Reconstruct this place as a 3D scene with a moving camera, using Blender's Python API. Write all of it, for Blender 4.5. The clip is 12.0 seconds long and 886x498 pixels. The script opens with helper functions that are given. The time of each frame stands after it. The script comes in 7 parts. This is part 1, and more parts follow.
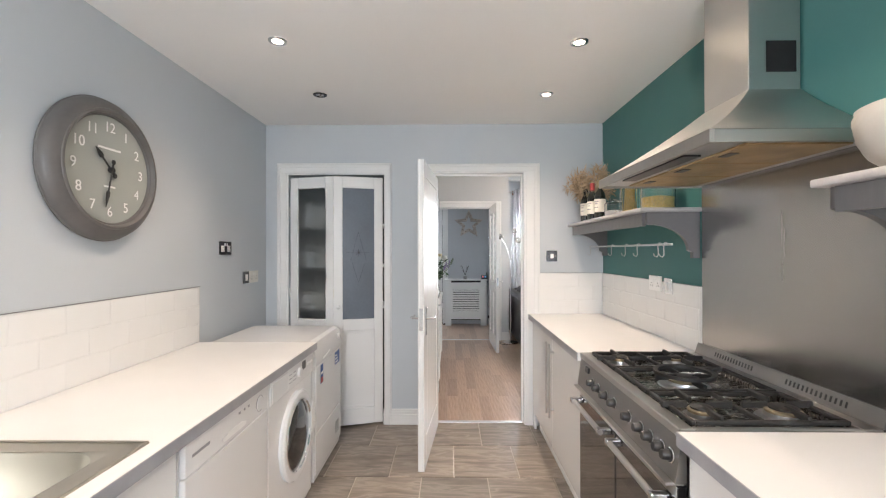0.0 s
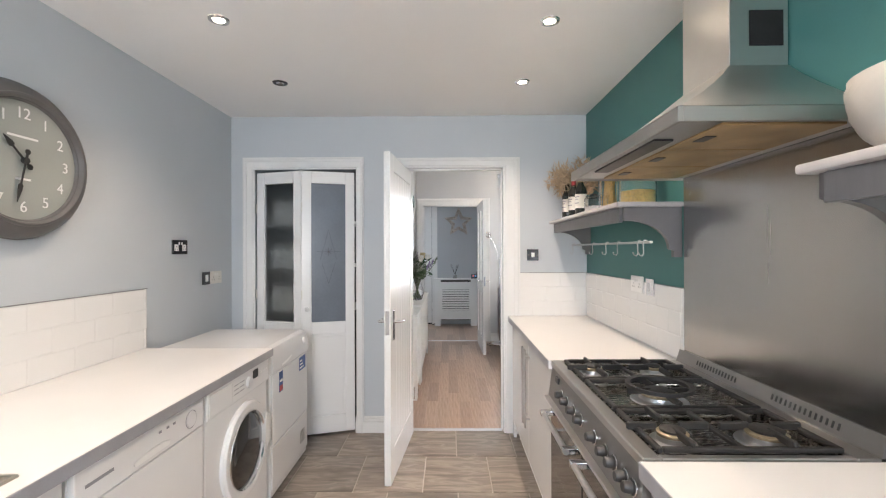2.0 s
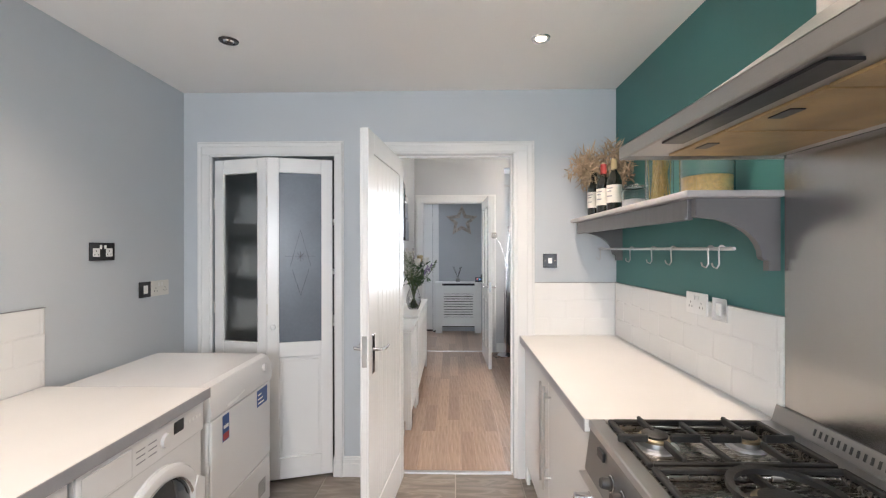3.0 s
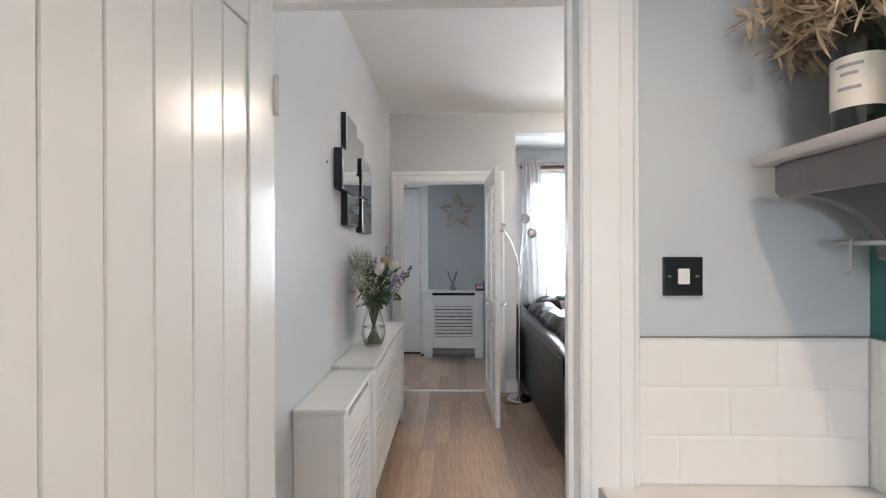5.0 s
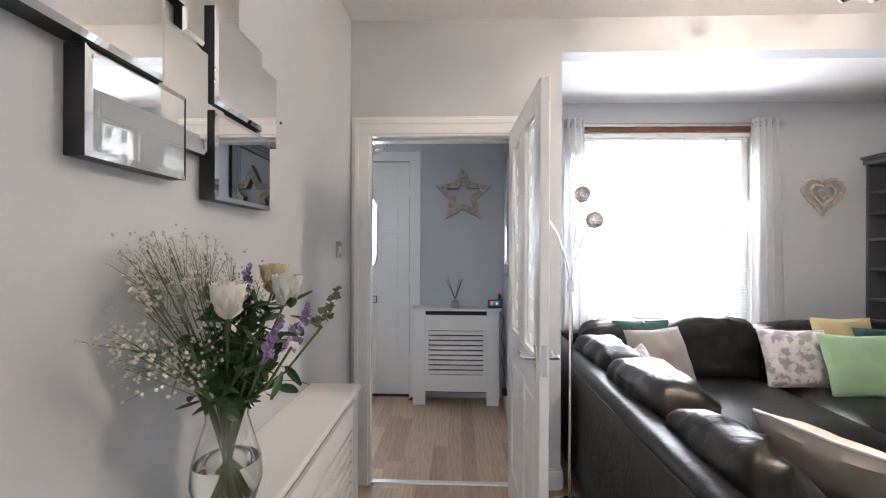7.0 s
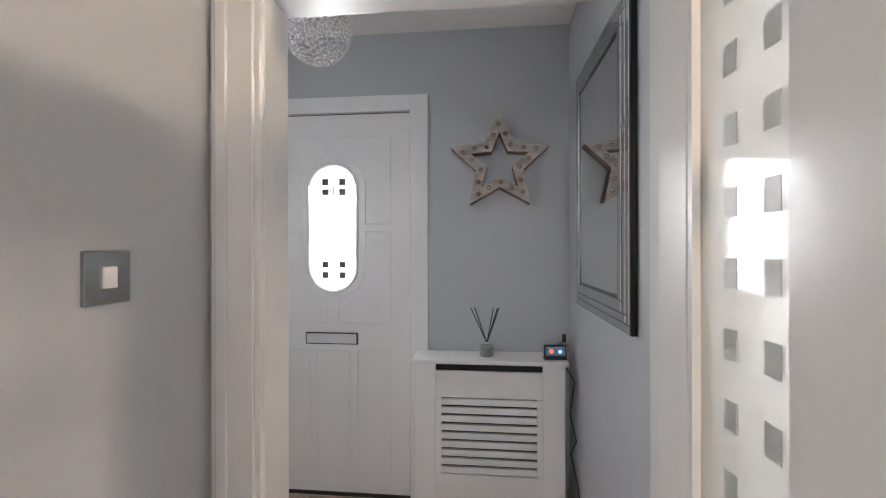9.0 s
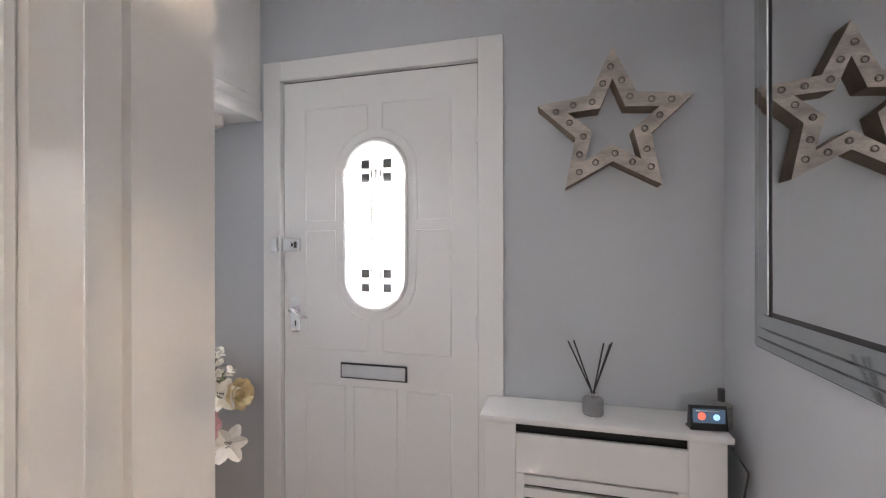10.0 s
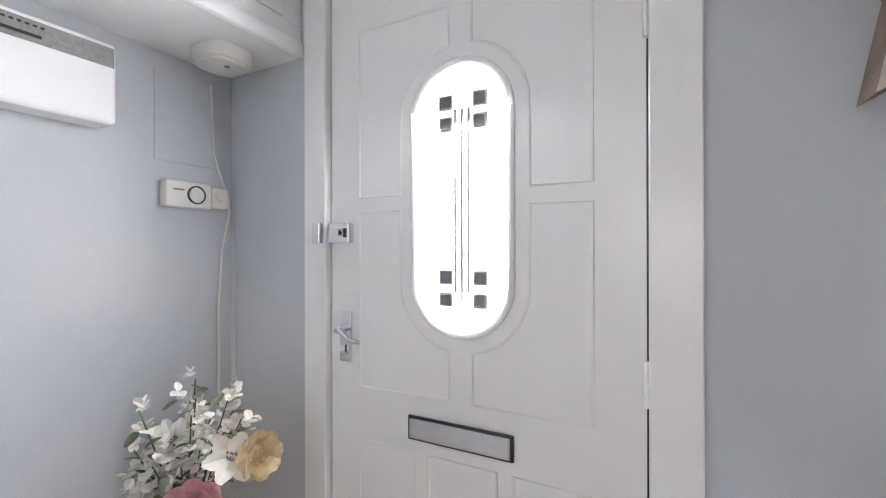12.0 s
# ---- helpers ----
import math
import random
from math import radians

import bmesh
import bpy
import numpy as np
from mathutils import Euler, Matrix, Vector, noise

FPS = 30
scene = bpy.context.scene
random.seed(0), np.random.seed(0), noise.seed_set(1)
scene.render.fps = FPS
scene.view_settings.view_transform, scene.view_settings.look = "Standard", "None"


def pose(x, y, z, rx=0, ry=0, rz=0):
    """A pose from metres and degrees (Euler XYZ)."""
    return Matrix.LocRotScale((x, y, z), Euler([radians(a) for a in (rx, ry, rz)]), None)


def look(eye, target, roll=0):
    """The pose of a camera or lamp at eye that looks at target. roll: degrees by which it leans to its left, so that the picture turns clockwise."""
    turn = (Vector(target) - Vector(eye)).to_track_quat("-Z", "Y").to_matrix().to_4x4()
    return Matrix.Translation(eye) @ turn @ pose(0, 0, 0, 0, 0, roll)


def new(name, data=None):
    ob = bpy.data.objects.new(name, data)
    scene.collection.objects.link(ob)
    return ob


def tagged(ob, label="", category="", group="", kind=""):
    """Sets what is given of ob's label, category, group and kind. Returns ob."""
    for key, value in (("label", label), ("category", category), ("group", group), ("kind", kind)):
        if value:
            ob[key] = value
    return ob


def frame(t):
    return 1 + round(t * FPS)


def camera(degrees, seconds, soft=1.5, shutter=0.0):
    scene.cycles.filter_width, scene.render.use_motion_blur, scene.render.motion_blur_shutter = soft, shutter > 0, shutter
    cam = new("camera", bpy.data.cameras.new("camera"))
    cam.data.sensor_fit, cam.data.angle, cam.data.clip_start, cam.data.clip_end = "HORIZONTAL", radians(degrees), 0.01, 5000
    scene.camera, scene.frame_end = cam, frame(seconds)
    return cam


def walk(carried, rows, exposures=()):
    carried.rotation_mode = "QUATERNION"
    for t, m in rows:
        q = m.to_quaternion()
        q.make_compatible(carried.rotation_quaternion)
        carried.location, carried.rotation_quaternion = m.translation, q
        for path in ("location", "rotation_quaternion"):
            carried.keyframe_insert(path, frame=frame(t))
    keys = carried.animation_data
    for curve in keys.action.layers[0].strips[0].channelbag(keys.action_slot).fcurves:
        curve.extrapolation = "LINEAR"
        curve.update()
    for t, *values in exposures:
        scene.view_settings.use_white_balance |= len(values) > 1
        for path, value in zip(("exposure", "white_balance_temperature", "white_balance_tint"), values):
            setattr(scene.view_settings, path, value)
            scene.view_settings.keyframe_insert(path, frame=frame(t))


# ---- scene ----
cam = camera(91.7, 12.0, soft=1.2)
PATH = [
    (0, (0.392, 0.535, 1.384), (0.361, 2.534, 1.395), -0.1),
    (0.5, (0.44, 0.539, 1.386), (0.41, 2.538, 1.394), -0.1),
    (1, (0.486, 0.55, 1.383), (0.46, 2.549, 1.39), -0.1),
    (1.5, (0.532, 0.589, 1.382), (0.506, 2.589, 1.388), -0.1),
    (2, (0.572, 0.717, 1.384), (0.545, 2.717, 1.389), -0.2),
    (2.5, (0.591, 0.98, 1.404), (0.556, 2.98, 1.406), -0.1),
    (3, (0.61, 1.308, 1.417), (0.562, 3.308, 1.418), -0.1),
    (3.2, (0.634, 1.466, 1.418), (0.58, 3.466, 1.418), -0.2),
    (4.8, (0.706, 2.84, 1.41), (0.654, 4.839, 1.409), -0.2),
    (5, (0.703, 3.018, 1.408), (0.652, 5.018, 1.406), -0.2),
    (5.5, (0.684, 3.462, 1.405), (0.633, 5.461, 1.404), -0.1),
    (6, (0.695, 3.886, 1.39), (0.647, 5.885, 1.389), -0.0),
    (6.5, (0.714, 4.288, 1.38), (0.65, 6.287, 1.38), 0.0),
    (6.7, (0.712, 4.463, 1.384), (0.645, 6.462, 1.384), 0.1),
    (8.3, (0.719, 5.799, 1.413), (0.614, 7.796, 1.411), 0.1),
    (8.5, (0.721, 5.958, 1.413), (0.601, 7.955, 1.415), -0.1),
    (9, (0.686, 6.346, 1.432), (0.484, 8.336, 1.431), -0.1),
    (9.5, (0.634, 6.718, 1.447), (0.273, 8.686, 1.447), -0.2),
    (10, (0.556, 7.031, 1.449), (0.052, 8.967, 1.449), -0.1),
    (10.5, (0.5, 7.282, 1.447), (-0.167, 9.168, 1.447), -0.2),
    (11, (0.415, 7.47, 1.439), (-0.363, 9.313, 1.439), -0.3),
    (11.5, (0.339, 7.62, 1.428), (-0.522, 9.425, 1.428), -0.1),
    (12, (0.293, 7.722, 1.418), (-0.635, 9.494, 1.42), -0.1),
]
walk(cam, [(t, look(eye, target, roll)) for t, eye, target, roll in PATH],
     exposures=[(0, 0.27, 6680, 13), (3.2, 0.32, 6560, 13), (5.0, 0.0, 6550, 13), (6, 0.08, 6600, 15), (8.5, 0.30, 7150, 18), (9, 0.30, 7250, 19), (10, 0.50, 7600, 22), (10.5, 0.64, 7450, 20), (11, 0.79, 7250, 20), (11.5, 0.87, 7200, 20), (12, 0.80, 7200, 20)])

# world: an overcast sky seen only through the openings
world = bpy.data.worlds.new("overcast_sky")
scene.world = world
world.use_nodes = True
wn = world.node_tree.nodes
sky = wn.new("ShaderNodeTexSky")
sky.sky_type, sky.sun_disc = "NISHITA", False
sky.sun_elevation, sky.sun_rotation = radians(35), radians(20)
world.node_tree.links.new(sky.outputs["Color"], wn["Background"].inputs["Color"])
wn["Background"].inputs["Strength"].default_value = 0.12


def lamp(name, kind, power, color, m, **settings):
    data = bpy.data.lights.new(name, kind)
    data.energy, data.color = power, color
    if kind == "AREA":
        data.shape, data.size, data.size_y = "RECTANGLE", settings["size"], settings["size_y"]
    else:
        data.shadow_soft_size = settings["radius"]
    if kind == "SPOT":
        data.spot_size, data.spot_blend = radians(settings["angle"]), 0.9
    ob = new(name, data)
    ob.matrix_world = m
    return ob


sun = lamp("sun", "SUN", 0.8, (1.0, 0.96, 0.9), look((2, 14, 10), (2, 8, 1)), radius=0.1)
sun.data.angle = radians(15)
DAY = (0.80, 0.90, 1.0)
lamp("bay_window_light", "AREA", 132, DAY, look((2.47, 8.69, 1.5), (2.47, 5, 0.6)), size=1.55, size_y=1.45)
lamp("front_door_light", "AREA", 25, DAY, look((-0.202, 8.88, 1.555), (-0.202, 6, 0.1)), size=0.30, size_y=0.76)
# added cool fill from the unseen kitchen end, no window known there
lamp("kitchen_rear_fill", "AREA", 42, DAY, look((0.2, -1.27, 1.55), (0.2, 4, 1.2)), size=1.2, size_y=0.9)
WARM = (1.0, 0.82, 0.66)
SPOTS = [(-0.44, 2.60, 1), (1.026, 2.64, 1), (1.022, 3.334, 1), (-0.45, 3.316, 0), (-0.44, 1.5, 1), (1.03, 1.5, 1), (-0.44, 0.2, 1), (1.03, 0.2, 1)]
for sx, sy, on in SPOTS:
    if on:
        lamp("kitchen_spot", "SPOT", 37, WARM, look((sx, sy, 2.395), (sx, sy, 0)), radius=0.022, angle=124)
lamp("chandelier_bulb", "POINT", 165, (1.0, 0.86, 0.70), pose(2.32, 6.25, 2.57), radius=0.05)


# ---- materials ----
def node_material(name):
    m = bpy.data.materials.new(name)
    m.use_nodes = True
    return m, m.node_tree.nodes, m.node_tree.links, m.node_tree.nodes["Principled BSDF"]


def noise_node(n, l, scale, detail=4, stretch=None):
    co = n.new("ShaderNodeTexCoord")
    tex = n.new("ShaderNodeTexNoise")
    tex.inputs["Scale"].default_value, tex.inputs["Detail"].default_value = scale, detail
    if stretch:
        mp = n.new("ShaderNodeMapping")
        mp.inputs["Scale"].default_value = stretch
        l.new(co.outputs["Object"], mp.inputs["Vector"])
        l.new(mp.outputs["Vector"], tex.inputs["Vector"])
    else:
        l.new(co.outputs["Object"], tex.inputs["Vector"])
    return tex.outputs["Fac"]


def ramp_node(n, l, fac, stops):
    r = n.new("ShaderNodeValToRGB")
    l.new(fac, r.inputs["Fac"])
    r.color_ramp.elements[0].position, r.color_ramp.elements[0].color = stops[0][0], (*stops[0][1], 1)
    r.color_ramp.elements[1].position, r.color_ramp.elements[1].color = stops[-1][0], (*stops[-1][1], 1)
    for p, c in stops[1:-1]:
        r.color_ramp.elements.new(p).color = (*c, 1)
    return r.outputs["Color"]


def mix_node(n, l, fac, a, b, kind="MIX"):
    x = n.new("ShaderNodeMix")
    x.data_type, x.blend_type = "RGBA", kind
    for sock, v in ((x.inputs[0], fac), (x.inputs[6], a), (x.inputs[7], b)):
        if isinstance(v, bpy.types.NodeSocket):
            l.new(v, sock)
        else:
            sock.default_value = v if isinstance(v, float) else (*v, 1)
    return x.outputs[2]


def bump_node(n, l, bsdf, fac, strength, distance=0.002):
    b = n.new("ShaderNodeBump")
    b.inputs["Strength"].default_value, b.inputs["Distance"].default_value = strength, distance
    l.new(fac, b.inputs["Height"])
    l.new(b.outputs["Normal"], bsdf.inputs["Normal"])


def paint(name, color, rough=0.5, var=0.05, scale=1.5, bump=0.15, grain=160.0, metal=0.0, coat=0.0, stretch=None, sheen=0.0):
    """Two scales of variation, and a fine relief."""
    m, n, l, b = node_material(name)
    dark = tuple(c * (1 - var) for c in color)
    lite = tuple(min(1, c * (1 + var)) for c in color)
    big = ramp_node(n, l, noise_node(n, l, scale, 5, stretch), [(0.3, dark), (0.7, lite)])
    fine = noise_node(n, l, grain, 3, stretch)
    small = ramp_node(n, l, fine, [(0.3, (1 - var * 0.6,) * 3), (0.7, (1, 1, 1))])
    l.new(mix_node(n, l, 1.0, big, small, "MULTIPLY"), b.inputs["Base Color"])
    rr = n.new("ShaderNodeMapRange")
    rr.inputs["To Min"].default_value, rr.inputs["To Max"].default_value = max(0.02, rough * 0.85), min(1, rough * 1.15)
    l.new(noise_node(n, l, scale * 4, 4), rr.inputs["Value"])
    l.new(rr.outputs["Result"], b.inputs["Roughness"])
    b.inputs["Metallic"].default_value, b.inputs["Coat Weight"].default_value = metal, coat
    b.inputs["Coat Roughness"].default_value = 0.08
    b.inputs["Sheen Weight"].default_value = sheen
    if bump:
        bump_node(n, l, b, fine, bump)
    return m


def glass_material(name, color=(1, 1, 1), rough=0.0, ior=1.45):
    m, n, l, b = node_material(name)
    b.inputs["Base Color"].default_value = (*color, 1)
    b.inputs["Roughness"].default_value, b.inputs["IOR"].default_value = rough, ior
    b.inputs["Transmission Weight"].default_value = 1.0
    return m


def glow(name, color, strength):
    m, n, l, b = node_material(name)
    b.inputs["Base Color"].default_value = (*color, 1)
    b.inputs["Emission Color"].default_value, b.inputs["Emission Strength"].default_value = (*color, 1), strength
    return m


def plank_material():
    m, n, l, b = node_material("oak_laminate")
    info = n.new("ShaderNodeObjectInfo")
    grain = noise_node(n, l, 7.0, 8, (9.0, 0.7, 1.0))
    base = ramp_node(n, l, grain, [(0.25, (0.36, 0.245, 0.175)), (0.5, (0.50, 0.355, 0.265)), (0.75, (0.61, 0.46, 0.36))])
    tone = ramp_node(n, l, info.outputs["Random"], [(0.0, (0.72, 0.69, 0.67)), (0.5, (0.95, 0.94, 0.92)), (1.0, (1.06, 1.05, 1.04))])
    l.new(mix_node(n, l, 1.0, base, tone, "MULTIPLY"), b.inputs["Base Color"])
    b.inputs["Roughness"].default_value = 0.30
    bump_node(n, l, b, noise_node(n, l, 40.0, 4, (6.0, 0.6, 1.0)), 0.12, 0.001)
    return m


def slate_material():
    m, n, l, b = node_material("slate_floor_tile")
    info = n.new("ShaderNodeObjectInfo")
    co = n.new("ShaderNodeTexCoord")
    add = n.new("ShaderNodeVectorMath")
    mul = n.new("ShaderNodeMath")
    mul.operation = "MULTIPLY"
    mul.inputs[1].default_value = 40.0
    l.new(info.outputs["Random"], mul.inputs[0])
    l.new(co.outputs["Object"], add.inputs[0])
    l.new(mul.outputs[0], add.inputs[1])
    rot = n.new("ShaderNodeMapping")
    rot.inputs["Rotation"].default_value, rot.inputs["Scale"].default_value = (0, 0, 0.7), (0.8, 4.2, 1.0)
    l.new(add.outputs[0], rot.inputs["Vector"])
    tex = n.new("ShaderNodeTexNoise")
    tex.inputs["Scale"].default_value, tex.inputs["Detail"].default_value, tex.inputs["Distortion"].default_value = 4.0, 12, 0.7
    l.new(rot.outputs["Vector"], tex.inputs["Vector"])
    col = ramp_node(n, l, tex.outputs["Fac"], [(0.25, (0.15, 0.13, 0.113)), (0.46, (0.255, 0.22, 0.19)), (0.55, (0.35, 0.305, 0.265)), (0.60, (0.24, 0.208, 0.18)), (0.8, (0.33, 0.284, 0.245))])
    tone = ramp_node(n, l, info.outputs["Random"], [(0.0, (0.82, 0.82, 0.82)), (1.0, (1.12, 1.08, 1.04))])
    l.new(mix_node(n, l, 1.0, col, tone, "MULTIPLY"), b.inputs["Base Color"])
    b.inputs["Roughness"].default_value = 0.34
    bump_node(n, l, b, tex.outputs["Fac"], 0.3, 0.003)
    return m


def brushed(name, color, rough, stretch):
    m, n, l, b = node_material(name)
    f = noise_node(n, l, 30.0, 6, stretch)
    big = noise_node(n, l, 2.2, 4)
    l.new(ramp_node(n, l, big, [(0.3, tuple(c * 0.9 for c in color)), (0.75, color)]), b.inputs["Base Color"])
    rr = n.new("ShaderNodeMapRange")
    rr.inputs["To Min"].default_value, rr.inputs["To Max"].default_value = rough * 0.75, rough * 1.3
    l.new(f, rr.inputs["Value"])
    l.new(rr.outputs["Result"], b.inputs["Roughness"])
    b.inputs["Metallic"].default_value = 1.0
    bump_node(n, l, b, f, 0.008, 0.0003)
    return m


def leather_material():
    m, n, l, b = node_material("black_leather")
    vor = n.new("ShaderNodeTexVoronoi")
    vor.inputs["Scale"].default_value = 260.0
    crease = noise_node(n, l, 9.0, 6)
    l.new(ramp_node(n, l, crease, [(0.3, (0.007, 0.0066, 0.0066)), (0.7, (0.016, 0.015, 0.014))]), b.inputs["Base Color"])
    b.inputs["Roughness"].default_value = 0.30
    fold = n.new("ShaderNodeTexNoise")
    fold.inputs["Scale"].default_value, fold.inputs["Detail"].default_value, fold.inputs["Distortion"].default_value = 14.0, 5, 1.8
    co = n.new("ShaderNodeTexCoord")
    l.new(co.outputs["Object"], fold.inputs["Vector"])
    mix = mix_node(n, l, 0.96, vor.outputs["Distance"], fold.outputs["Fac"])
    b.inputs["Specular IOR Level"].default_value = 0.2
    bump_node(n, l, b, mix, 0.38, 0.007)
    return m


def fabric(name, color, var=0.12, blotch=None):
    m, n, l, b = node_material(name)
    weave = noise_node(n, l, 420.0, 2)
    base = ramp_node(n, l, noise_node(n, l, 6.0, 5), [(0.3, tuple(c * (1 - var) for c in color)), (0.7, color)])
    if blotch:
        spots = ramp_node(n, l, noise_node(n, l, 16.0, 9), [(0.48, (0, 0, 0)), (0.56, (1, 1, 1))])
        base = mix_node(n, l, spots, base, blotch)
    l.new(base, b.inputs["Base Color"])
    b.inputs["Roughness"].default_value, b.inputs["Sheen Weight"].default_value = 0.9, 0.08
    bump_node(n, l, b, weave, 0.3, 0.001)
    return m


WALL = paint("grey_blue_wall_paint", (0.54, 0.575, 0.605), 0.55, 0.03, 1.2, 0.08, 220)
LIVWALL = paint("pale_grey_wall_paint", (0.56, 0.575, 0.59), 0.55, 0.03, 1.2, 0.08, 220)
HALLWALL = paint("cool_grey_wall_paint", (0.50, 0.525, 0.55), 0.55, 0.03, 1.2, 0.08, 220)
TEAL = paint("teal_wall_paint", (0.050, 0.175, 0.168), 0.5, 0.05, 1.5, 0.08, 220)
CEIL = paint("white_ceiling_paint", (0.86, 0.85, 0.835), 0.7, 0.02, 1.0, 0.06, 160)
GLOSS = paint("white_gloss_paint", (0.81, 0.81, 0.80), 0.24, 0.004, 2.0, 0.0, 40)
SATIN = paint("white_satin_board", (0.81, 0.81, 0.80), 0.36, 0.004, 2.0, 0.0, 80)
ENAMEL = paint("white_enamel", (0.82, 0.82, 0.82), 0.2, 0.015, 2.0, 0.0)
WORKTOP = paint("white_worktop_laminate", (0.75, 0.74, 0.725), 0.30, 0.02, 5.0, 0.03, 300)
EDGE = paint("grey_worktop_edge", (0.36, 0.36, 0.38), 0.35, 0.08, 12.0, 0.03, 200)
TILE = paint("white_ceramic_tile", (0.82, 0.81, 0.79), 0.10, 0.015, 4.0, 0.0)
GROUT = paint("pale_grout", (0.80, 0.79, 0.77), 0.8, 0.06, 30.0, 0.2)
DARKGROUT = paint("floor_grout", (0.52, 0.46, 0.39), 0.9, 0.08, 30.0, 0.2)
CAB = paint("white_gloss_cabinet", (0.80, 0.80, 0.79), 0.16, 0.015, 1.0, 0.0)
# near black for dark parts, and for shade put in as colour
NEARBLACK = paint("near_black_and_shade", (0.03, 0.03, 0.03), 0.8, 0.1, 4.0, 0.1)
SHELFPAINT = paint("grey_painted_wood", (0.155, 0.148, 0.15), 0.4, 0.06, 6.0, 0.1, 60, stretch=(1, 8, 1))
SHELFTOP = paint("pale_grey_shelf_top", (0.45, 0.43, 0.43), 0.4, 0.05, 6.0, 0.08, 60)
STEEL = brushed("brushed_steel", (0.58, 0.57, 0.56), 0.34, (1, 60, 1))
STEELV = brushed("brushed_steel_splashback", (0.41, 0.40, 0.39), 0.24, (1, 0.7, 0.06))
SINKSTEEL = brushed("satin_steel_sink", (0.54, 0.505, 0.44), 0.31, (5, 1, 1))
CHROME = paint("chrome", (0.75, 0.75, 0.76), 0.10, 0.03, 6.0, 0.0, metal=1.0)
PEWTER = paint("antique_pewter", (0.20, 0.17, 0.15), 0.35, 0.2, 30.0, 0.3, metal=1.0)
IRON = paint("cast_iron", (0.022, 0.021, 0.02), 0.5, 0.25, 30.0, 0.4, 120)
BLACK = paint("black_plastic", (0.02, 0.02, 0.021), 0.35, 0.1, 10.0, 0.05)
OVENGLASS = paint("black_oven_glass", (0.012, 0.011, 0.011), 0.05, 0.1, 3.0, 0.0, coat=0.5)
MESHGOLD = paint("greasy_filter_mesh", (0.42, 0.29, 0.14), 0.45, 0.25, 9.0, 0.6, 260, metal=0.4)
BRASSY = paint("burner_brass", (0.40, 0.33, 0.22), 0.4, 0.25, 20.0, 0.2, metal=0.7)
CLOCKRIM = paint("clock_rim_grey", (0.115, 0.108, 0.104), 0.45, 0.1, 8.0, 0.1, 60)
CLOCKFACE = paint("clock_face_grey", (0.34, 0.355, 0.325), 0.6, 0.04, 6.0, 0.03)
WHITEINK = paint("white_print", (0.8, 0.8, 0.78), 0.6, 0.01, 4.0, 0.0)
GREYINK = paint("grey_print", (0.30, 0.30, 0.32), 0.6, 0.01, 4.0, 0.0)
BLUEINK = paint("blue_label", (0.04, 0.10, 0.30), 0.5, 0.2, 60.0, 0.0)
REDINK = paint("red_label", (0.45, 0.05, 0.05), 0.5, 0.1, 60.0, 0.0)
GLASS = glass_material("clear_glass")
WATER = glass_material("water", (0.97, 1.0, 0.98), 0.0, 1.33)
FROST = glass_material("frosted_glass", (0.88, 0.93, 0.92), 0.35)
MILKY = glass_material("sandblasted_glass", (0.86, 0.88, 0.86), 0.55)
MILKY.node_tree.nodes["Principled BSDF"].inputs["Transmission Weight"].default_value = 0.4
MILKY.node_tree.nodes["Principled BSDF"].inputs["Coat Weight"].default_value = 1.0
MILKY.node_tree.nodes["Principled BSDF"].inputs["Coat Roughness"].default_value = 0.06
MILKYSQUARE = glass_material("clear_etched_square", (0.84, 0.87, 0.86), 0.4)
MILKYSQUARE.node_tree.nodes["Principled BSDF"].inputs["Transmission Weight"].default_value = 0.55
SMOKE = glass_material("reeded_cupboard_glass", (0.72, 0.73, 0.72), 0.34)
ETCHED = paint("blue_grey_etched_glass", (0.125, 0.148, 0.18), 0.30, 0.12, 3.0, 0.05, 60)
MIRROR = paint("mirror_silver", (0.86, 0.87, 0.87), 0.015, 0.0, 1.0, 0.0, metal=1.0)
BEVELMIRROR = paint("bevelled_mirror_strip", (0.62, 0.65, 0.65), 0.06, 0.05, 3.0, 0.0, metal=1.0)
SOCKETBLACK = paint("black_nickel_plate", (0.06, 0.058, 0.060), 0.16, 0.1, 10.0, 0.0, metal=0.8)
SOCKETWHITE = paint("white_switch_plastic", (0.80, 0.79, 0.77), 0.3, 0.02, 8.0, 0.0)
PLANK = plank_material()
SLATE = slate_material()
LEATHER = leather_material()
BEADWHITE = paint("silver_glass_bead", (0.82, 0.82, 0.80), 0.12, 0.03, 6.0, 0.0, metal=0.85)
CRYSTAL = glass_material("crystal", (0.95, 0.95, 0.95), 0.08, 1.5)
WIRE = paint("silver_wire", (0.78, 0.76, 0.73), 0.25, 0.1, 20.0, 0.0, metal=1.0)
CURTAIN = fabric("white_curtain_cloth", (0.84, 0.84, 0.84), 0.03)
nt = CURTAIN.node_tree
thin, half = nt.nodes.new("ShaderNodeBsdfTranslucent"), nt.nodes.new("ShaderNodeMixShader")
thin.inputs["Color"].default_value = (0.86, 0.87, 0.88, 1)
half.inputs["Fac"].default_value = 0.5
nt.links.new(nt.nodes["Principled BSDF"].outputs[0], half.inputs[1])
nt.links.new(thin.outputs[0], half.inputs[2])
nt.links.new(half.outputs[0], nt.nodes["Material Output"].inputs["Surface"])
GREYCLOTH = fabric("taupe_velvet", (0.30, 0.27, 0.26), 0.25)
BEIGECLOTH = fabric("beige_linen", (0.50, 0.435, 0.39), 0.12)
DARKTAUPE = fabric("dark_taupe_velvet", (0.085, 0.074, 0.068), 0.3)
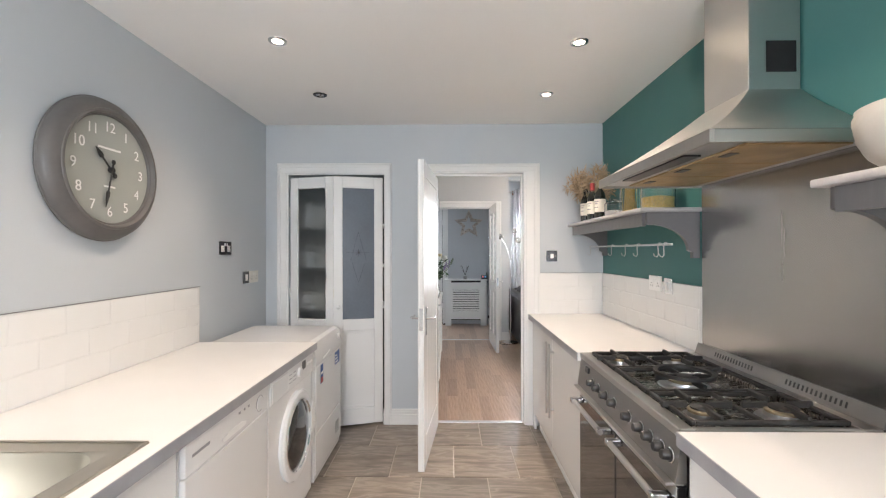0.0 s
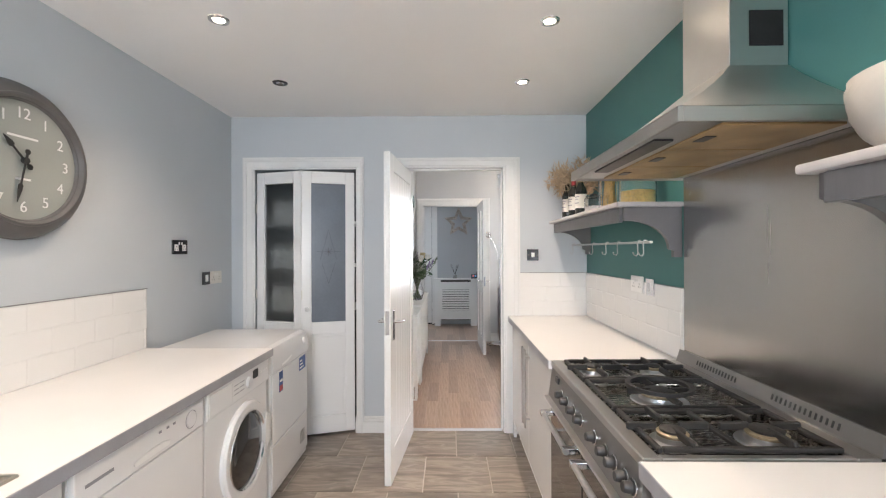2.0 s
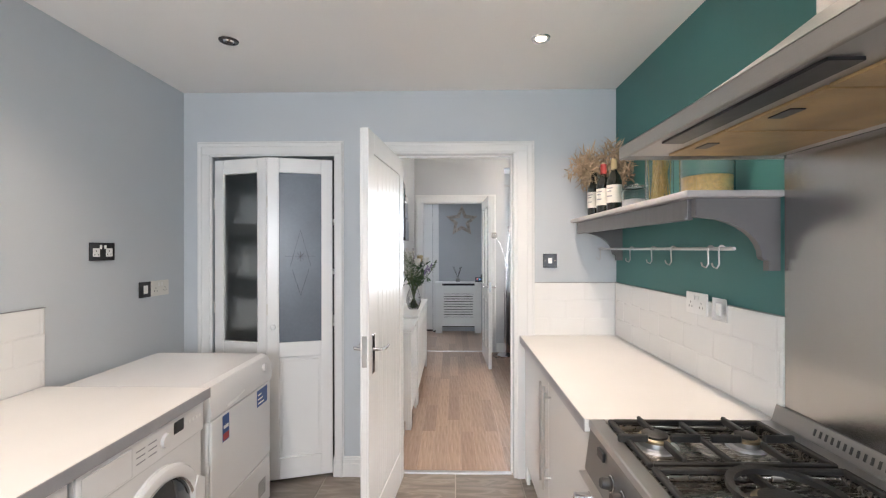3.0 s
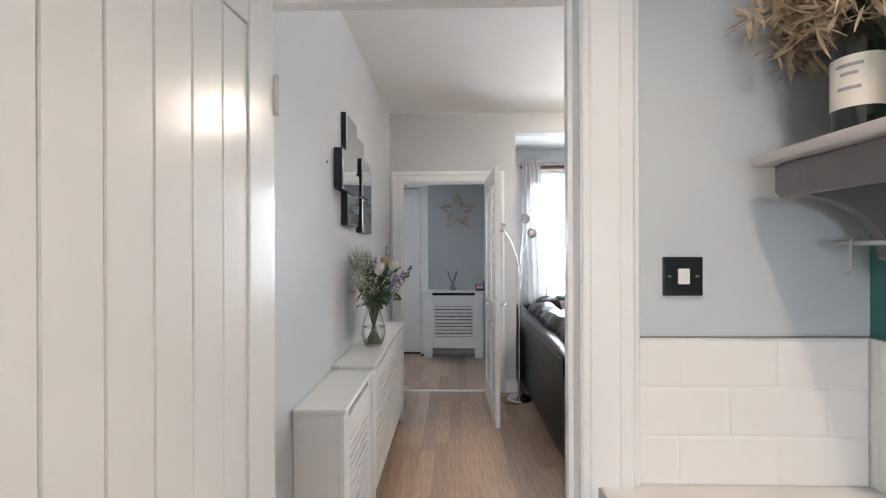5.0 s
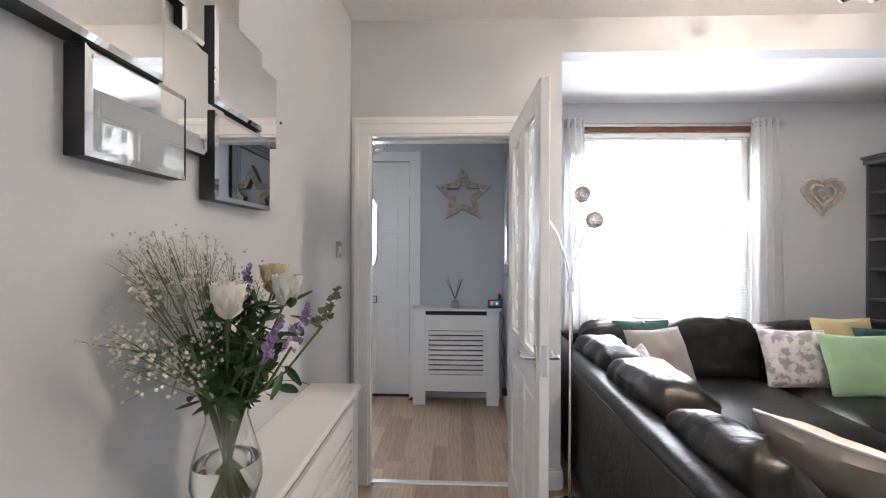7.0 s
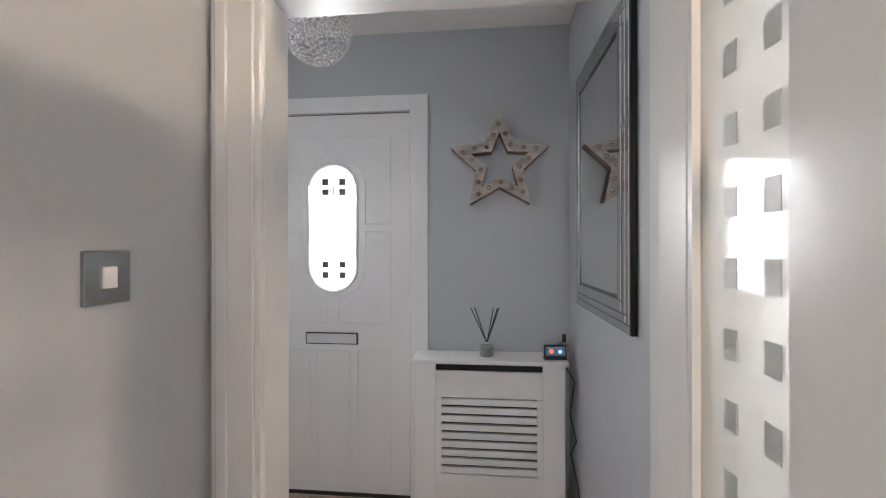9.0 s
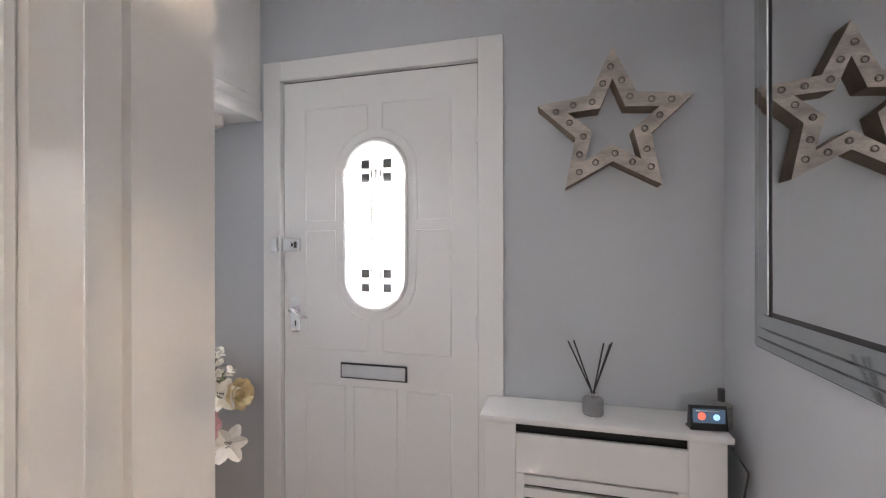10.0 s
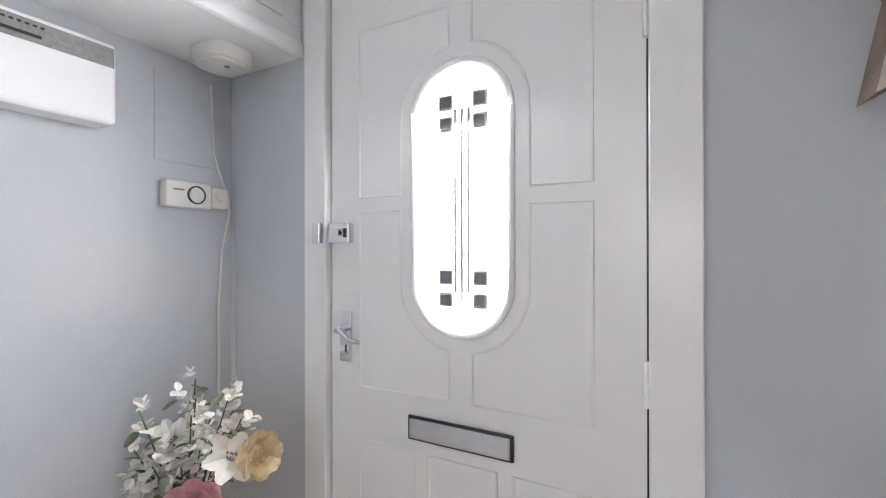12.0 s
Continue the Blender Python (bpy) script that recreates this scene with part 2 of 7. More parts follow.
GREENCLOTH = fabric("sage_green_cloth", (0.25, 0.39, 0.24), 0.1)
DARKGREEN = fabric("bottle_green_velvet", (0.006, 0.045, 0.038), 0.3)
PATTERNCLOTH = fabric("marbled_white_cloth", (0.58, 0.53, 0.52), 0.08, (0.27, 0.25, 0.27))
GOLDCLOTH = fabric("gold_cloth", (0.50, 0.40, 0.22), 0.1)
CHARCOAL = paint("charcoal_wood_and_larder_shade", (0.085, 0.09, 0.10), 0.45, 0.1, 5.0, 0.1, 60)
STARWOOD = paint("whitewashed_pallet_wood", (0.52, 0.46, 0.41), 0.7, 0.3, 9.0, 0.4, 70, stretch=(1, 1, 3))
STARSIDE = paint("raw_wood", (0.27, 0.205, 0.155), 0.7, 0.2, 9.0, 0.3, 70)
TWIG = paint("whitewashed_twig", (0.56, 0.49, 0.42), 0.85, 0.35, 45.0, 0.6, 90)
WICKER = paint("white_wicker", (0.78, 0.75, 0.70), 0.8, 0.2, 40.0, 0.5, 90)
BROWNWOOD = paint("brown_window_wood", (0.20, 0.085, 0.04), 0.5, 0.2, 8.0, 0.2, 60)
CREAMPLASTIC = paint("cream_plastic", (0.72, 0.70, 0.65), 0.35, 0.03, 6.0, 0.0)
GREYPANEL = paint("grey_printed_panel", (0.25, 0.25, 0.24), 0.5, 0.15, 80.0, 0.0)
LEAFGREEN = paint("leaf_green", (0.045, 0.10, 0.035), 0.5, 0.3, 20.0, 0.1)
PALELEAF = paint("dusty_leaf_green", (0.16, 0.20, 0.12), 0.6, 0.3, 20.0, 0.1)
STEMGREEN = paint("stem_green", (0.11, 0.16, 0.05), 0.5, 0.3, 20.0, 0.1)
PETALWHITE = paint("white_petal", (0.78, 0.76, 0.70), 0.6, 0.06, 30.0, 0.1)
PETALPINK = paint("dusky_pink_petal", (0.70, 0.40, 0.42), 0.6, 0.2, 25.0, 0.1)
GYPSO = paint("dull_white_petal", (0.62, 0.59, 0.53), 0.7, 0.1, 30.0, 0.1)
PETALCREAM = paint("cream_petal", (0.66, 0.54, 0.33), 0.6, 0.12, 25.0, 0.1)
PETALLILAC = paint("lilac_petal", (0.34, 0.24, 0.42), 0.6, 0.2, 30.0, 0.1)
DRIED = paint("dried_pampas", (0.58, 0.44, 0.30), 0.9, 0.3, 20.0, 0.2)
BOTTLE = paint("dark_wine_bottle", (0.012, 0.014, 0.010), 0.08, 0.2, 6.0, 0.0, coat=0.5)
LABELPAPER = paint("wine_label_paper", (0.72, 0.69, 0.63), 0.7, 0.04, 20.0, 0.0)
PASTA = paint("dry_pasta", (0.68, 0.50, 0.18), 0.6, 0.2, 60.0, 0.2)
CERAMIC = paint("white_glazed_ceramic", (0.52, 0.50, 0.46), 0.3, 0.04, 6.0, 0.0)
CONCRETE = paint("grey_concrete", (0.33, 0.33, 0.33), 0.8, 0.12, 20.0, 0.3)
SILVERDECO = paint("silver_ornament", (0.70, 0.68, 0.66), 0.15, 0.1, 8.0, 0.0, metal=1.0)
SILVERSTRIP = paint("aluminium_strip", (0.65, 0.65, 0.66), 0.3, 0.05, 12.0, 0.05, metal=1.0)
BULB = glow("lit_bulb", (1.0, 0.86, 0.66), 40.0)
CHANDBULB = glow("lit_chandelier_bulb", (1.0, 0.86, 0.66), 60.0)
SCREEN = glow("display_screen", (0.05, 0.10, 0.16), 0.6)
SCREENRED = glow("display_red", (0.8, 0.12, 0.08), 1.2)
SCREENBLUE = glow("display_blue", (0.25, 0.5, 0.8), 1.2)
SCREENGREEN = glow("display_green", (0.1, 0.9, 0.3), 1.5)
DAYLIGHT = glow("bright_overcast_distance", (0.93, 0.97, 1.0), 5.0)


# ---- mesh helpers ----
def bx(bm, x0, x1, y0, y1, z0, z1, r=0.0, seg=2):
    vs = [bm.verts.new(p) for p in ((x0, y0, z0), (x1, y0, z0), (x1, y1, z0), (x0, y1, z0), (x0, y0, z1), (x1, y0, z1), (x1, y1, z1), (x0, y1, z1))]
    fs = [bm.faces.new([vs[i] for i in q]) for q in ((3, 2, 1, 0), (4, 5, 6, 7), (0, 1, 5, 4), (1, 2, 6, 5), (2, 3, 7, 6), (3, 0, 4, 7))]
    if r:
        es = list({e for f in fs for e in f.edges})
        bmesh.ops.bevel(bm, geom=es, offset=r, segments=seg, affect="EDGES", profile=0.5)
    return bm


def ring_basis(d):
    d = d.normalized()
    a = d.orthogonal().normalized()
    return a, d.cross(a)


def tube(bm, pts, radii, n=10, cap=True):
    pts = [Vector(p) for p in pts]
    if not isinstance(radii, (list, tuple)):
        radii = [radii] * len(pts)
    rings = []
    a = None
    for i, p in enumerate(pts):
        d = (pts[min(i + 1, len(pts) - 1)] - pts[max(i - 1, 0)]).normalized()
        if a is None:
            a = d.orthogonal().normalized()
        a = (a - d * a.dot(d)).normalized()
        b = d.cross(a)
        rings.append([bm.verts.new(p + (a * math.cos(2 * math.pi * k / n) + b * math.sin(2 * math.pi * k / n)) * radii[i]) for k in range(n)])
    for r0, r1 in zip(rings, rings[1:]):
        for k in range(n):
            bm.faces.new((r0[k], r0[(k + 1) % n], r1[(k + 1) % n], r1[k]))
    if cap:
        bm.faces.new(rings[0][::-1])
        bm.faces.new(rings[-1])
    return bm


def lathe(bm, profile, c=(0, 0, 0), n=28, m=None, cap=False):
    m = m or Matrix.Translation(c)
    rings = [[bm.verts.new(m @ Vector((r * math.cos(2 * math.pi * k / n), r * math.sin(2 * math.pi * k / n), z))) for k in range(n)] for r, z in profile]
    for r0, r1 in zip(rings, rings[1:]):
        for k in range(n):
            bm.faces.new((r0[k], r0[(k + 1) % n], r1[(k + 1) % n], r1[k]))
    if cap:
        bm.faces.new(rings[0][::-1])
        bm.faces.new(rings[-1])
    return bm


def prism(bm, pts, m):
    """A closed outline in local x, y, run from local z 0 to 1 of m."""
    lo = [bm.verts.new(m @ Vector((x, y, 0))) for x, y in pts]
    hi = [bm.verts.new(m @ Vector((x, y, 1))) for x, y in pts]
    k = len(pts)
    bm.faces.new(lo[::-1])
    bm.faces.new(hi)
    for i in range(k):
        bm.faces.new((lo[i], lo[(i + 1) % k], hi[(i + 1) % k], hi[i]))
    return bm


def ball(bm, c, r, u=12, v=8, squash=1.0):
    bmesh.ops.create_uvsphere(bm, u_segments=u, v_segments=v, radius=r, matrix=Matrix.Translation(c) @ Matrix.Diagonal((1, 1, squash, 1)))
    return bm


def petal(bm, m, length, width, curl=0.3, n=4):
    """A cupped petal or leaf from the origin of m along its x."""
    rows = []
    for i in range(n + 1):
        t = i / n
        w = width * math.sin(math.pi * (0.06 + 0.86 * t)) ** 0.8 / 2
        z = curl * length * t * t
        rows.append([bm.verts.new(m @ Vector((length * t, s * w, z + abs(s) * w * 0.35))) for s in (-1, 0, 1)])
    for a, b in zip(rows, rows[1:]):
        for k in range(2):
            bm.faces.new((a[k], b[k], b[k + 1], a[k + 1]))


def bm_new():
    return bmesh.new()


def mesh_from(name, bm, mats, sharp=0.6):
    bmesh.ops.recalc_face_normals(bm, faces=bm.faces)
    for f in bm.faces:
        f.smooth = True
    for e in bm.edges:
        turn = e.calc_face_angle(0) if e.is_manifold else 9
        e.smooth = turn < sharp
        if 0.2 < turn < sharp:
            a0, a1 = sorted(f.calc_area() for f in e.link_faces)
            e.smooth = a1 < 7 * a0
    me = bpy.data.meshes.new(name)
    bm.to_mesh(me)
    bm.free()
    for mt in mats if isinstance(mats, (list, tuple)) else [mats]:
        me.materials.append(mt)
    return me


BASE = {}
HALL = Matrix.Translation((0.066, 0.075, 0))        # the hall's own axes in the world
ROOM = Matrix.Identity(4)                           # the axes in which the next things are given


def thing(name, base, label, category, group="", m=None, kind=""):
    """An Empty at the thing's base. Its parts are given in world places, or in m's own axes where m is given."""
    ob = new(name)
    ob.empty_display_size = 0.05
    ob.matrix_basis = ROOM @ (m if m is not None else Matrix.Translation(base))
    BASE[ob] = Matrix.Identity(4) if m is not None else Matrix.Translation(-Vector(base))
    return tagged(ob, label, category, group, kind)


def part(name, bm, material, parent, label=""):
    me = bm if isinstance(bm, bpy.types.Mesh) else mesh_from(name, bm, material)
    ob = new(name, me)
    ob.parent = parent
    ob.matrix_parent_inverse = BASE.get(parent, Matrix.Identity(4))
    return tagged(ob, label)


def single(name, bm, material, label="", category="", kind="", group=""):
    ob = new(name, mesh_from(name, bm, material))
    ob.matrix_basis = ROOM.copy()
    return tagged(ob, label, category, group, kind)


def box_part(name, dims, material, parent, r=0.0, label="", seg=2):
    return part(name, bx(bm_new(), *dims, r, seg), material, parent, label)


def letters(name, s, size, m, material, parent, depth=0.0006):
    cu = bpy.data.curves.new(name, "FONT")
    cu.body, cu.size, cu.extrude, cu.align_x, cu.align_y = s, size, depth, "CENTER", "CENTER"
    tmp = bpy.data.objects.new(name, cu)
    me = bpy.data.meshes.new_from_object(tmp)
    bpy.data.objects.remove(tmp)
    me.transform(m)
    me.materials.append(material)
    return part(name, me, material, parent)


def wall(name, axis, a0, a1, b0, b1, z0, z1, holes, material, label):
    """A wall along axis from a0 to a1, b0 to b1 thick, with holes (lo, hi, bottom, top) through it."""
    bm = bm_new()
    cuts = sorted({a0, a1, *[h[0] for h in holes], *[h[1] for h in holes]})
    for lo, hi in zip(cuts, cuts[1:]):
        spans = [(z0, z1)]
        for h in holes:
            if h[0] <= lo and hi <= h[1]:
                spans = [(s0, s1) for s in spans for s0, s1 in ((s[0], min(s[1], h[2])), (max(s[0], h[3]), s[1])) if s1 - s0 > 1e-4]
        for s0, s1 in spans:
            if axis == "x":
                bx(bm, lo, hi, b0, b1, s0, s1)
            else:
                bx(bm, b0, b1, lo, hi, s0, s1)
    return single(name, bm, material, label, "wall", "structure")


# ---- structure ----
XL, XR, YE, ZK = -1.09, 1.615, 3.985, 2.405       # kitchen
LX, LY, ZL = 0.075, 7.244, 2.735                      # living room: inner wall, cross wall, ceiling
HX0, HX1, HY, HC = -1.19, 1.07, 8.682, 7.169       # hall, in its own axes: walls, and the face of the cross wall
wall("wall_kitchen_left", "y", -1.3, 3.985, XL - 0.12, XL, 0, 2.5, [], WALL, "pale grey-blue painted kitchen wall")
wall("wall_kitchen_right", "y", 0.4, 3.985, XR, XR + 0.12, 0, 2.5, [], TEAL, "teal painted kitchen wall")
wall("wall_kitchen_right_rear", "y", -1.3, 0.4, XR, XR + 0.12, 0, 2.5, [], WALL, "plain kitchen wall behind the walker")
wall("wall_kitchen_end", "x", XL - 0.12, 4.835, YE, YE + 0.11, 0, 2.80, [(0.245, 0.987, 0, 2.014), (-0.905, -0.133, 0, 2.0)], WALL, "grey-blue wall with a doorway and a cupboard")
# unseen end wall; the opening in it is added
wall("wall_kitchen_back", "x", XL - 0.12, XR + 0.12, -1.42, -1.3, 0, 2.5, [(-0.4, 0.8, 1.05, 2.05)], WALL, "unseen kitchen wall with an added opening behind the walker")
wall("wall_living_left", "y", YE + 0.11, LY, LX - 0.10, LX, 0, 2.80, [], LIVWALL, "pale grey living room wall")
ROOM = HALL
wall("wall_cross", "x", HX0 - 0.1, 1.243, HC, HC + 0.235, 0, 2.80, [(0.074, 1.034, 0, 2.07)], LIVWALL, "pale grey wall with the hall doorway")
wall("wall_hall_right", "y", HC + 0.235, 8.80, HX1, 1.243, 0, 2.80, [], HALLWALL, "cool grey wall between hall and bay")
wall("wall_hall_left", "y", HC + 0.235, 8.80, HX0 - 0.1, HX0, 0, 2.80, [], HALLWALL, "cool grey hall wall")
wall("wall_hall_front", "x", HX0, HX1, HY, HY + 0.16, 0, 2.80, [(-0.765, 0.195, 0, 2.225)], HALLWALL, "cool grey front wall with the entrance door")
single("ceiling_hall", bx(bm_new(), HX0, HX1, HC + 0.235, HY, 2.66, 2.72), CEIL, "white hall ceiling", "ceiling", "structure")
floor_h = single("floor_hall", bx(bm_new(), HX0, 1.243, 7.21, 8.70, -0.1, -0.005), DARKGROUT, "oak laminate hall floor", "floor", "structure")
ROOM = Matrix.Identity(4)
wall("wall_bay_front", "x", 1.309, 4.88, 8.59, 8.72, 0, 2.80, [(1.66, 3.28, 0.73, 2.43)], LIVWALL, "pale grey window wall")
wall("wall_living_right", "y", YE + 0.11, 8.72, 4.715, 4.835, 0, 2.80, [], LIVWALL, "pale grey wall behind the bookcase")
single("beam_bay", bx(bm_new(), 1.309, 4.715, LY, LY + 0.12, 2.536, ZL), LIVWALL, "pale plastered beam over the bay opening", "beam", "structure")
single("ceiling_kitchen", bx(bm_new(), XL, XR, -1.3, YE, ZK, ZK + 0.06), CEIL, "white kitchen ceiling", "ceiling", "structure")
single("ceiling_living", bx(bm_new(), LX, 4.715, YE + 0.11, LY, ZL, ZL + 0.06), CEIL, "white living room ceiling", "ceiling", "structure")
single("ceiling_bay", bx(bm_new(), 1.309, 4.715, LY + 0.12, 8.59, 2.69, ZL + 0.06), CEIL, "white bay ceiling", "ceiling", "structure")
floor_k = single("floor_kitchen", bx(bm_new(), XL, XR, -1.3, 4.04, -0.1, -0.004), DARKGROUT, "slate-effect tiled kitchen floor", "floor", "structure")
floor_l = single("floor_living", bx(bm_new(), LX - 0.1, 4.715, 4.04, 7.285, -0.1, -0.005), DARKGROUT, "oak laminate living room floor", "floor", "structure")
floor_b = single("floor_bay", bx(bm_new(), 1.309, 4.715, 7.285, 8.59, -0.1, -0.005), DARKGROUT, "oak laminate floor under the bay", "floor", "structure")
# a larder behind the folding doors; back and floor coloured dark for shade
single("larder_back", bx(bm_new(), -1.15, -0.03, 4.55, 4.6, 0, 2.4), CHARCOAL, "larder back wall, charcoal in place of shade", "wall", "structure")
single("larder_top", bx(bm_new(), -1.15, -0.04, 4.10, 4.55, 2.3, 2.35), WALL, "plain larder top", "ceiling", "structure")
single("larder_floor", bx(bm_new(), -1.15, -0.04, 4.10, 4.55, -0.05, -0.005), NEARBLACK, "larder floor, near black in place of shade", "floor", "structure")
single("larder_side", bx(bm_new(), -1.2, -1.15, 4.10, 4.6, 0, 2.4), WALL, "plain larder side wall", "wall", "structure")
single("ground", bx(bm_new(), -60, 60, 8.8, 90, -0.3, -0.2), CONCRETE, "pale ground outside", "ground", "structure")
single("backdrop_sky", bx(bm_new(), -8, 14, 12.0, 12.05, -0.2, 9), DAYLIGHT, "bright overcast distance beyond the windows", "sky", "structure")
# added glow outside the opening in the unseen kitchen end wall
single("backdrop_rear_glow", bx(bm_new(), -3, 4, -4.05, -4.0, -0.2, 5), DAYLIGHT, "added glowing sheet beyond the unseen kitchen opening", "sky", "structure")


def architrave(name, x0, x1, top, w, y, sgn, label, left=True, right=True, width_r=None):
    """Moulded door casing: two stepped layers, on the face y of a wall, standing out by sgn."""
    wr = width_r or w
    bm = bm_new()
    for a, b, t in ((0.0, 1.0, 0.012), (0.12, 0.9, 0.019), (0.62, 0.86, 0.025)):
        ya, yb = sorted((y, y + sgn * t))
        if left:
            bx(bm, x0 - w * b, x0 - w * a, ya, yb, 0.0, top + w * a, 0.003, 1)
        if right:
            bx(bm, x1 + wr * a, x1 + wr * b, ya, yb, 0.0, top + w * a, 0.003, 1)
        bx(bm, x0 - (w * b if left else 0), x1 + (wr * b if right else 0), ya, yb, top + w * a, top + w * b, 0.003, 1)
    return single(name, bm, GLOSS, label, "door casing", "structure")


def lining(name, x0, x1, top, y0, y1, label):
    bm = bm_new()
    t = 0.012
    x0, x1, top = x0 - t + 0.003, x1 + t - 0.003, top + t - 0.003
    bx(bm, x0 - 0.01, x0 + t, y0, y1, 0, top)
    bx(bm, x1 - t, x1 + 0.01, y0, y1, 0, top)
    bx(bm, x0 + t, x1 - t, y0, y1, top - t, top + 0.01)
    ym = (y0 + y1) / 2
    bx(bm, x0 + t, x0 + t + 0.012, ym, ym + 0.03, 0, top - t)
    bx(bm, x1 - t - 0.012, x1 - t, ym, ym + 0.03, 0, top - t)
    bx(bm, x0 + t, x1 - t, ym, ym + 0.03, top - t - 0.012, top - t)
    return single(name, bm, GLOSS, label, "door frame", "structure")


architrave("trim_kitchen_door", 0.245, 0.987, 2.014, 0.072, YE, -1, "white gloss moulded casing round the kitchen doorway", width_r=0.125)
architrave("trim_kitchen_door_back", 0.245, 0.987, 2.014, 0.07, YE + 0.11, 1, "white casing on the living room side")
lining("door_1", 0.245, 0.987, 2.014, YE - 0.002, YE + 0.112, "white gloss lining of the kitchen doorway")
architrave("trim_cupboard", -0.905, -0.133, 2.0, 0.095, YE, -1, "white gloss casing round the larder cupboard", width_r=0.06)
architrave("trim_hall_door", 0.2, 1.10, 2.05, 0.116, LY, -1, "white gloss moulded casing round the hall doorway", width_r=0.097)
single("trim_hall_stop", bx(bm_new(), 0.144, 0.2, LY + 0.001, LY + 0.045, 0, 2.055, 0.004, 1), GLOSS, "white gloss stop inside the hall doorway", "door frame", "structure")
lining("door_2", 0.14, 1.10, 2.07, LY - 0.002, LY + 0.237, "white gloss lining of the hall doorway")
single("threshold_kitchen", bx(bm_new(), 0.257, 0.975, 4.02, 4.055, -0.01, 0.006, 0.003), SILVERSTRIP, "slim metal threshold strip between tiles and laminate", "threshold", "structure")
single("threshold_hall", bx(bm_new(), 0.152, 1.086, 7.264, 7.30, -0.01, 0.006, 0.003), SILVERSTRIP, "slim metal threshold strip in the hall doorway", "threshold", "structure")


def skirting(name, axis, a0, a1, b, sgn, label):
    bm = bm_new()
    for z0, z1, t in ((0, 0.085, 0.018), (0.085, 0.11, 0.014), (0.11, 0.125, 0.009)):
        lo, hi = sorted((b, b + sgn * t))
        bx(bm, *((a0, a1, lo, hi) if axis == "x" else (lo, hi, a0, a1)), z0, z1, 0.003, 1)
    return single(name, bm, GLOSS, label, "skirting board", "structure")


skirting("baseboard_kitchen", "x", -0.14, 0.17, YE, -1, "white gloss skirting between cupboard and door")
skirting("baseboard_stub", "x", 1.20, 1.309, LY, -1, "white gloss skirting on the pier beside the sofa")
skirting("baseboard_pier", "y", LY + 0.0, 8.59, 1.309, 1, "white gloss skirting of the bay")
skirting("baseboard_living", "y", 4.2, 7.145, LX, 1, "white gloss skirting behind the radiator covers")
ROOM = HALL
skirting("baseboard_hall", "y", 7.41, HY, HX1, -1, "white gloss skirting of the hall")
skirting("baseboard_niche", "y", 7.41, HY, HX0, 1, "white gloss skirting of the hall niche")
ROOM = Matrix.Identity(4)


# ---- kitchen: doors ----
def lever(parent, x, y, z, sgn_y, along, material=CHROME, axis="y", plate=(0.02, 0.09)):
    """A lever handle on a plate; axis is the way that it stands out."""
    a, b = plate
    if axis == "y":
        p = bx(bm_new(), x - a, x + a, min(y, y + sgn_y * 0.006), max(y, y + sgn_y * 0.006), z - b, z + b, 0.002)
        path = [(x, y, z + 0.02), (x, y + sgn_y * 0.045, z + 0.02), (x + along * 0.02, y + sgn_y * 0.052, z + 0.02), (x + along * 0.07, y + sgn_y * 0.05, z + 0.014), (x + along * 0.105, y + sgn_y * 0.05, z + 0.02)]
    else:
        p = bx(bm_new(), min(x, x + sgn_y * 0.006), max(x, x + sgn_y * 0.006), y - a, y + a, z - b, z + b, 0.002)
        path = [(x, y, z + 0.02), (x + sgn_y * 0.045, y, z + 0.02), (x + sgn_y * 0.052, y + along * 0.02, z + 0.02), (x + sgn_y * 0.05, y + along * 0.07, z + 0.014), (x + sgn_y * 0.05, y + along * 0.105, z + 0.02)]
    plate_ob = part("handle_plate", p, material, parent, "chrome back plate")
    part("lever", tube(bm_new(), path, [0.009, 0.008, 0.008, 0.007, 0.006], 10), material, plate_ob)
    return plate_ob


# open kitchen door: local x from hinge to free edge, local y its thickness, right face at y = 0
ang = math.degrees(math.atan2(3.222 - 3.972, 0.232 - 0.300))
kd = thing("kitchen_door", None, "open white gloss tongue-and-groove door with chrome levers", "door", m=pose(0.300, 3.972, 0.008, 0, 0, ang))
bm = bm_new()
W, H, T = 0.755, 1.955, 0.040
for y0, y1 in ((-T, -T + 0.012), (-0.012, 0.0)):
    bx(bm, 0, 0.095, y0, y1, 0, H, 0.002, 1)
    bx(bm, W - 0.095, W, y0, y1, 0, H, 0.002, 1)
    bx(bm, 0.095, W - 0.095, y0, y1, H - 0.10, H, 0.002, 1)
    bx(bm, 0.095, W - 0.095, y0, y1, 0, 0.19, 0.002, 1)
bx(bm, 0, W, -T + 0.012, -0.012, 0, H)
part("door_frame", bm, GLOSS, kd)
k = 7
bw = (W - 0.19) / k
board_me = mesh_from("board", bx(bm_new(), 0.0004, bw - 0.0004, -0.0035, 0.0035, 0.19, H - 0.10, 0.0025, 1), GLOSS)
for i in range(k):
    for yy in (-0.008, -T + 0.008):
        o = part("board", board_me, GLOSS, kd)
        o.location = (0.095 + i * bw, yy, 0)
lever(kd, W - 0.06, 0.0, 0.93, 1, -1)
lever(kd, W - 0.06, -T, 0.93, -1, -1)
box_part("latch_plate", (W - 0.001, W + 0.002, -0.032, -0.008, 0.88, 1.02), CHROME, kd)
for hz in (0.25, 1.7):
    part("hinge", tube(bm_new(), [(-0.004, 0.004, hz), (-0.004, 0.004, hz + 0.09)], 0.006, 8), CHROME, kd)


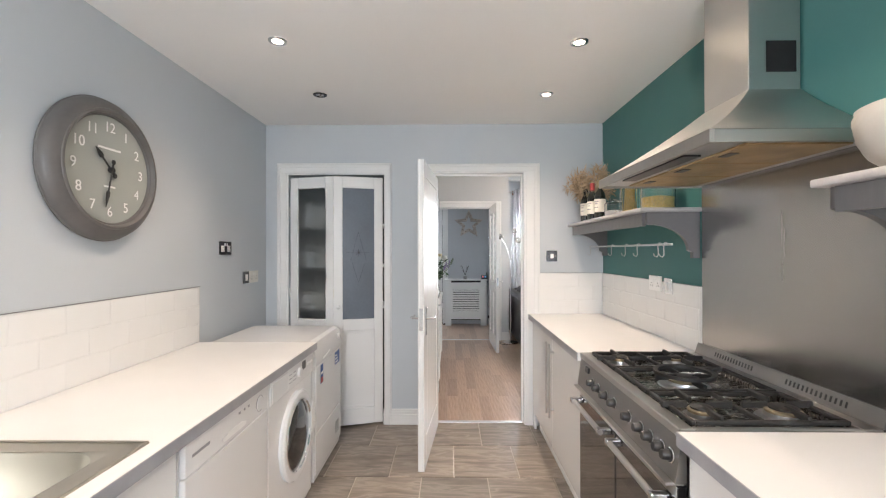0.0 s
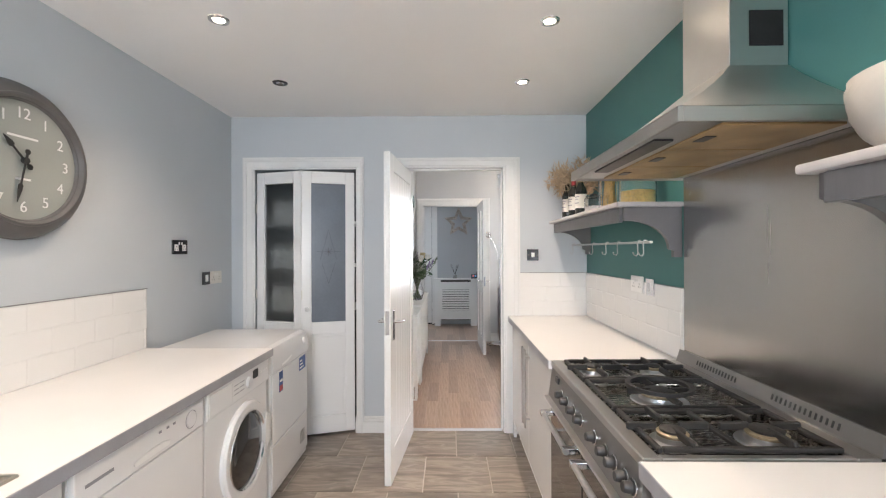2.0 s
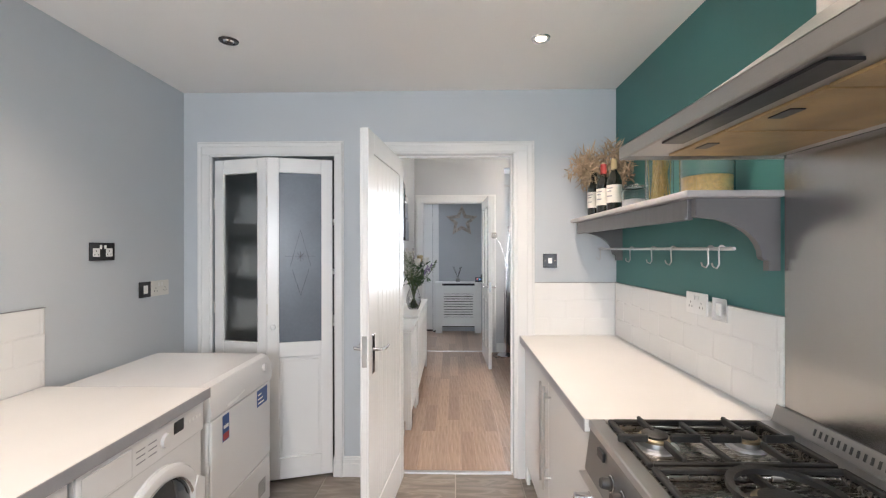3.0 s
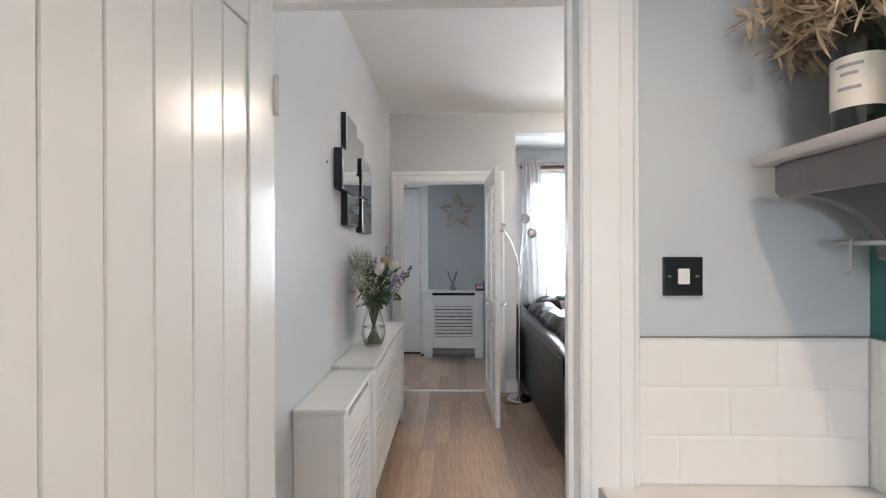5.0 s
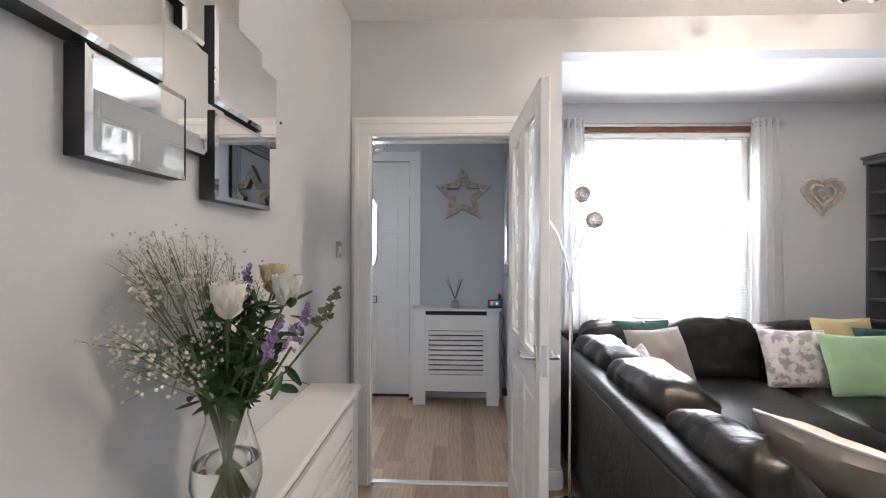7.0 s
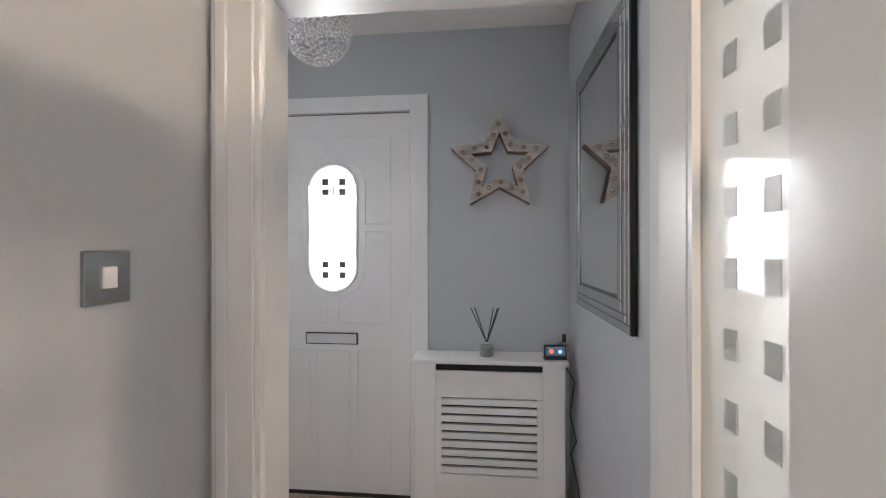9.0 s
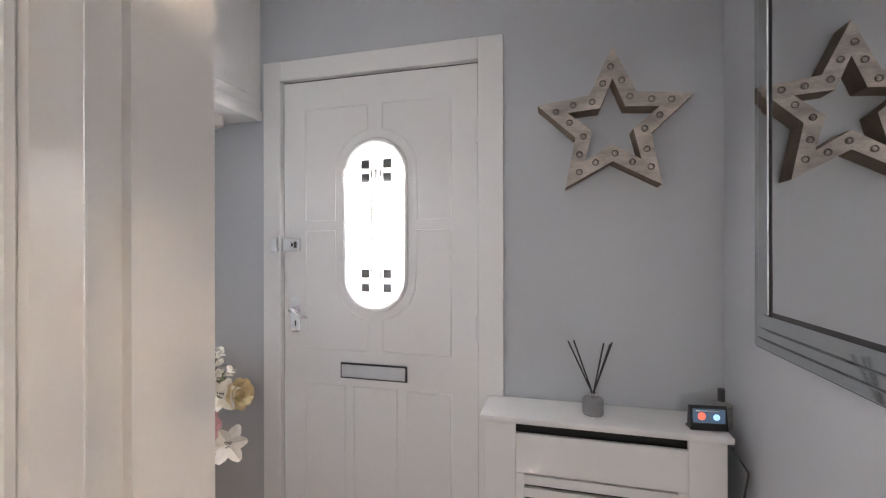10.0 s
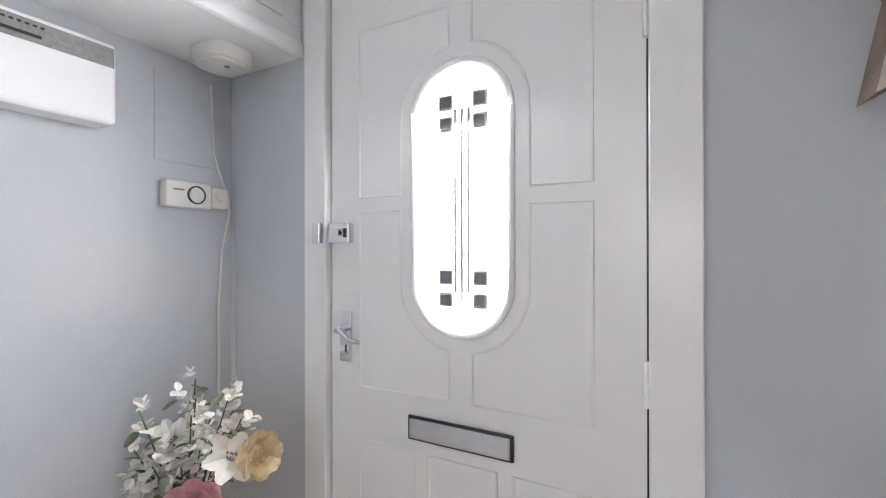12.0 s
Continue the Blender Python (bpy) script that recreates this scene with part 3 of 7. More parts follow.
def bifold_leaf(p0, p1, label, etched):
    """A folding larder leaf from p0 to p1 on the plan."""
    dx, dy = p1[0] - p0[0], p1[1] - p0[1]
    w = math.hypot(dx, dy)
    leaf = thing("folding_door", None, label, "door", "larder folding doors", m=pose(p0[0], p0[1], 0.02, 0, 0, math.degrees(math.atan2(dy, dx))))
    h = 1.955
    bm = bm_new()
    bx(bm, 0, 0.068, 0, 0.03, 0, h, 0.003, 1)
    bx(bm, w - 0.068, w, 0, 0.03, 0, h, 0.003, 1)
    for z0, z1 in ((0, 0.13), (0.74, 0.83), (h - 0.09, h)):
        bx(bm, 0.068, w - 0.068, 0, 0.03, z0, z1, 0.003, 1)
    part("leaf_frame", bm, GLOSS, leaf)
    bm = bm_new()
    bx(bm, 0.068, w - 0.068, 0.010, 0.022, 0.13, 0.74)
    bx(bm, 0.085, w - 0.085, 0.007, 0.010, 0.15, 0.72, 0.003, 1)
    part("lower_panel", bm, GLOSS, leaf)
    pane = part("pane", bx(bm_new(), 0.068, w - 0.068, 0.012, 0.018, 0.83, h - 0.09), ETCHED if etched else SMOKE, leaf, "blue-grey etched glass pane" if etched else "obscured glass pane over a dark larder")
    pane.visible_shadow = False
    if etched:
        bm = bm_new()
        cx, cz = w / 2, 1.355
        for a in range(0, 360, 45):
            tube(bm, [(cx, 0.0115, cz), (cx + 0.03 * math.cos(radians(a)), 0.0115, cz + 0.03 * math.sin(radians(a)))], 0.0012, 5)
        for a, b in (((-0.09, 0), (-0.035, 0)), ((0.035, 0), (0.09, 0)), ((-0.06, -0.06), (0, 0.16)), ((0.06, -0.06), (0, 0.16)), ((-0.05, -0.08), (0, -0.24)), ((0.05, -0.08), (0, -0.24))):
            tube(bm, [(cx + a[0], 0.0115, cz + a[1]), (cx + b[0], 0.0115, cz + b[1])], 0.0008, 5)
        part("etched_motif", bm, NEARBLACK, pane)
        part("knob", ball(bm_new(), (0.035, -0.016, 0.93), 0.016), GLOSS, leaf, "small white round knob")
    for hz in (0.3, 1.0, 1.65):
        part("hinge", bx(bm_new(), -0.006, 0.004, -0.004, 0.004, hz, hz + 0.07, 0.002, 1), CREAMPLASTIC, leaf)
    return leaf


bifold_leaf((-0.893, YE - 0.004), (-0.516, YE - 0.112), "white gloss folding larder door with dark glass", False)
bifold_leaf((-0.512, YE - 0.112), (-0.145, YE - 0.004), "white gloss folding larder door with an etched glass motif", True)
# larder stores behind the glass are only hinted at through the pane: shelves
for z in (0.9, 1.25, 1.6):
    single("larder_shelf", bx(bm_new(), -1.1, -0.06, 4.2, 4.54, z, z + 0.02), SATIN, "plain white larder shelf", "shelf", group="larder shelves")
    for k in range(3):
        jx, jr = -0.86 + 0.13 * k + (z - 0.9) * 0.05, 0.045 + 0.012 * ((k + int(z * 10)) % 3)
        lj = thing("larder_jar", (jx, 4.30, z + 0.02), "white storage jar on a dim larder shelf", "jar", "jars in the larder")
        part("jar_body", lathe(bm_new(), [(0.001, 0.0005), (jr * 0.95, 0.0005), (jr, 0.01), (jr, 0.12), (jr * 0.8, 0.14), (0.001, 0.14)], (jx, 4.30, z + 0.02), 20), CERAMIC if k % 2 else ENAMEL, lj)
        part("lid", lathe(bm_new(), [(jr * 0.86, 0.1402), (jr * 0.88, 0.165), (0.001, 0.168)], (jx, 4.30, z + 0.02), 20), STEEL, lj)


# ---- kitchen: right run ----
def bar_handle(parent, x, y, z0, z1, r=0.006):
    h = part("handle", tube(bm_new(), [(x - 0.032, y, z0), (x - 0.032, y, z1)], r, 12), STEEL, parent, "brushed steel bar handle")
    for z in (z0 + 0.05, z1 - 0.05):
        part("handle_post", tube(bm_new(), [(x, y, z), (x - 0.032, y, z)], r * 0.8, 8), STEEL, h)


def base_unit(y0, y1, x, back, doors, sgn=1, label="white gloss base cabinet with long steel bar handles", handles=True, inner=0.81):
    """A floor cabinet whose front stands at x; sgn 1 where its back lies at greater x."""
    u = thing("base_cabinet", (x, (y0 + y1) / 2, 0), label, "cabinet")
    f = x + sgn * 0.019
    lo, hi = sorted((f + sgn * 0.001, back))
    box_part("carcass", (lo, hi, y0, y1, 0.12, inner if sgn < 0 else 0.84), SATIN, u)
    lo, hi = sorted((x + sgn * 0.045, back))
    box_part("plinth", (lo, hi, y0, y1, 0.0, 0.119), SATIN, u, label="white plinth")
    w = (y1 - y0) / doors
    for i in range(doors):
        lo, hi = sorted((x, f))
        d = box_part("door", (lo, hi, y0 + i * w + 0.002, y0 + (i + 1) * w - 0.002, 0.125, 0.835 if sgn > 0 else 0.808), CAB, u, 0.003, "plain white gloss door")
        if handles:
            hy = y0 + (i + 1) * w - 0.04 if i % 2 == 0 and doors > 1 else y0 + i * w + 0.04
            bar_handle(d, x, hy, 0.34, 0.80) if sgn > 0 else None
    return u


def worktop(x0, x1, y0, y1, z, front, label, ends=()):
    w = thing("worktop", ((x0 + x1) / 2, (y0 + y1) / 2, z - 0.04), label, "worktop")
    box_part("top", (x0, x1, y0, y1, z - 0.04, z), WORKTOP, w, 0.002)
    lo, hi = (x0 - 0.003, x0) if front < 0 else (x1, x1 + 0.003)
    box_part("front_edge", (lo, hi, y0, y1, z - 0.04, z - 0.001), EDGE, w, label="grey laminate edging")
    for y in ends:
        box_part("end_edge", (x0, x1, y, y + 0.003, z - 0.04, z - 0.001), EDGE, w, label="grey laminate edging")
    return w


worktop(1.02, XR, 2.664, YE, 0.885, -1, "white laminate worktop with a grey edge")
worktop(1.02, XR, -1.3, 1.736, 0.885, -1, "white laminate worktop beside the range cooker", ends=(1.736,))
base_unit(2.672, 3.90, 1.045, XR, 2)
single("filler_panel", bx(bm_new(), 1.05, 1.07, 3.901, YE, 0, 0.84, 0.002), CAB, "white filler panel beside the door", "panel")
base_unit(0.55, 1.725, 1.045, XR, 2)
base_unit(-0.7, 0.548, 1.045, XR, 2)

# range cooker
CY0, CY1, CX0 = 1.744, 2.658, 1.03
ck = thing("range_cooker", (1.3, 2.2, 0), "stainless steel range cooker with black glass oven doors", "cooker")
box_part("body", (CX0 + 0.03, 1.59, CY0, CY1, 0.10, 0.86), STEEL, ck)
box_part("plinth", (CX0 + 0.08, 1.59, CY0, CY1, 0.0, 0.099), BLACK, ck)
bm = bm_new()
for q in ((CX0, CX0 + 0.045, CY0, CY1), (1.535, 1.592, CY0, CY1), (CX0 + 0.045, 1.535, CY0, CY0 + 0.022), (CX0 + 0.045, 1.535, CY1 - 0.022, CY1)):
    bx(bm, *q, 0.861, 0.888, 0.003, 1)
part("hob_rim", bm, STEEL, ck)
HOBSTEEL = brushed("hob_steel", (0.38, 0.355, 0.32), 0.26, (1, 4, 1))
box_part("hob_pan", (CX0 + 0.045, 1.535, CY0 + 0.022, CY1 - 0.022, 0.862, 0.868), HOBSTEEL, ck)
# raised pressed edges between the three wells
for y0, y1 in ((2.352, 2.634), (2.050, 2.346), (1.768, 2.044)):
    bm = bm_new()
    for q in ((1.078, 1.094, y0, y1), (1.516, 1.532, y0, y1), (1.094, 1.516, y0, y0 + 0.014), (1.094, 1.516, y1 - 0.014, y1)):
        bx(bm, *q, 0.868, 0.884, 0.005, 2)
    part("well_edge", bm, HOBSTEEL, ck)
# sloped control panel
bm = bm_new()
prism(bm, [(0, 0), (0.032, 0), (0.032, 0.13), (0.018, 0.13)], Matrix(((1, 0, 0, CX0 - 0.012), (0, 0, CY1 - CY0, CY0), (0, 1, 0, 0.735), (0, 0, 0, 1))))
PANELSTEEL = brushed("panel_steel", (0.33, 0.32, 0.31), 0.36, (1, 0.6, 20))
panel = part("control_panel", bm, PANELSTEEL, ck, "brushed steel control panel")
for ky in (2.447, 2.374, 2.284, 2.197, 2.063, 1.968, 1.901, 1.829, 1.779):
    m = pose(CX0 - 0.006, ky, 0.800, 0, -84, 0)
    kn = part("knob", lathe(bm_new(), [(0.019, 0), (0.019, 0.006), (0.0155, 0.008), (0.014, 0.026), (0.012, 0.029), (0.0, 0.029)], n=20, m=m), BLACK, panel, "black control knob with a chrome collar")
    part("collar", lathe(bm_new(), [(0.0215, -0.001), (0.0215, 0.003), (0.0192, 0.004)], n=20, m=m), CHROME, kn)
box_part("clock_display", (CX0 - 0.006, CX0 + 0.002, 2.515, 2.56, 0.822, 0.846), BLACK, panel)
# oven doors
for y0, y1 in ((1.752, 2.195), (2.205, 2.650)):
    d = box_part("oven_door", (CX0 - 0.004, CX0 + 0.030, y0, y1, 0.17, 0.722), OVENGLASS, ck, 0.004, "black glass oven door")
    box_part("door_trim", (CX0 - 0.006, CX0 - 0.003, y0, y1, 0.690, 0.722), STEEL, d)
    part("oven_handle", tube(bm_new(), [(CX0 - 0.048, y0 + 0.03, 0.672), (CX0 - 0.048, y1 - 0.03, 0.672)], 0.011, 14), STEEL, d, "thick steel bar handle")
    for yy in (y0 + 0.045, y1 - 0.045):
        part("handle_end", bx(bm_new(), CX0 - 0.06, CX0 - 0.004, yy - 0.014, yy + 0.014, 0.66, 0.684, 0.004), CHROME, d)
box_part("drip_ledge", (CX0 - 0.035, CX0 + 0.02, CY0 + 0.01, CY1 - 0.01, 0.724, 0.734), STEEL, ck, 0.003)
# burners
for bxx, byy, r in ((1.17, 2.52, 0.042), (1.42, 2.52, 0.034), (1.29, 2.20, 0.062), (1.17, 1.88, 0.040), (1.42, 1.88, 0.050)):
    bn = part("burner", lathe(bm_new(), [(r * 1.5, 0.890), (r * 1.45, 0.894), (r * 1.05, 0.896), (r, 0.908), (r * 0.5, 0.909), (0, 0.909)], (bxx, byy, -0.022), 26), SILVERSTRIP, ck, "aluminium gas burner")
    part("burner_ring", lathe(bm_new(), [(r * 0.98, 0.9085), (r * 1.02, 0.916), (r * 0.9, 0.919), (0, 0.919)], (bxx, byy, -0.022), 26), BRASSY, bn)
    part("burner_cap", lathe(bm_new(), [(r * 0.80, 0.919), (r * 0.82, 0.925), (r * 0.6, 0.929), (0, 0.929)], (bxx, byy, -0.022), 26), IRON, bn)
# cast iron pan supports, three over the hob
for y0, y1 in ((2.36, 2.63), (2.055, 2.345), (1.775, 2.04)):
    gr = None
    bm = bm_new()
    x0, x1, z0, z1 = CX0 + 0.050, 1.530, 0.885, 0.899
    for a in (x0, x1 - 0.012):
        bx(bm, a, a + 0.015, y0, y1, z0, z1, 0.003, 1)
    for b in (y0, y1 - 0.012):
        bx(bm, x0 + 0.015, x1 - 0.003, b, b + 0.014, z0, z1, 0.003, 1)
    bx(bm, 1.285, 1.299, y0 + 0.014, y1 - 0.012, z0, z1, 0.003, 1) if y1 - y0 < 0.285 else None
    gr = part("pan_support", bm, IRON, ck, "black cast iron pan support")
    ym = (y0 + y1) / 2
    for cx in (1.17, 1.42) if y1 - y0 < 0.285 else (1.29,):
        for dx, dy in ((0.11, 0), (-0.11, 0), (0, (y1 - y0) / 2 - 0.005), (0, -(y1 - y0) / 2 + 0.005)):
            s = 0.28
            bm = bm_new()
            xa, xb = sorted((cx + dx * s, cx + dx)) if dx else (cx - 0.005, cx + 0.005)
            ya, yb = sorted((ym + dy * s, ym + dy)) if dy else (ym - 0.005, ym + 0.005)
            bx(bm, xa - 0.001, xb + 0.001, ya - 0.001, yb + 0.001, 0.890, 0.911, 0.003, 1)
            part("finger", bm, IRON, gr)
    for fx in (x0 + 0.02, x1 - 0.03):
        for fy in (y0 + 0.002, y1 - 0.012):
            part("foot", bx(bm_new(), fx, fx + 0.01, fy, fy + 0.01, 0.8675, z0 + 0.002), IRON, gr)
part("wok_ring", lathe(bm_new(), [(0.092, 0.934), (0.108, 0.936), (0.108, 0.948), (0.092, 0.946), (0.092, 0.934)], (1.29, 2.20, -0.024), 30), IRON, ck, "black wok ring")
# vented upstand at the back
up = part("rear_upstand", prism(bm_new(), [(0.014, 0), (0.038, 0), (0.038, 0.050), (0.032, 0.050), (0.018, 0.004)], Matrix(((1, 0, 0, 1.572), (0, 0, CY1 - CY0, CY0), (0, 1, 0, 0.888), (0, 0, 0, 1)))), PANELSTEEL, ck, "steel rear upstand with vent slots")
for g0 in (1.86, 2.27):
    for i in range(14):
        y = g0 + i * 0.018
        part("vent_slot", prism(bm_new(), [(0.0205, 0.018), (0.0262, 0.036), (0.0285, 0.0355), (0.0228, 0.0175)], Matrix(((1, 0, 0, 1.572), (0, 0, 0.006, y), (0, 1, 0, 0.888), (0, 0, 0, 1)))), BLACK, up)

# splashback sheet
single("splashback", bx(bm_new(), XR - 0.004, XR - 0.0005, 1.70, 2.632, 0.80, 1.72), STEELV, "brushed stainless steel splashback sheet behind the cooker", "splashback")

# cooker hood
HY0, HY1, HXF, HZ = 1.745, 2.64, 1.118, 1.688
hood = thing("cooker_hood", (1.5, 2.19, HZ), "brushed stainless steel chimney cooker hood", "cooker hood")
bm = bm_new()
bx(bm, HXF, HXF + 0.012, HY0, HY1, HZ, HZ + 0.038, 0.002, 1)
bx(bm, HXF + 0.012, XR - 0.006, HY0, HY0 + 0.012, HZ, HZ + 0.038, 0.002, 1)
bx(bm, HXF + 0.012, XR - 0.006, HY1 - 0.012, HY1, HZ, HZ + 0.038, 0.002, 1)
part("rim", bm, brushed("hood_rim_steel", (0.46, 0.44, 0.41), 0.4, (1, 1, 20)), hood)
bm = bm_new()
CHX, CH0, CH1, CHZ = 1.43, 2.04, 2.30, 1.945
rings = []
for t in (0.0, 0.15, 0.35, 0.6, 0.8, 1.0):
    s = 1 - (1 - t) ** 1.08
    zz = HZ + 0.038 + (CHZ - HZ - 0.038) * t ** 1.12
    rings.append([bm.verts.new(p) for p in ((HXF + (CHX - HXF) * s, HY0 + (CH0 - HY0) * s, zz), (HXF + (CHX - HXF) * s, HY1 + (CH1 - HY1) * s, zz), (XR - 0.006, HY1 + (CH1 - HY1) * s, zz), (XR - 0.006, HY0 + (CH0 - HY0) * s, zz))])
for a, b in zip(rings, rings[1:]):
    for i in range(4):
        bm.faces.new((a[i], a[(i + 1) % 4], b[(i + 1) % 4], b[i]))
part("canopy", bm, brushed("hood_steel", (0.68, 0.66, 0.63), 0.34, (1, 1, 20)), hood)
ch = part("chimney", bx(bm_new(), CHX, XR - 0.006, CH0, CH1, CHZ - 0.004, ZK - 0.002, 0.002, 1), brushed("chimney_steel", (0.62, 0.605, 0.58), 0.34, (1, 1, 20)), hood, "brushed steel chimney")
box_part("vent_plate", (1.490, 1.592, CH0 - 0.003, CH0 - 0.0005, 2.004, 2.112), paint("matt_black_vent", (0.006, 0.006, 0.006), 0.85, 0.1, 8.0, 0.05), ch, label="black vent plate")
box_part("inner_plate", (HXF + 0.013, XR - 0.007, HY0 + 0.013, HY1 - 0.013, HZ + 0.010, HZ + 0.014), STEEL, hood)
box_part("control_strip", (HXF + 0.04, HXF + 0.095, 1.95, 2.45, HZ + 0.004, HZ + 0.010), BLACK, hood, label="dark control recess")
for i in range(3):
    w = (HY1 - HY0 - 0.08) / 3
    fl = box_part("grease_filter", (HXF + 0.13, XR - 0.06, HY0 + 0.04 + i * w + 0.003, HY0 + 0.04 + (i + 1) * w - 0.003, HZ + 0.003, HZ + 0.010), MESHGOLD, hood, 0.002, "stained mesh grease filter")
    box_part("filter_catch", (HXF + 0.15, HXF + 0.18, HY0 + 0.04 + (i + 0.5) * w - 0.03, HY0 + 0.04 + (i + 0.5) * w + 0.03, HZ + 0.0005, HZ + 0.003), BLACK, fl)


# wall shelves with scrolled brackets
def bracket_outline(d, h):
    pts = [(0, 0), (0, -h), (-0.035, -h), (-0.035, -h + 0.03), (-0.05, -h + 0.035)]
    for i in range(10):
        a = i / 9 * math.pi / 2
        pts.append((-0.055 - (d - 0.085) * (1 - math.cos(a)), -h + 0.04 + (h - 0.10) * math.sin(a)))
    pts += [(-d + 0.02, -0.055), (-d + 0.02, 0)]
    return pts


def wall_shelf(y0, y1, front, top, label):
    s = thing("wall_shelf", (XR, (y0 + y1) / 2, top - 0.25), label, "shelf", "kitchen wall shelves")
    box_part("shelf_board", (front, XR - 0.001, y0, y1, top - 0.022, top), SHELFTOP, s, 0.006, "pale grey shelf board")
    box_part("front_rail", (front + 0.027, front + 0.045, y0 + 0.045, y1 - 0.045, top - 0.089, top - 0.023), SHELFPAINT, s, 0.002)
    for y in (y0 + 0.02, y1 - 0.045):
        part("bracket", prism(bm_new(), bracket_outline(XR - front - 0.02, 0.225), Matrix(((1, 0, 0, XR - 0.001), (0, 0, 0.025, y), (0, 1, 0, top - 0.0225), (0, 0, 0, 1)))), SHELFPAINT, s, "grey scrolled bracket")
    return s


wall_shelf(2.632, 3.93, 1.318, 1.596, "grey painted shelf with scrolled brackets, holding bottles and jars")
wall_shelf(0.45, 1.69, 1.345, 1.571, "grey painted shelf with scrolled brackets, holding a white bowl")
rail = thing("hanging_rail", (1.49, 3.3, 1.417), "slim steel utensil rail with empty hooks", "rail")
part("rod", tube(bm_new(), [(1.49, 2.677, 1.417), (1.49, 3.925, 1.417)], 0.006, 10), STEEL, rail)
for hy in (3.88, 3.45, 3.22, 3.05, 2.80, 2.74):
    pts = [(1.49 + 0.010 * math.cos(a), hy, 1.417 + 0.010 * math.sin(a)) for a in [math.pi * k / 6 for k in range(0, 7)]]
    pts += [(1.481, hy, 1.39), (1.484, hy + 0.004, 1.365), (1.476, hy + 0.004, 1.352), (1.464, hy + 0.004, 1.358), (1.460, hy + 0.004, 1.37)]
    part("hook", tube(bm_new(), pts, 0.0028, 6), STEEL, rail)

# things on the far shelf
ST = 1.596


def wine_bottle(x, y, cap, label):
    b = thing("wine_bottle", (x, y, ST), label, "bottle", "wine bottles on the shelf")
    r = 0.037
    part("glass_body", lathe(bm_new(), [(0.001, 0.001), (r * 0.9, 0.001), (r, 0.006), (r, 0.165), (r * 0.85, 0.188), (0.016, 0.214), (0.0145, 0.276), (0.001, 0.276)], (x, y, ST), 22), BOTTLE, b)
    part("paper_label", lathe(bm_new(), [(r + 0.0006, 0.055), (r + 0.0006, 0.145)], (x, y, ST), 22), LABELPAPER, b, "cream paper label")
    for z, w in ((0.125, 0.7), (0.11, 0.45), (0.085, 0.6)):
        bm = bm_new()
        for k in range(6):
            a0, a1 = math.radians(210 + (k - 3) * 14 * w), math.radians(210 + (k - 2) * 14 * w)
            vs = [bm.verts.new((x + (r + 0.0012) * math.cos(a), y + (r + 0.0012) * math.sin(a), ST + z + dz)) for a, dz in ((a0, 0), (a1, 0), (a1, 0.006), (a0, 0.006))]
            bm.faces.new(vs)
        part("print_bar", bm, GREYINK, b)
    part("capsule", lathe(bm_new(), [(0.0158, 0.217), (0.0158, 0.278), (0.001, 0.279)], (x, y, ST), 18), cap, b)


wine_bottle(1.42, 3.80, BOTTLE, "dark wine bottle with a cream label")
wine_bottle(1.425, 3.66, REDINK, "dark wine bottle with a red capsule")
wine_bottle(1.43, 3.52, GOLDCLOTH, "dark wine bottle with a gold capsule")


def jar(x, y, r, h, label, fill, fh, clip=False):
    j = thing("storage_jar", (x, y, ST), label, "jar", "glass jars on the shelf")
    part("jar_glass", lathe(bm_new(), [(0.001, 0.001), (r * 0.95, 0.001), (r, 0.012), (r, h * 0.82), (r * 0.8, h * 0.9), (r * 0.8, h * 0.95), (r * 0.77, h * 0.95), (r * 0.77, h * 0.88), (r * 0.96, h * 0.8), (r * 0.96, 0.012), (0.001, 0.006)], (x, y, ST), 28), GLASS, j, "clear glass jar")
    part("lid", lathe(bm_new(), [(r * 0.82, h * 0.955), (r * 0.84, h * 0.985), (r * 0.3, h * 1.0), (0.016, h * 1.02), (0.02, h * 1.07), (0.001, h * 1.09)], (x, y, ST), 28), GLASS, j)
    if fill:
        part("contents", lathe(bm_new(), [(0.001, 0.008), (r * 0.93, 0.014), (r * 0.93, fh * 0.9), (r * 0.4, fh), (0.001, fh * 0.98)], (x, y, ST), 24), fill, j)
    return j


jar(1.44, 3.30, 0.055, 0.11, "small squat clear glass jar with a lid", SATIN, 0.05)
jar(1.50, 2.84, 0.085, 0.19, "large clear glass storage jar with dry pasta", PASTA, 0.08)
sp = jar(1.44, 3.06, 0.052, 0.25, "tall clear glass jar filled with spaghetti", None, 0)
random.seed(5)
bm = bm_new()
for i in range(60):
    a, rr = random.random() * 6.28, 0.042 * math.sqrt(random.random())
    a2, r2 = a + random.uniform(-0.5, 0.5), 0.044 * random.random()
    tube(bm, [(1.44 + rr * math.cos(a), 3.06 + rr * math.sin(a), ST + 0.008), (1.44 + r2 * math.cos(a2), 3.06 + r2 * math.sin(a2), ST + random.uniform(0.19, 0.215))], 0.0016, 4)
part("spaghetti", bm, PASTA, sp, "bundle of dry spaghetti")

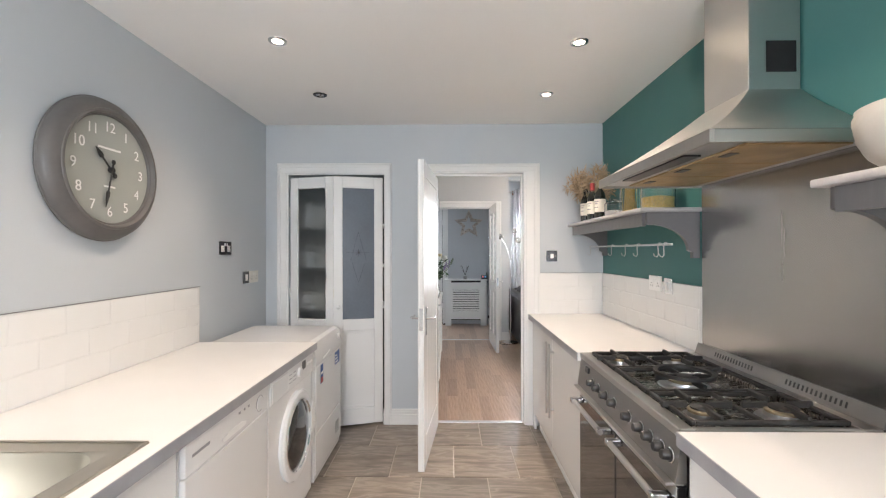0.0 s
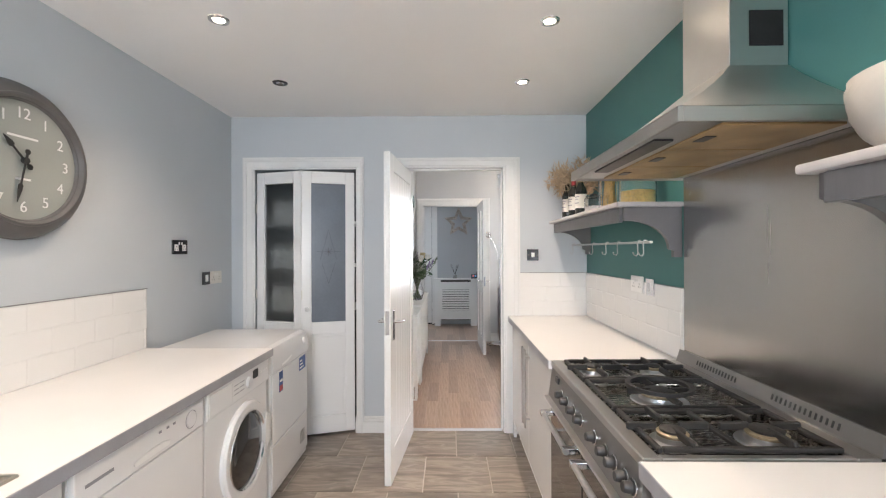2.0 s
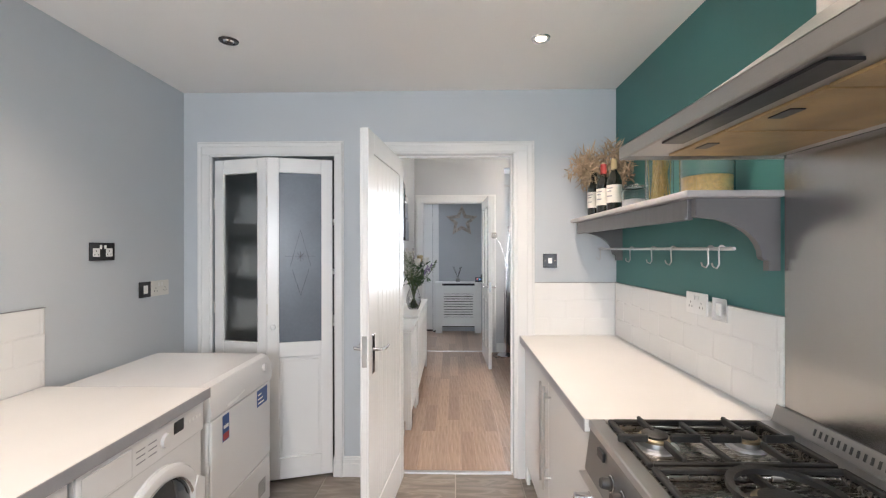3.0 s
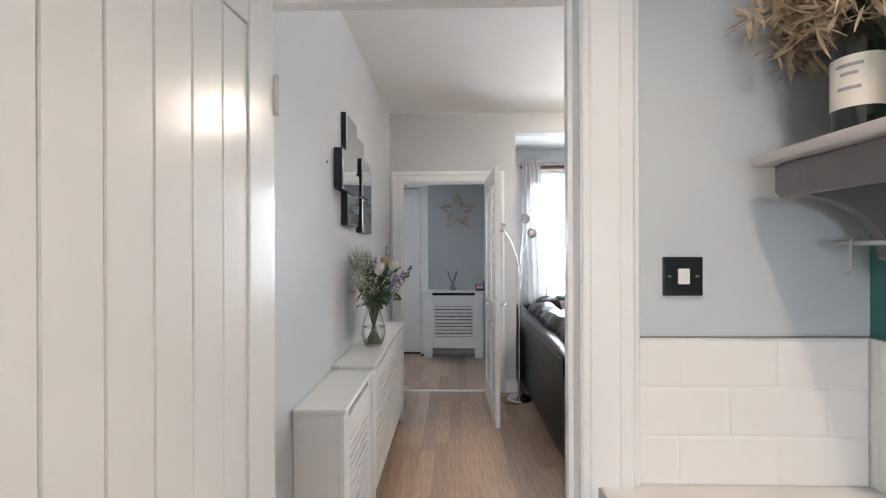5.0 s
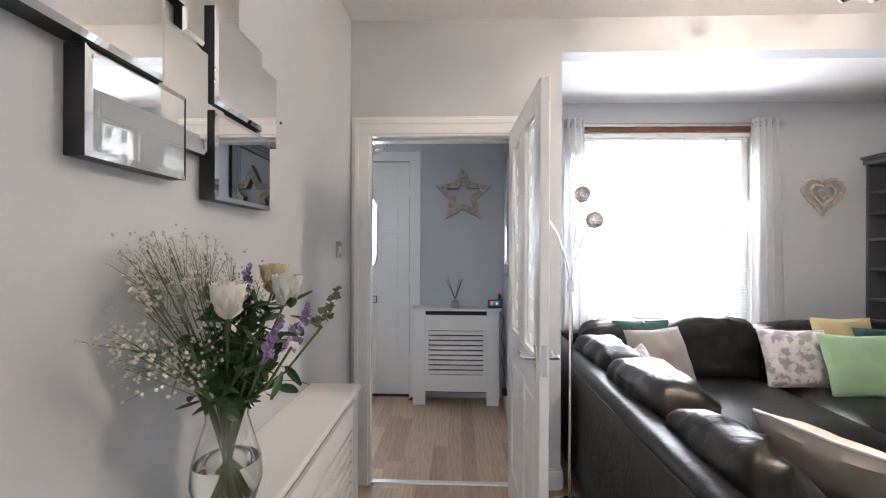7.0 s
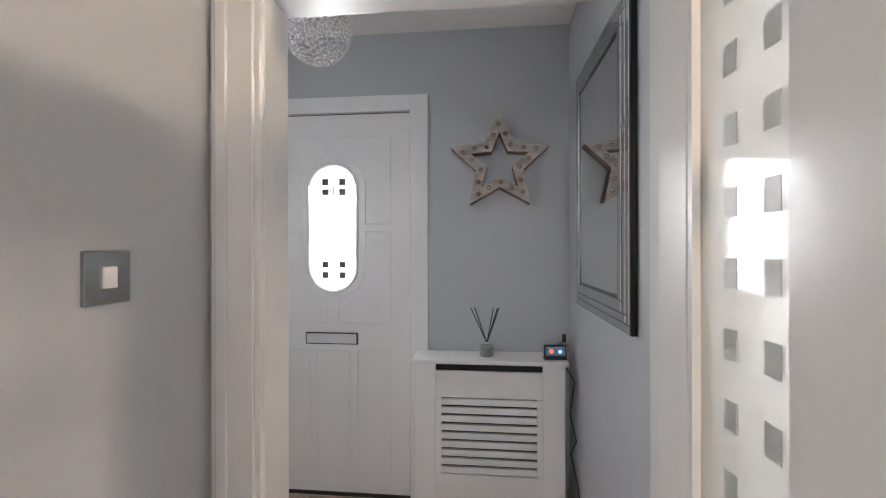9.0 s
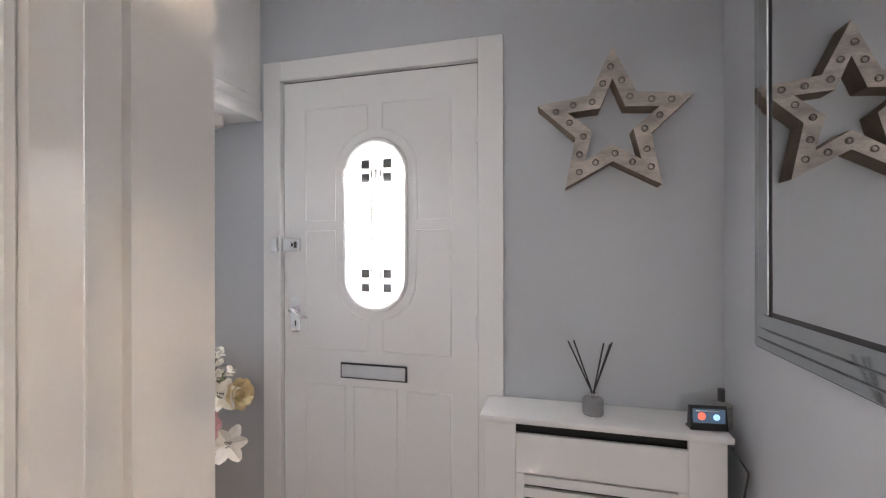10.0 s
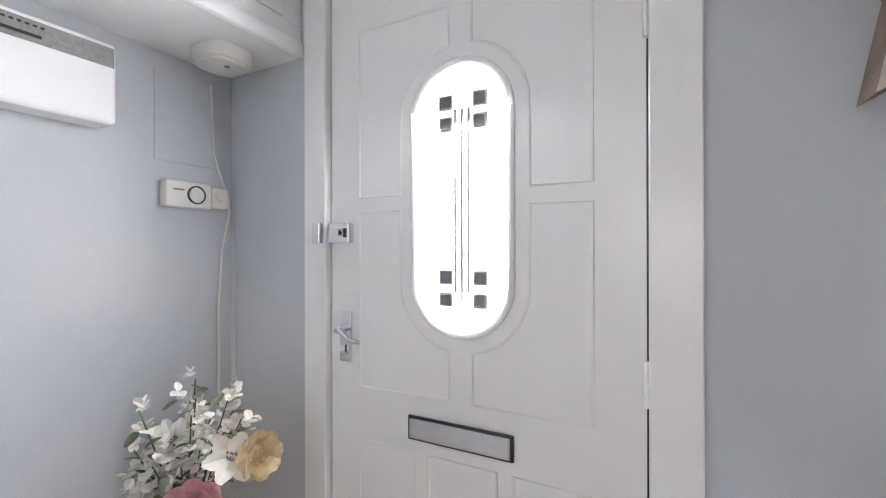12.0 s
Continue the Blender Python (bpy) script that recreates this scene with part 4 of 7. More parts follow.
# dried pampas bunch behind the bottles
dr = thing("dried_bouquet", (1.5, 3.86, ST), "bunch of dried beige pampas and leaves in a dark jug", "dried flowers")
part("jug", lathe(bm_new(), [(0.001, 0.001), (0.038, 0.001), (0.045, 0.03), (0.04, 0.12), (0.025, 0.17), (0.03, 0.2)], (1.5, 3.88, ST), 20), BOTTLE, dr, "dark jug")
random.seed(9)
bm, bs = bm_new(), bm_new()
for i in range(55):
    a = random.random() * 6.28
    el = random.uniform(0.2, 1.2)
    L = random.uniform(0.11, 0.25)
    d = Vector((math.cos(a) * math.cos(el) * 1.0, math.sin(a) * math.cos(el) * 1.0, math.sin(el)))
    p0 = Vector((1.5, 3.86, ST + 0.19))
    p1 = p0 + d * L
    p1.x, p1.y = min(p1.x, 1.60), min(p1.y, 3.965)
    tube(bs, [p0, p0 + d * L * 0.6 + Vector((0, 0, 0.01)), p1], 0.0015, 4)
    for k in range(26):
        q = Euler((random.uniform(-1, 1), random.uniform(-1.2, 1.2), random.uniform(0, 6.28))).to_matrix().to_4x4()
        c = p1 + Vector([random.uniform(-0.026, 0.026) for _ in range(3)])
        c.x, c.y = min(c.x, 1.59), min(c.y, 3.955)
        petal(bm, Matrix.Translation(c) @ q, random.uniform(0.025, 0.07), random.uniform(0.003, 0.012), random.uniform(-0.5, 0.5), 3)
tagged(part("pampas_plume", bm, DRIED, dr), kind="stuff")
tagged(part("dry_stem", bs, STARSIDE, dr), kind="stuff")

# dimpled white bowl on the near shelf
NT = 1.571
bowl = thing("bowl", (1.485, 1.51, NT), "large white ceramic bowl with a dimpled surface", "bowl")
bm = bm_new()
n = 44
prof = [(0.055, 0.0), (0.085, 0.006), (0.12, 0.035), (0.14, 0.075), (0.148, 0.115), (0.150, 0.15)]
prof = [(np.interp(t, np.linspace(0, 1, 6), [p[0] for p in prof]), np.interp(t, np.linspace(0, 1, 6), [p[1] for p in prof])) for t in np.linspace(0, 1, 19)]
ringsv = []
for i, (r, z) in enumerate(prof):
    ringsv.append([bm.verts.new((1.485 + (r + (0.006 if (i + k) % 2 and 2 < i < 17 else 0)) * 0.86 * math.cos(6.2832 * k / n), 1.51 + (r + (0.006 if (i + k) % 2 and 2 < i < 17 else 0)) * math.sin(6.2832 * k / n), NT + z + 0.001)) for k in range(n)])
for r in prof[::-3]:
    ringsv.append([bm.verts.new((1.485 + (r[0] - 0.008) * 0.86 * math.cos(6.2832 * k / n), 1.51 + (r[0] - 0.008) * math.sin(6.2832 * k / n), NT + max(r[1], 0.008))) for k in range(n)])
for a, b in zip(ringsv, ringsv[1:]):
    for k in range(n):
        bm.faces.new((a[k], a[(k + 1) % n], b[(k + 1) % n], b[k]))
bm.faces.new(ringsv[0][::-1])
bm.faces.new(ringsv[-1])
part("bowl_body", bm, CERAMIC, bowl)


# ---- kitchen: left run ----
lw = worktop(XL, -0.388, 1.66, 3.046, 0.853, 1, "white laminate worktop with a grey edge and an inset sink", ends=(3.046,))
box_part("top", (XL, -0.388, -1.3, 1.02, 0.813, 0.853), WORKTOP, lw)
box_part("top", (XL, -0.90, 1.02, 1.66, 0.813, 0.853), WORKTOP, lw)
box_part("top", (-0.50, -0.388, 1.02, 1.66, 0.813, 0.853), WORKTOP, lw)
box_part("front_edge", (-0.388, -0.385, -1.3, 1.66, 0.813, 0.852), EDGE, lw)
base_unit(0.6, 1.82, -0.43, XL, 2, -1, "white gloss sink base cabinet", False, 0.66)
base_unit(-0.7, 0.598, -0.43, XL, 2, -1, "white gloss base cabinet", False)
sk = thing("sink", (-0.7, 1.3, 0.853), "inset stainless steel kitchen sink", "sink")
SX0, SX1, SY0, SY1, SZ = -0.98, -0.442, 0.80, 1.718, 0.853
bm = bm_new()
for q in ((SX0, -0.895, SY0, SY1), (-0.505, SX1, SY0, SY1), (-0.895, -0.505, SY0, 1.025), (-0.895, -0.505, 1.655, SY1)):
    bx(bm, *q, SZ + 0.0005, SZ + 0.004)
part("flange", bm, SINKSTEEL, sk)
bm = bm_new()
for q in ((SX0, SX1, SY0, SY0 + 0.008), (SX0, SX1, SY1 - 0.008, SY1), (SX0, SX0 + 0.008, SY0 + 0.008, SY1 - 0.008), (SX1 - 0.008, SX1, SY0 + 0.008, SY1 - 0.008)):
    bx(bm, *q, SZ + 0.004, SZ + 0.0085, 0.002, 1)
part("raised_lip", bm, SINKSTEEL, sk)


def rounded_rect(x0, x1, y0, y1, r, k=6):
    out = []
    for cx, cy, a0 in ((x1 - r, y1 - r, 0), (x0 + r, y1 - r, 90), (x0 + r, y0 + r, 180), (x1 - r, y0 + r, 270)):
        out += [(cx + r * math.cos(radians(a0 + 90 * i / k)), cy + r * math.sin(radians(a0 + 90 * i / k))) for i in range(k + 1)]
    return out


bm = bm_new()
prev = None
for inset, z, rad in ((-0.004, 0.0043, 0.002), (0.0, 0.0046, 0.09), (0.006, 0.0, 0.088), (0.010, -0.02, 0.086), (0.020, -0.13, 0.08), (0.035, -0.155, 0.07), (0.06, -0.163, 0.05), (0.12, -0.165, 0.03)):
    ring = [bm.verts.new((x, y, SZ + z)) for x, y in rounded_rect(-0.90 + inset, -0.50 - inset, 1.02 + inset, 1.66 - inset, rad)]
    if prev:
        for i in range(len(ring)):
            bm.faces.new((prev[i], prev[(i + 1) % len(ring)], ring[(i + 1) % len(ring)], ring[i]))
    prev = ring
bm.faces.new(prev)
part("basin", bm, SINKSTEEL, sk, "satin steel basin")

# dishwasher
dw = thing("dishwasher", (-0.7, 2.13, 0), "white built-under dishwasher with a recessed grip", "dishwasher")
FX = -0.412
box_part("body", (XL + 0.05, FX - 0.02, 1.828, 2.425, 0.0, 0.808), ENAMEL, dw)
box_part("front_door", (FX - 0.019, FX, 1.83, 2.423, 0.10, 0.688), ENAMEL, dw, 0.004)
pn = box_part("control_panel", (FX - 0.019, FX + 0.001, 1.83, 2.423, 0.692, 0.806), ENAMEL, dw, 0.004)
part("dial", lathe(bm_new(), [(0.031, 0), (0.031, 0.002), (0.029, 0.003), (0.029, 0.0045), (0, 0.0045)], n=28, m=pose(FX + 0.001, 2.34, 0.745, 0, 90, 0)), ENAMEL, pn, "white round dial")
part("dial_ring", lathe(bm_new(), [(0.0325, 0.0005), (0.034, 0.002), (0.0325, 0.003)], n=28, m=pose(FX + 0.001, 2.34, 0.745, 0, 90, 0)), GREYINK, pn)
part("grip", prism(bm_new(), [(0.0, 0.0), (0.10, 0.0), (0.105, 0.012), (0.085, 0.022), (0.02, 0.022), (-0.005, 0.012)], Matrix(((0, 0, 0.004, FX), (1.6, 0, 0, 2.05), (0, 1, 0, 0.708), (0, 0, 0, 1)))), SATIN, pn, "recessed finger grip")
for i, y in enumerate((2.16, 2.20, 2.235)):
    box_part("button", (FX, FX + 0.003, y, y + 0.012, 0.765, 0.773), GREYINK, pn)
box_part("maker_mark", (FX, FX + 0.0015, 1.865, 1.965, 0.742, 0.752), GREYINK, pn)
box_part("toe_kick", (FX - 0.06, FX - 0.02, 1.83, 2.423, 0.0, 0.099), SATIN, dw)


def porthole(parent, x, y, z, r, material_ring):
    m = pose(x, y, z, 0, 90, 0)
    rg = part("door_ring", lathe(bm_new(), [(r, 0), (r, 0.012), (r * 0.96, 0.024), (r * 0.86, 0.028), (r * 0.80, 0.022), (r * 0.78, 0.006)], n=40, m=m), material_ring, parent, "white round door ring")
    part("door_glass", lathe(bm_new(), [(r * 0.79, 0.008), (r * 0.70, 0.016), (r * 0.5, 0.022), (r * 0.25, 0.026), (0, 0.027)], n=36, m=m), OVENGLASS, rg, "dark convex glass")
    part("door_chrome", lathe(bm_new(), [(r * 0.80, 0.020), (r * 0.785, 0.026), (r * 0.765, 0.018)], n=40, m=m), CHROME, rg)
    return rg


# washing machine
wm = thing("washing_machine", (-0.7, 2.74, 0), "white washing machine with a round glass door", "washing machine")
FX = -0.415
box_part("body", (XL + 0.05, FX, 2.438, 3.034, 0.01, 0.808), ENAMEL, wm, 0.008)
cp = box_part("control_panel", (FX, FX + 0.010, 2.441, 3.031, 0.690, 0.806), ENAMEL, wm, 0.004)
box_part("display", (FX + 0.009, FX + 0.012, 2.845, 2.90, 0.745, 0.787), BLACK, cp, label="black display")
part("selector", lathe(bm_new(), [(0.026, 0), (0.025, 0.012), (0.0, 0.013)], n=24, m=pose(FX + 0.010, 2.80, 0.745, 0, 90, 0)), ENAMEL, cp, "white round selector")
box_part("soap_drawer", (FX + 0.009, FX + 0.0125, 2.455, 2.64, 0.70, 0.79), ENAMEL, cp, 0.003)
for i in range(4):
    box_part("button", (FX + 0.009, FX + 0.012, 2.93 + i * 0.022, 2.942 + i * 0.022, 0.752, 0.764), SATIN, cp)
for i in range(6):
    box_part("print_bar", (FX + 0.0095, FX + 0.0105, 2.66 + (i % 2) * 0.055, 2.70 + (i % 2) * 0.055, 0.725 + 0.02 * (i // 2), 0.729 + 0.02 * (i // 2)), GREYINK, cp)
rg = porthole(wm, FX, 2.775, 0.43, 0.225, ENAMEL)
part("door_grip", prism(bm_new(), [(0, -0.09), (0.04, -0.06), (0.045, 0.06), (0, 0.09), (-0.02, 0.05), (-0.02, -0.05)], Matrix(((0, 0, 0.022, FX + 0.01), (1, 0, 0, 2.96), (0, 1, 0, 0.45), (0, 0, 0, 1)))), SATIN, rg)

# tumble dryer
td = thing("tumble_dryer", (-0.7, 3.37, 0), "white freestanding tumble dryer with energy stickers", "tumble dryer")
box_part("body", (XL + 0.04, FX, 3.075, 3.67, 0.01, 0.70), ENAMEL, td, 0.008)
bm = bm_new()
prism(bm, [(XL + 0.04, 0.70), (FX + 0.012, 0.70), (FX + 0.018, 0.735), (FX + 0.006, 0.80), (FX - 0.01, 0.832), (FX - 0.04, 0.842), (XL + 0.05, 0.842), (XL + 0.04, 0.835)], Matrix(((1, 0, 0, 0), (0, 0, 0.595, 3.075), (0, 1, 0, 0), (0, 0, 0, 1))))
top = part("top_fascia", bm, ENAMEL, td, "rounded white fascia")
part("selector", lathe(bm_new(), [(0.022, 0), (0.021, 0.014), (0.0, 0.015)], n=22, m=pose(FX + 0.010, 3.59, 0.785, 0, 80, 0)), ENAMEL, top)
part("grip", prism(bm_new(), [(0, 0), (0.06, 0.006), (0.12, 0.022), (0.12, 0.030), (0.05, 0.018), (0, 0.012)], Matrix(((0, 0, 0.006, FX + 0.013), (1.3, 0, 0, 3.20), (0, 1, 0, 0.715), (0, 0, 0, 1)))), SATIN, top)
box_part("front_door", (FX, FX + 0.012, 3.082, 3.664, 0.30, 0.695), ENAMEL, td, 0.006)
box_part("lower_flap", (FX, FX + 0.010, 3.082, 3.664, 0.05, 0.294), ENAMEL, td, 0.006)
for i in range(6):
    box_part("flap_louvre", (FX + 0.009, FX + 0.012, 3.52, 3.60, 0.12 + i * 0.014, 0.127 + i * 0.014), GREYPANEL, td)
s1 = box_part("sticker", (FX + 0.0115, FX + 0.013, 3.17, 3.225, 0.57, 0.685), BLUEINK, td, label="blue and red sticker")
box_part("sticker_band", (FX + 0.0128, FX + 0.0136, 3.175, 3.220, 0.575, 0.605), REDINK, s1)
box_part("sticker_band", (FX + 0.0128, FX + 0.0136, 3.178, 3.218, 0.625, 0.640), WHITEINK, s1)
s2 = box_part("sticker", (FX + 0.0115, FX + 0.013, 3.50, 3.62, 0.60, 0.685), BLUEINK, td, label="blue energy sticker")
for i in range(3):
    box_part("sticker_band", (FX + 0.0128, FX + 0.0136, 3.51, 3.58 - i * 0.015, 0.612 + i * 0.022, 0.620 + i * 0.022), WHITEINK, s2)

# wall clock, facing +x
CM = Matrix(((0, 0, 1, XL), (1, 0, 0, 2.33), (0, 1, 0, 1.73), (0, 0, 0, 1)))
ckw = thing("wall_clock", None, "large round grey wall clock with white numerals", "clock", m=CM)
part("rim", lathe(bm_new(), [(0.290, 0.001), (0.300, 0.008), (0.302, 0.016), (0.298, 0.020), (0.297, 0.028), (0.290, 0.042), (0.276, 0.056), (0.260, 0.064), (0.252, 0.066), (0.250, 0.070), (0.242, 0.072), (0.236, 0.066), (0.233, 0.058), (0.228, 0.056), (0.224, 0.046)], n=64), CLOCKRIM, ckw, "broad dark grey moulded rim")
face = part("dial", lathe(bm_new(), [(0.235, 0.042), (0.226, 0.044), (0.0, 0.044)], n=48), CLOCKFACE, ckw, "grey-green dial")
for h in range(1, 13):
    a = radians(90 - 30 * h)
    letters("numeral", str(h), 0.060, Matrix.Translation((0.178 * math.cos(a), 0.178 * math.sin(a), 0.046)), WHITEINK, face)
for z, w in ((0.085, 0.12), (-0.075, 0.06)):
    box_part("print_bar", (-w / 2, w / 2, z, z + 0.008, 0.0445, 0.0455), WHITEINK, face)


def pointer(name, deg, length, tail, w, z, deco):
    a = radians(90 - deg)
    m = Matrix.Rotation(a, 4, "Z") @ Matrix.Translation((0, 0, z)) @ Matrix.Diagonal((1, 1, 0.003, 1))
    bm = prism(bm_new(), [(-tail, -w), (length * 0.55, -w * 0.6), (length * 0.6, -w * 2.2), (length * 0.72, -w * 2.0), (length, 0), (length * 0.72, w * 2.0), (length * 0.6, w * 2.2), (length * 0.55, w * 0.6), (-tail, w)], m)
    lathe(bm, [(deco, 0), (deco, 1), (0, 1)], n=16, m=Matrix.Rotation(a, 4, "Z") @ Matrix.Translation((-tail, 0, z)) @ Matrix.Diagonal((1, 1, 0.003, 1)))
    part(name, bm, IRON, ckw, "black pointer")


pointer("hour_pointer", 316, 0.115, 0.03, 0.005, 0.050, 0.011)
pointer("minute_pointer", 192, 0.165, 0.035, 0.004, 0.055, 0.010)
part("pin", lathe(bm_new(), [(0.012, 0.046), (0.012, 0.061), (0, 0.062)], n=16), IRON, ckw)


def wall_plate(name, label, m, w, h, plate, parts, category="socket"):
    """A switch or socket plate in m's x, y; parts: (x, y, w, h, depth, material)."""
    s = thing(name, None, label, category, m=m)
    p = part("face_plate", bx(bm_new(), -w / 2, w / 2, -h / 2, h / 2, 0.0005, 0.008, 0.002), plate, s)
    for nm, x, y, pw, ph, d, mt in parts:
        part(nm, bx(bm_new(), x - pw / 2, x + pw / 2, y - ph / 2, y + ph / 2, 0.0078, 0.008 + d, 0.0008, 1), mt, s)
    return s


def on_left(y, z, x=XL):
    return Matrix(((0, 0, 1, x), (1, 0, 0, y), (0, 1, 0, z), (0, 0, 0, 1)))


def on_right(y, z, x=XR):
    return Matrix(((0, 0, -1, x), (-1, 0, 0, y), (0, 1, 0, z), (0, 0, 0, 1)))


def on_back(x, z, y=YE):
    return Matrix(((1, 0, 0, x), (0, 0, -1, y), (0, 1, 0, z), (0, 0, 0, 1)))


def double_socket(label, m, plate):
    pts = []
    for sx in (-0.038, 0.038):
        pts.append(("rocker", sx * 0.35, 0.022, 0.012, 0.018, 0.003, SOCKETWHITE))
        pts.append(("insert", sx, -0.004, 0.040, 0.040, 0.001, SOCKETWHITE if plate is SOCKETBLACK else plate))
        for hx, hy in ((0, 0.008), (-0.010, -0.008), (0.010, -0.008)):
            pts.append(("pin_slot", sx + hx, hy - 0.006, 0.005, 0.008, 0.0016, BLACK))
    return wall_plate("wall_socket", label, m, 0.147, 0.087, plate, pts)


double_socket("double socket with a black nickel plate on the grey wall", on_left(3.345, 1.408), SOCKETBLACK)
wall_plate("wall_switch", "square black nickel switch with a white rocker", on_left(3.632, 1.197), 0.086, 0.086, SOCKETBLACK, [("rocker", 0, 0, 0.03, 0.045, 0.004, SOCKETWHITE)], "switch")
double_socket("double socket beside the cupboard", on_left(3.752, 1.197), CREAMPLASTIC)
double_socket("white double socket half over the tiles", on_right(3.085, 1.195, XR - 0.009), SOCKETWHITE)
wall_plate("wall_switch", "chrome cooker switch over the tiles", on_right(2.933, 1.190, XR - 0.009), 0.086, 0.086, CHROME, [("rocker", 0, 0, 0.03, 0.045, 0.004, SOCKETWHITE)], "switch")
wall_plate("wall_switch", "square black nickel light switch with a white rocker", on_back(1.207, 1.345), 0.086, 0.086, SOCKETBLACK, [("rocker", 0, 0, 0.024, 0.034, 0.005, SOCKETWHITE), ("screw", -0.03, 0, 0.008, 0.004, 0.001, BRASSY), ("screw", 0.03, 0, 0.008, 0.004, 0.001, BRASSY)], "switch")

# recessed ceiling spots
for sx, sy, on in SPOTS:
    dl = thing("downlight", (sx, sy, ZK), "recessed chrome ceiling spotlight, " + ("lit" if on else "switched off"), "ceiling light", "kitchen downlights")
    # bezel and face take darker metals where the lamp is off
    part("bezel", lathe(bm_new(), [(0.025, -0.003), (0.031, -0.007), (0.042, -0.005), (0.045, -0.0005)], (sx, sy, ZK), 28), CHROME if on else SOCKETBLACK, dl, "ceiling spot bezel, near black on the unlit fitting")
    part("lamp_face", lathe(bm_new(), [(0.025, -0.0025), (0.0, -0.002)], (sx, sy, ZK), 24), BULB if on else PEWTER, dl)
    if not on:
        part("lamp_cup", lathe(bm_new(), [(0.020, -0.012), (0.026, -0.004)], (sx, sy, ZK), 20), CHROME, dl)


# ---- living room ----
def panelled_leaf(ld, w, h, t, glazed):
    """A leaf with two tall upper openings and two lower panels, in local x (width), y (0 to t), z."""
    bm = bm_new()
    st, mid = 0.105, 0.13
    cx0, cx1 = w / 2 - mid / 2, w / 2 + mid / 2
    bx(bm, 0, st, 0, t, 0, h, 0.003, 1)
    bx(bm, w - st, w, 0, t, 0, h, 0.003, 1)
    for z0, z1 in ((0, 0.20), (0.80, 0.95), (h - 0.11, h)):
        bx(bm, st, w - st, 0, t, z0, z1, 0.002, 1)
    for z0, z1 in ((0.20, 0.80), (0.95, h - 0.11)):
        bx(bm, cx0, cx1, 0, t, z0, z1, 0.002, 1)
    part("leaf_frame", bm, GLOSS, ld)
    for x0, x1 in ((st, cx0), (cx1, w - st)):
        bm = bm_new()
        bx(bm, x0, x1, t * 0.35, t * 0.65, 0.20, 0.80)
        for ya, yb in ((t * 0.15, t * 0.35), (t * 0.65, t * 0.85)):
            bx(bm, x0 + 0.03, x1 - 0.03, ya, yb, 0.23, 0.77, 0.006, 1)
        part("lower_panel", bm, GLOSS, ld)
        pane = part("pane", bx(bm_new(), x0, x1, t * 0.42, t * 0.55, 0.95, h - 0.11), MILKY, ld, "frosted glass pane with clear squares")
        pane.visible_shadow = False
        sq = mesh_from("clear_square", bx(bm_new(), -0.0145, 0.0145, t * 0.40, t * 0.57, -0.021, 0.021), MILKYSQUARE)
        for i in range(10):
            for dx in (0.088, 0.172):
                o = part("clear_square", sq, MILKYSQUARE, pane)
                o.location = (x0 + dx, 0, 0.998 + 0.098 * i)
        bm = bm_new()
        for ya, yb in ((0.002, t * 0.40), (t * 0.60, t - 0.002)):
            bx(bm, x0, x0 + 0.012, ya, yb, 0.95, h - 0.11)
            bx(bm, x1 - 0.012, x1, ya, yb, 0.95, h - 0.11)
            bx(bm, x0 + 0.012, x1 - 0.012, ya, yb, 0.95, 0.962)
            bx(bm, x0 + 0.012, x1 - 0.012, ya, yb, h - 0.122, h - 0.11)
        part("glazing_bead", bm, GLOSS, ld)


ang = -88.3
ld = thing("living_door", None, "open white gloss door with frosted glass panes", "door", m=pose(0.997, 7.165, 0.008, 0, 0, ang))
panelled_leaf(ld, 0.80, 2.04, 0.038, True)
lever(ld, 0.75, 0.038, 0.94, 1, -1, plate=(0.019, 0.07))
lever(ld, 0.75, 0.0, 0.94, -1, -1, plate=(0.019, 0.07))
box_part("latch_plate", (0.80, 0.802, 0.008, 0.03, 0.90, 1.02), CHROME, ld)


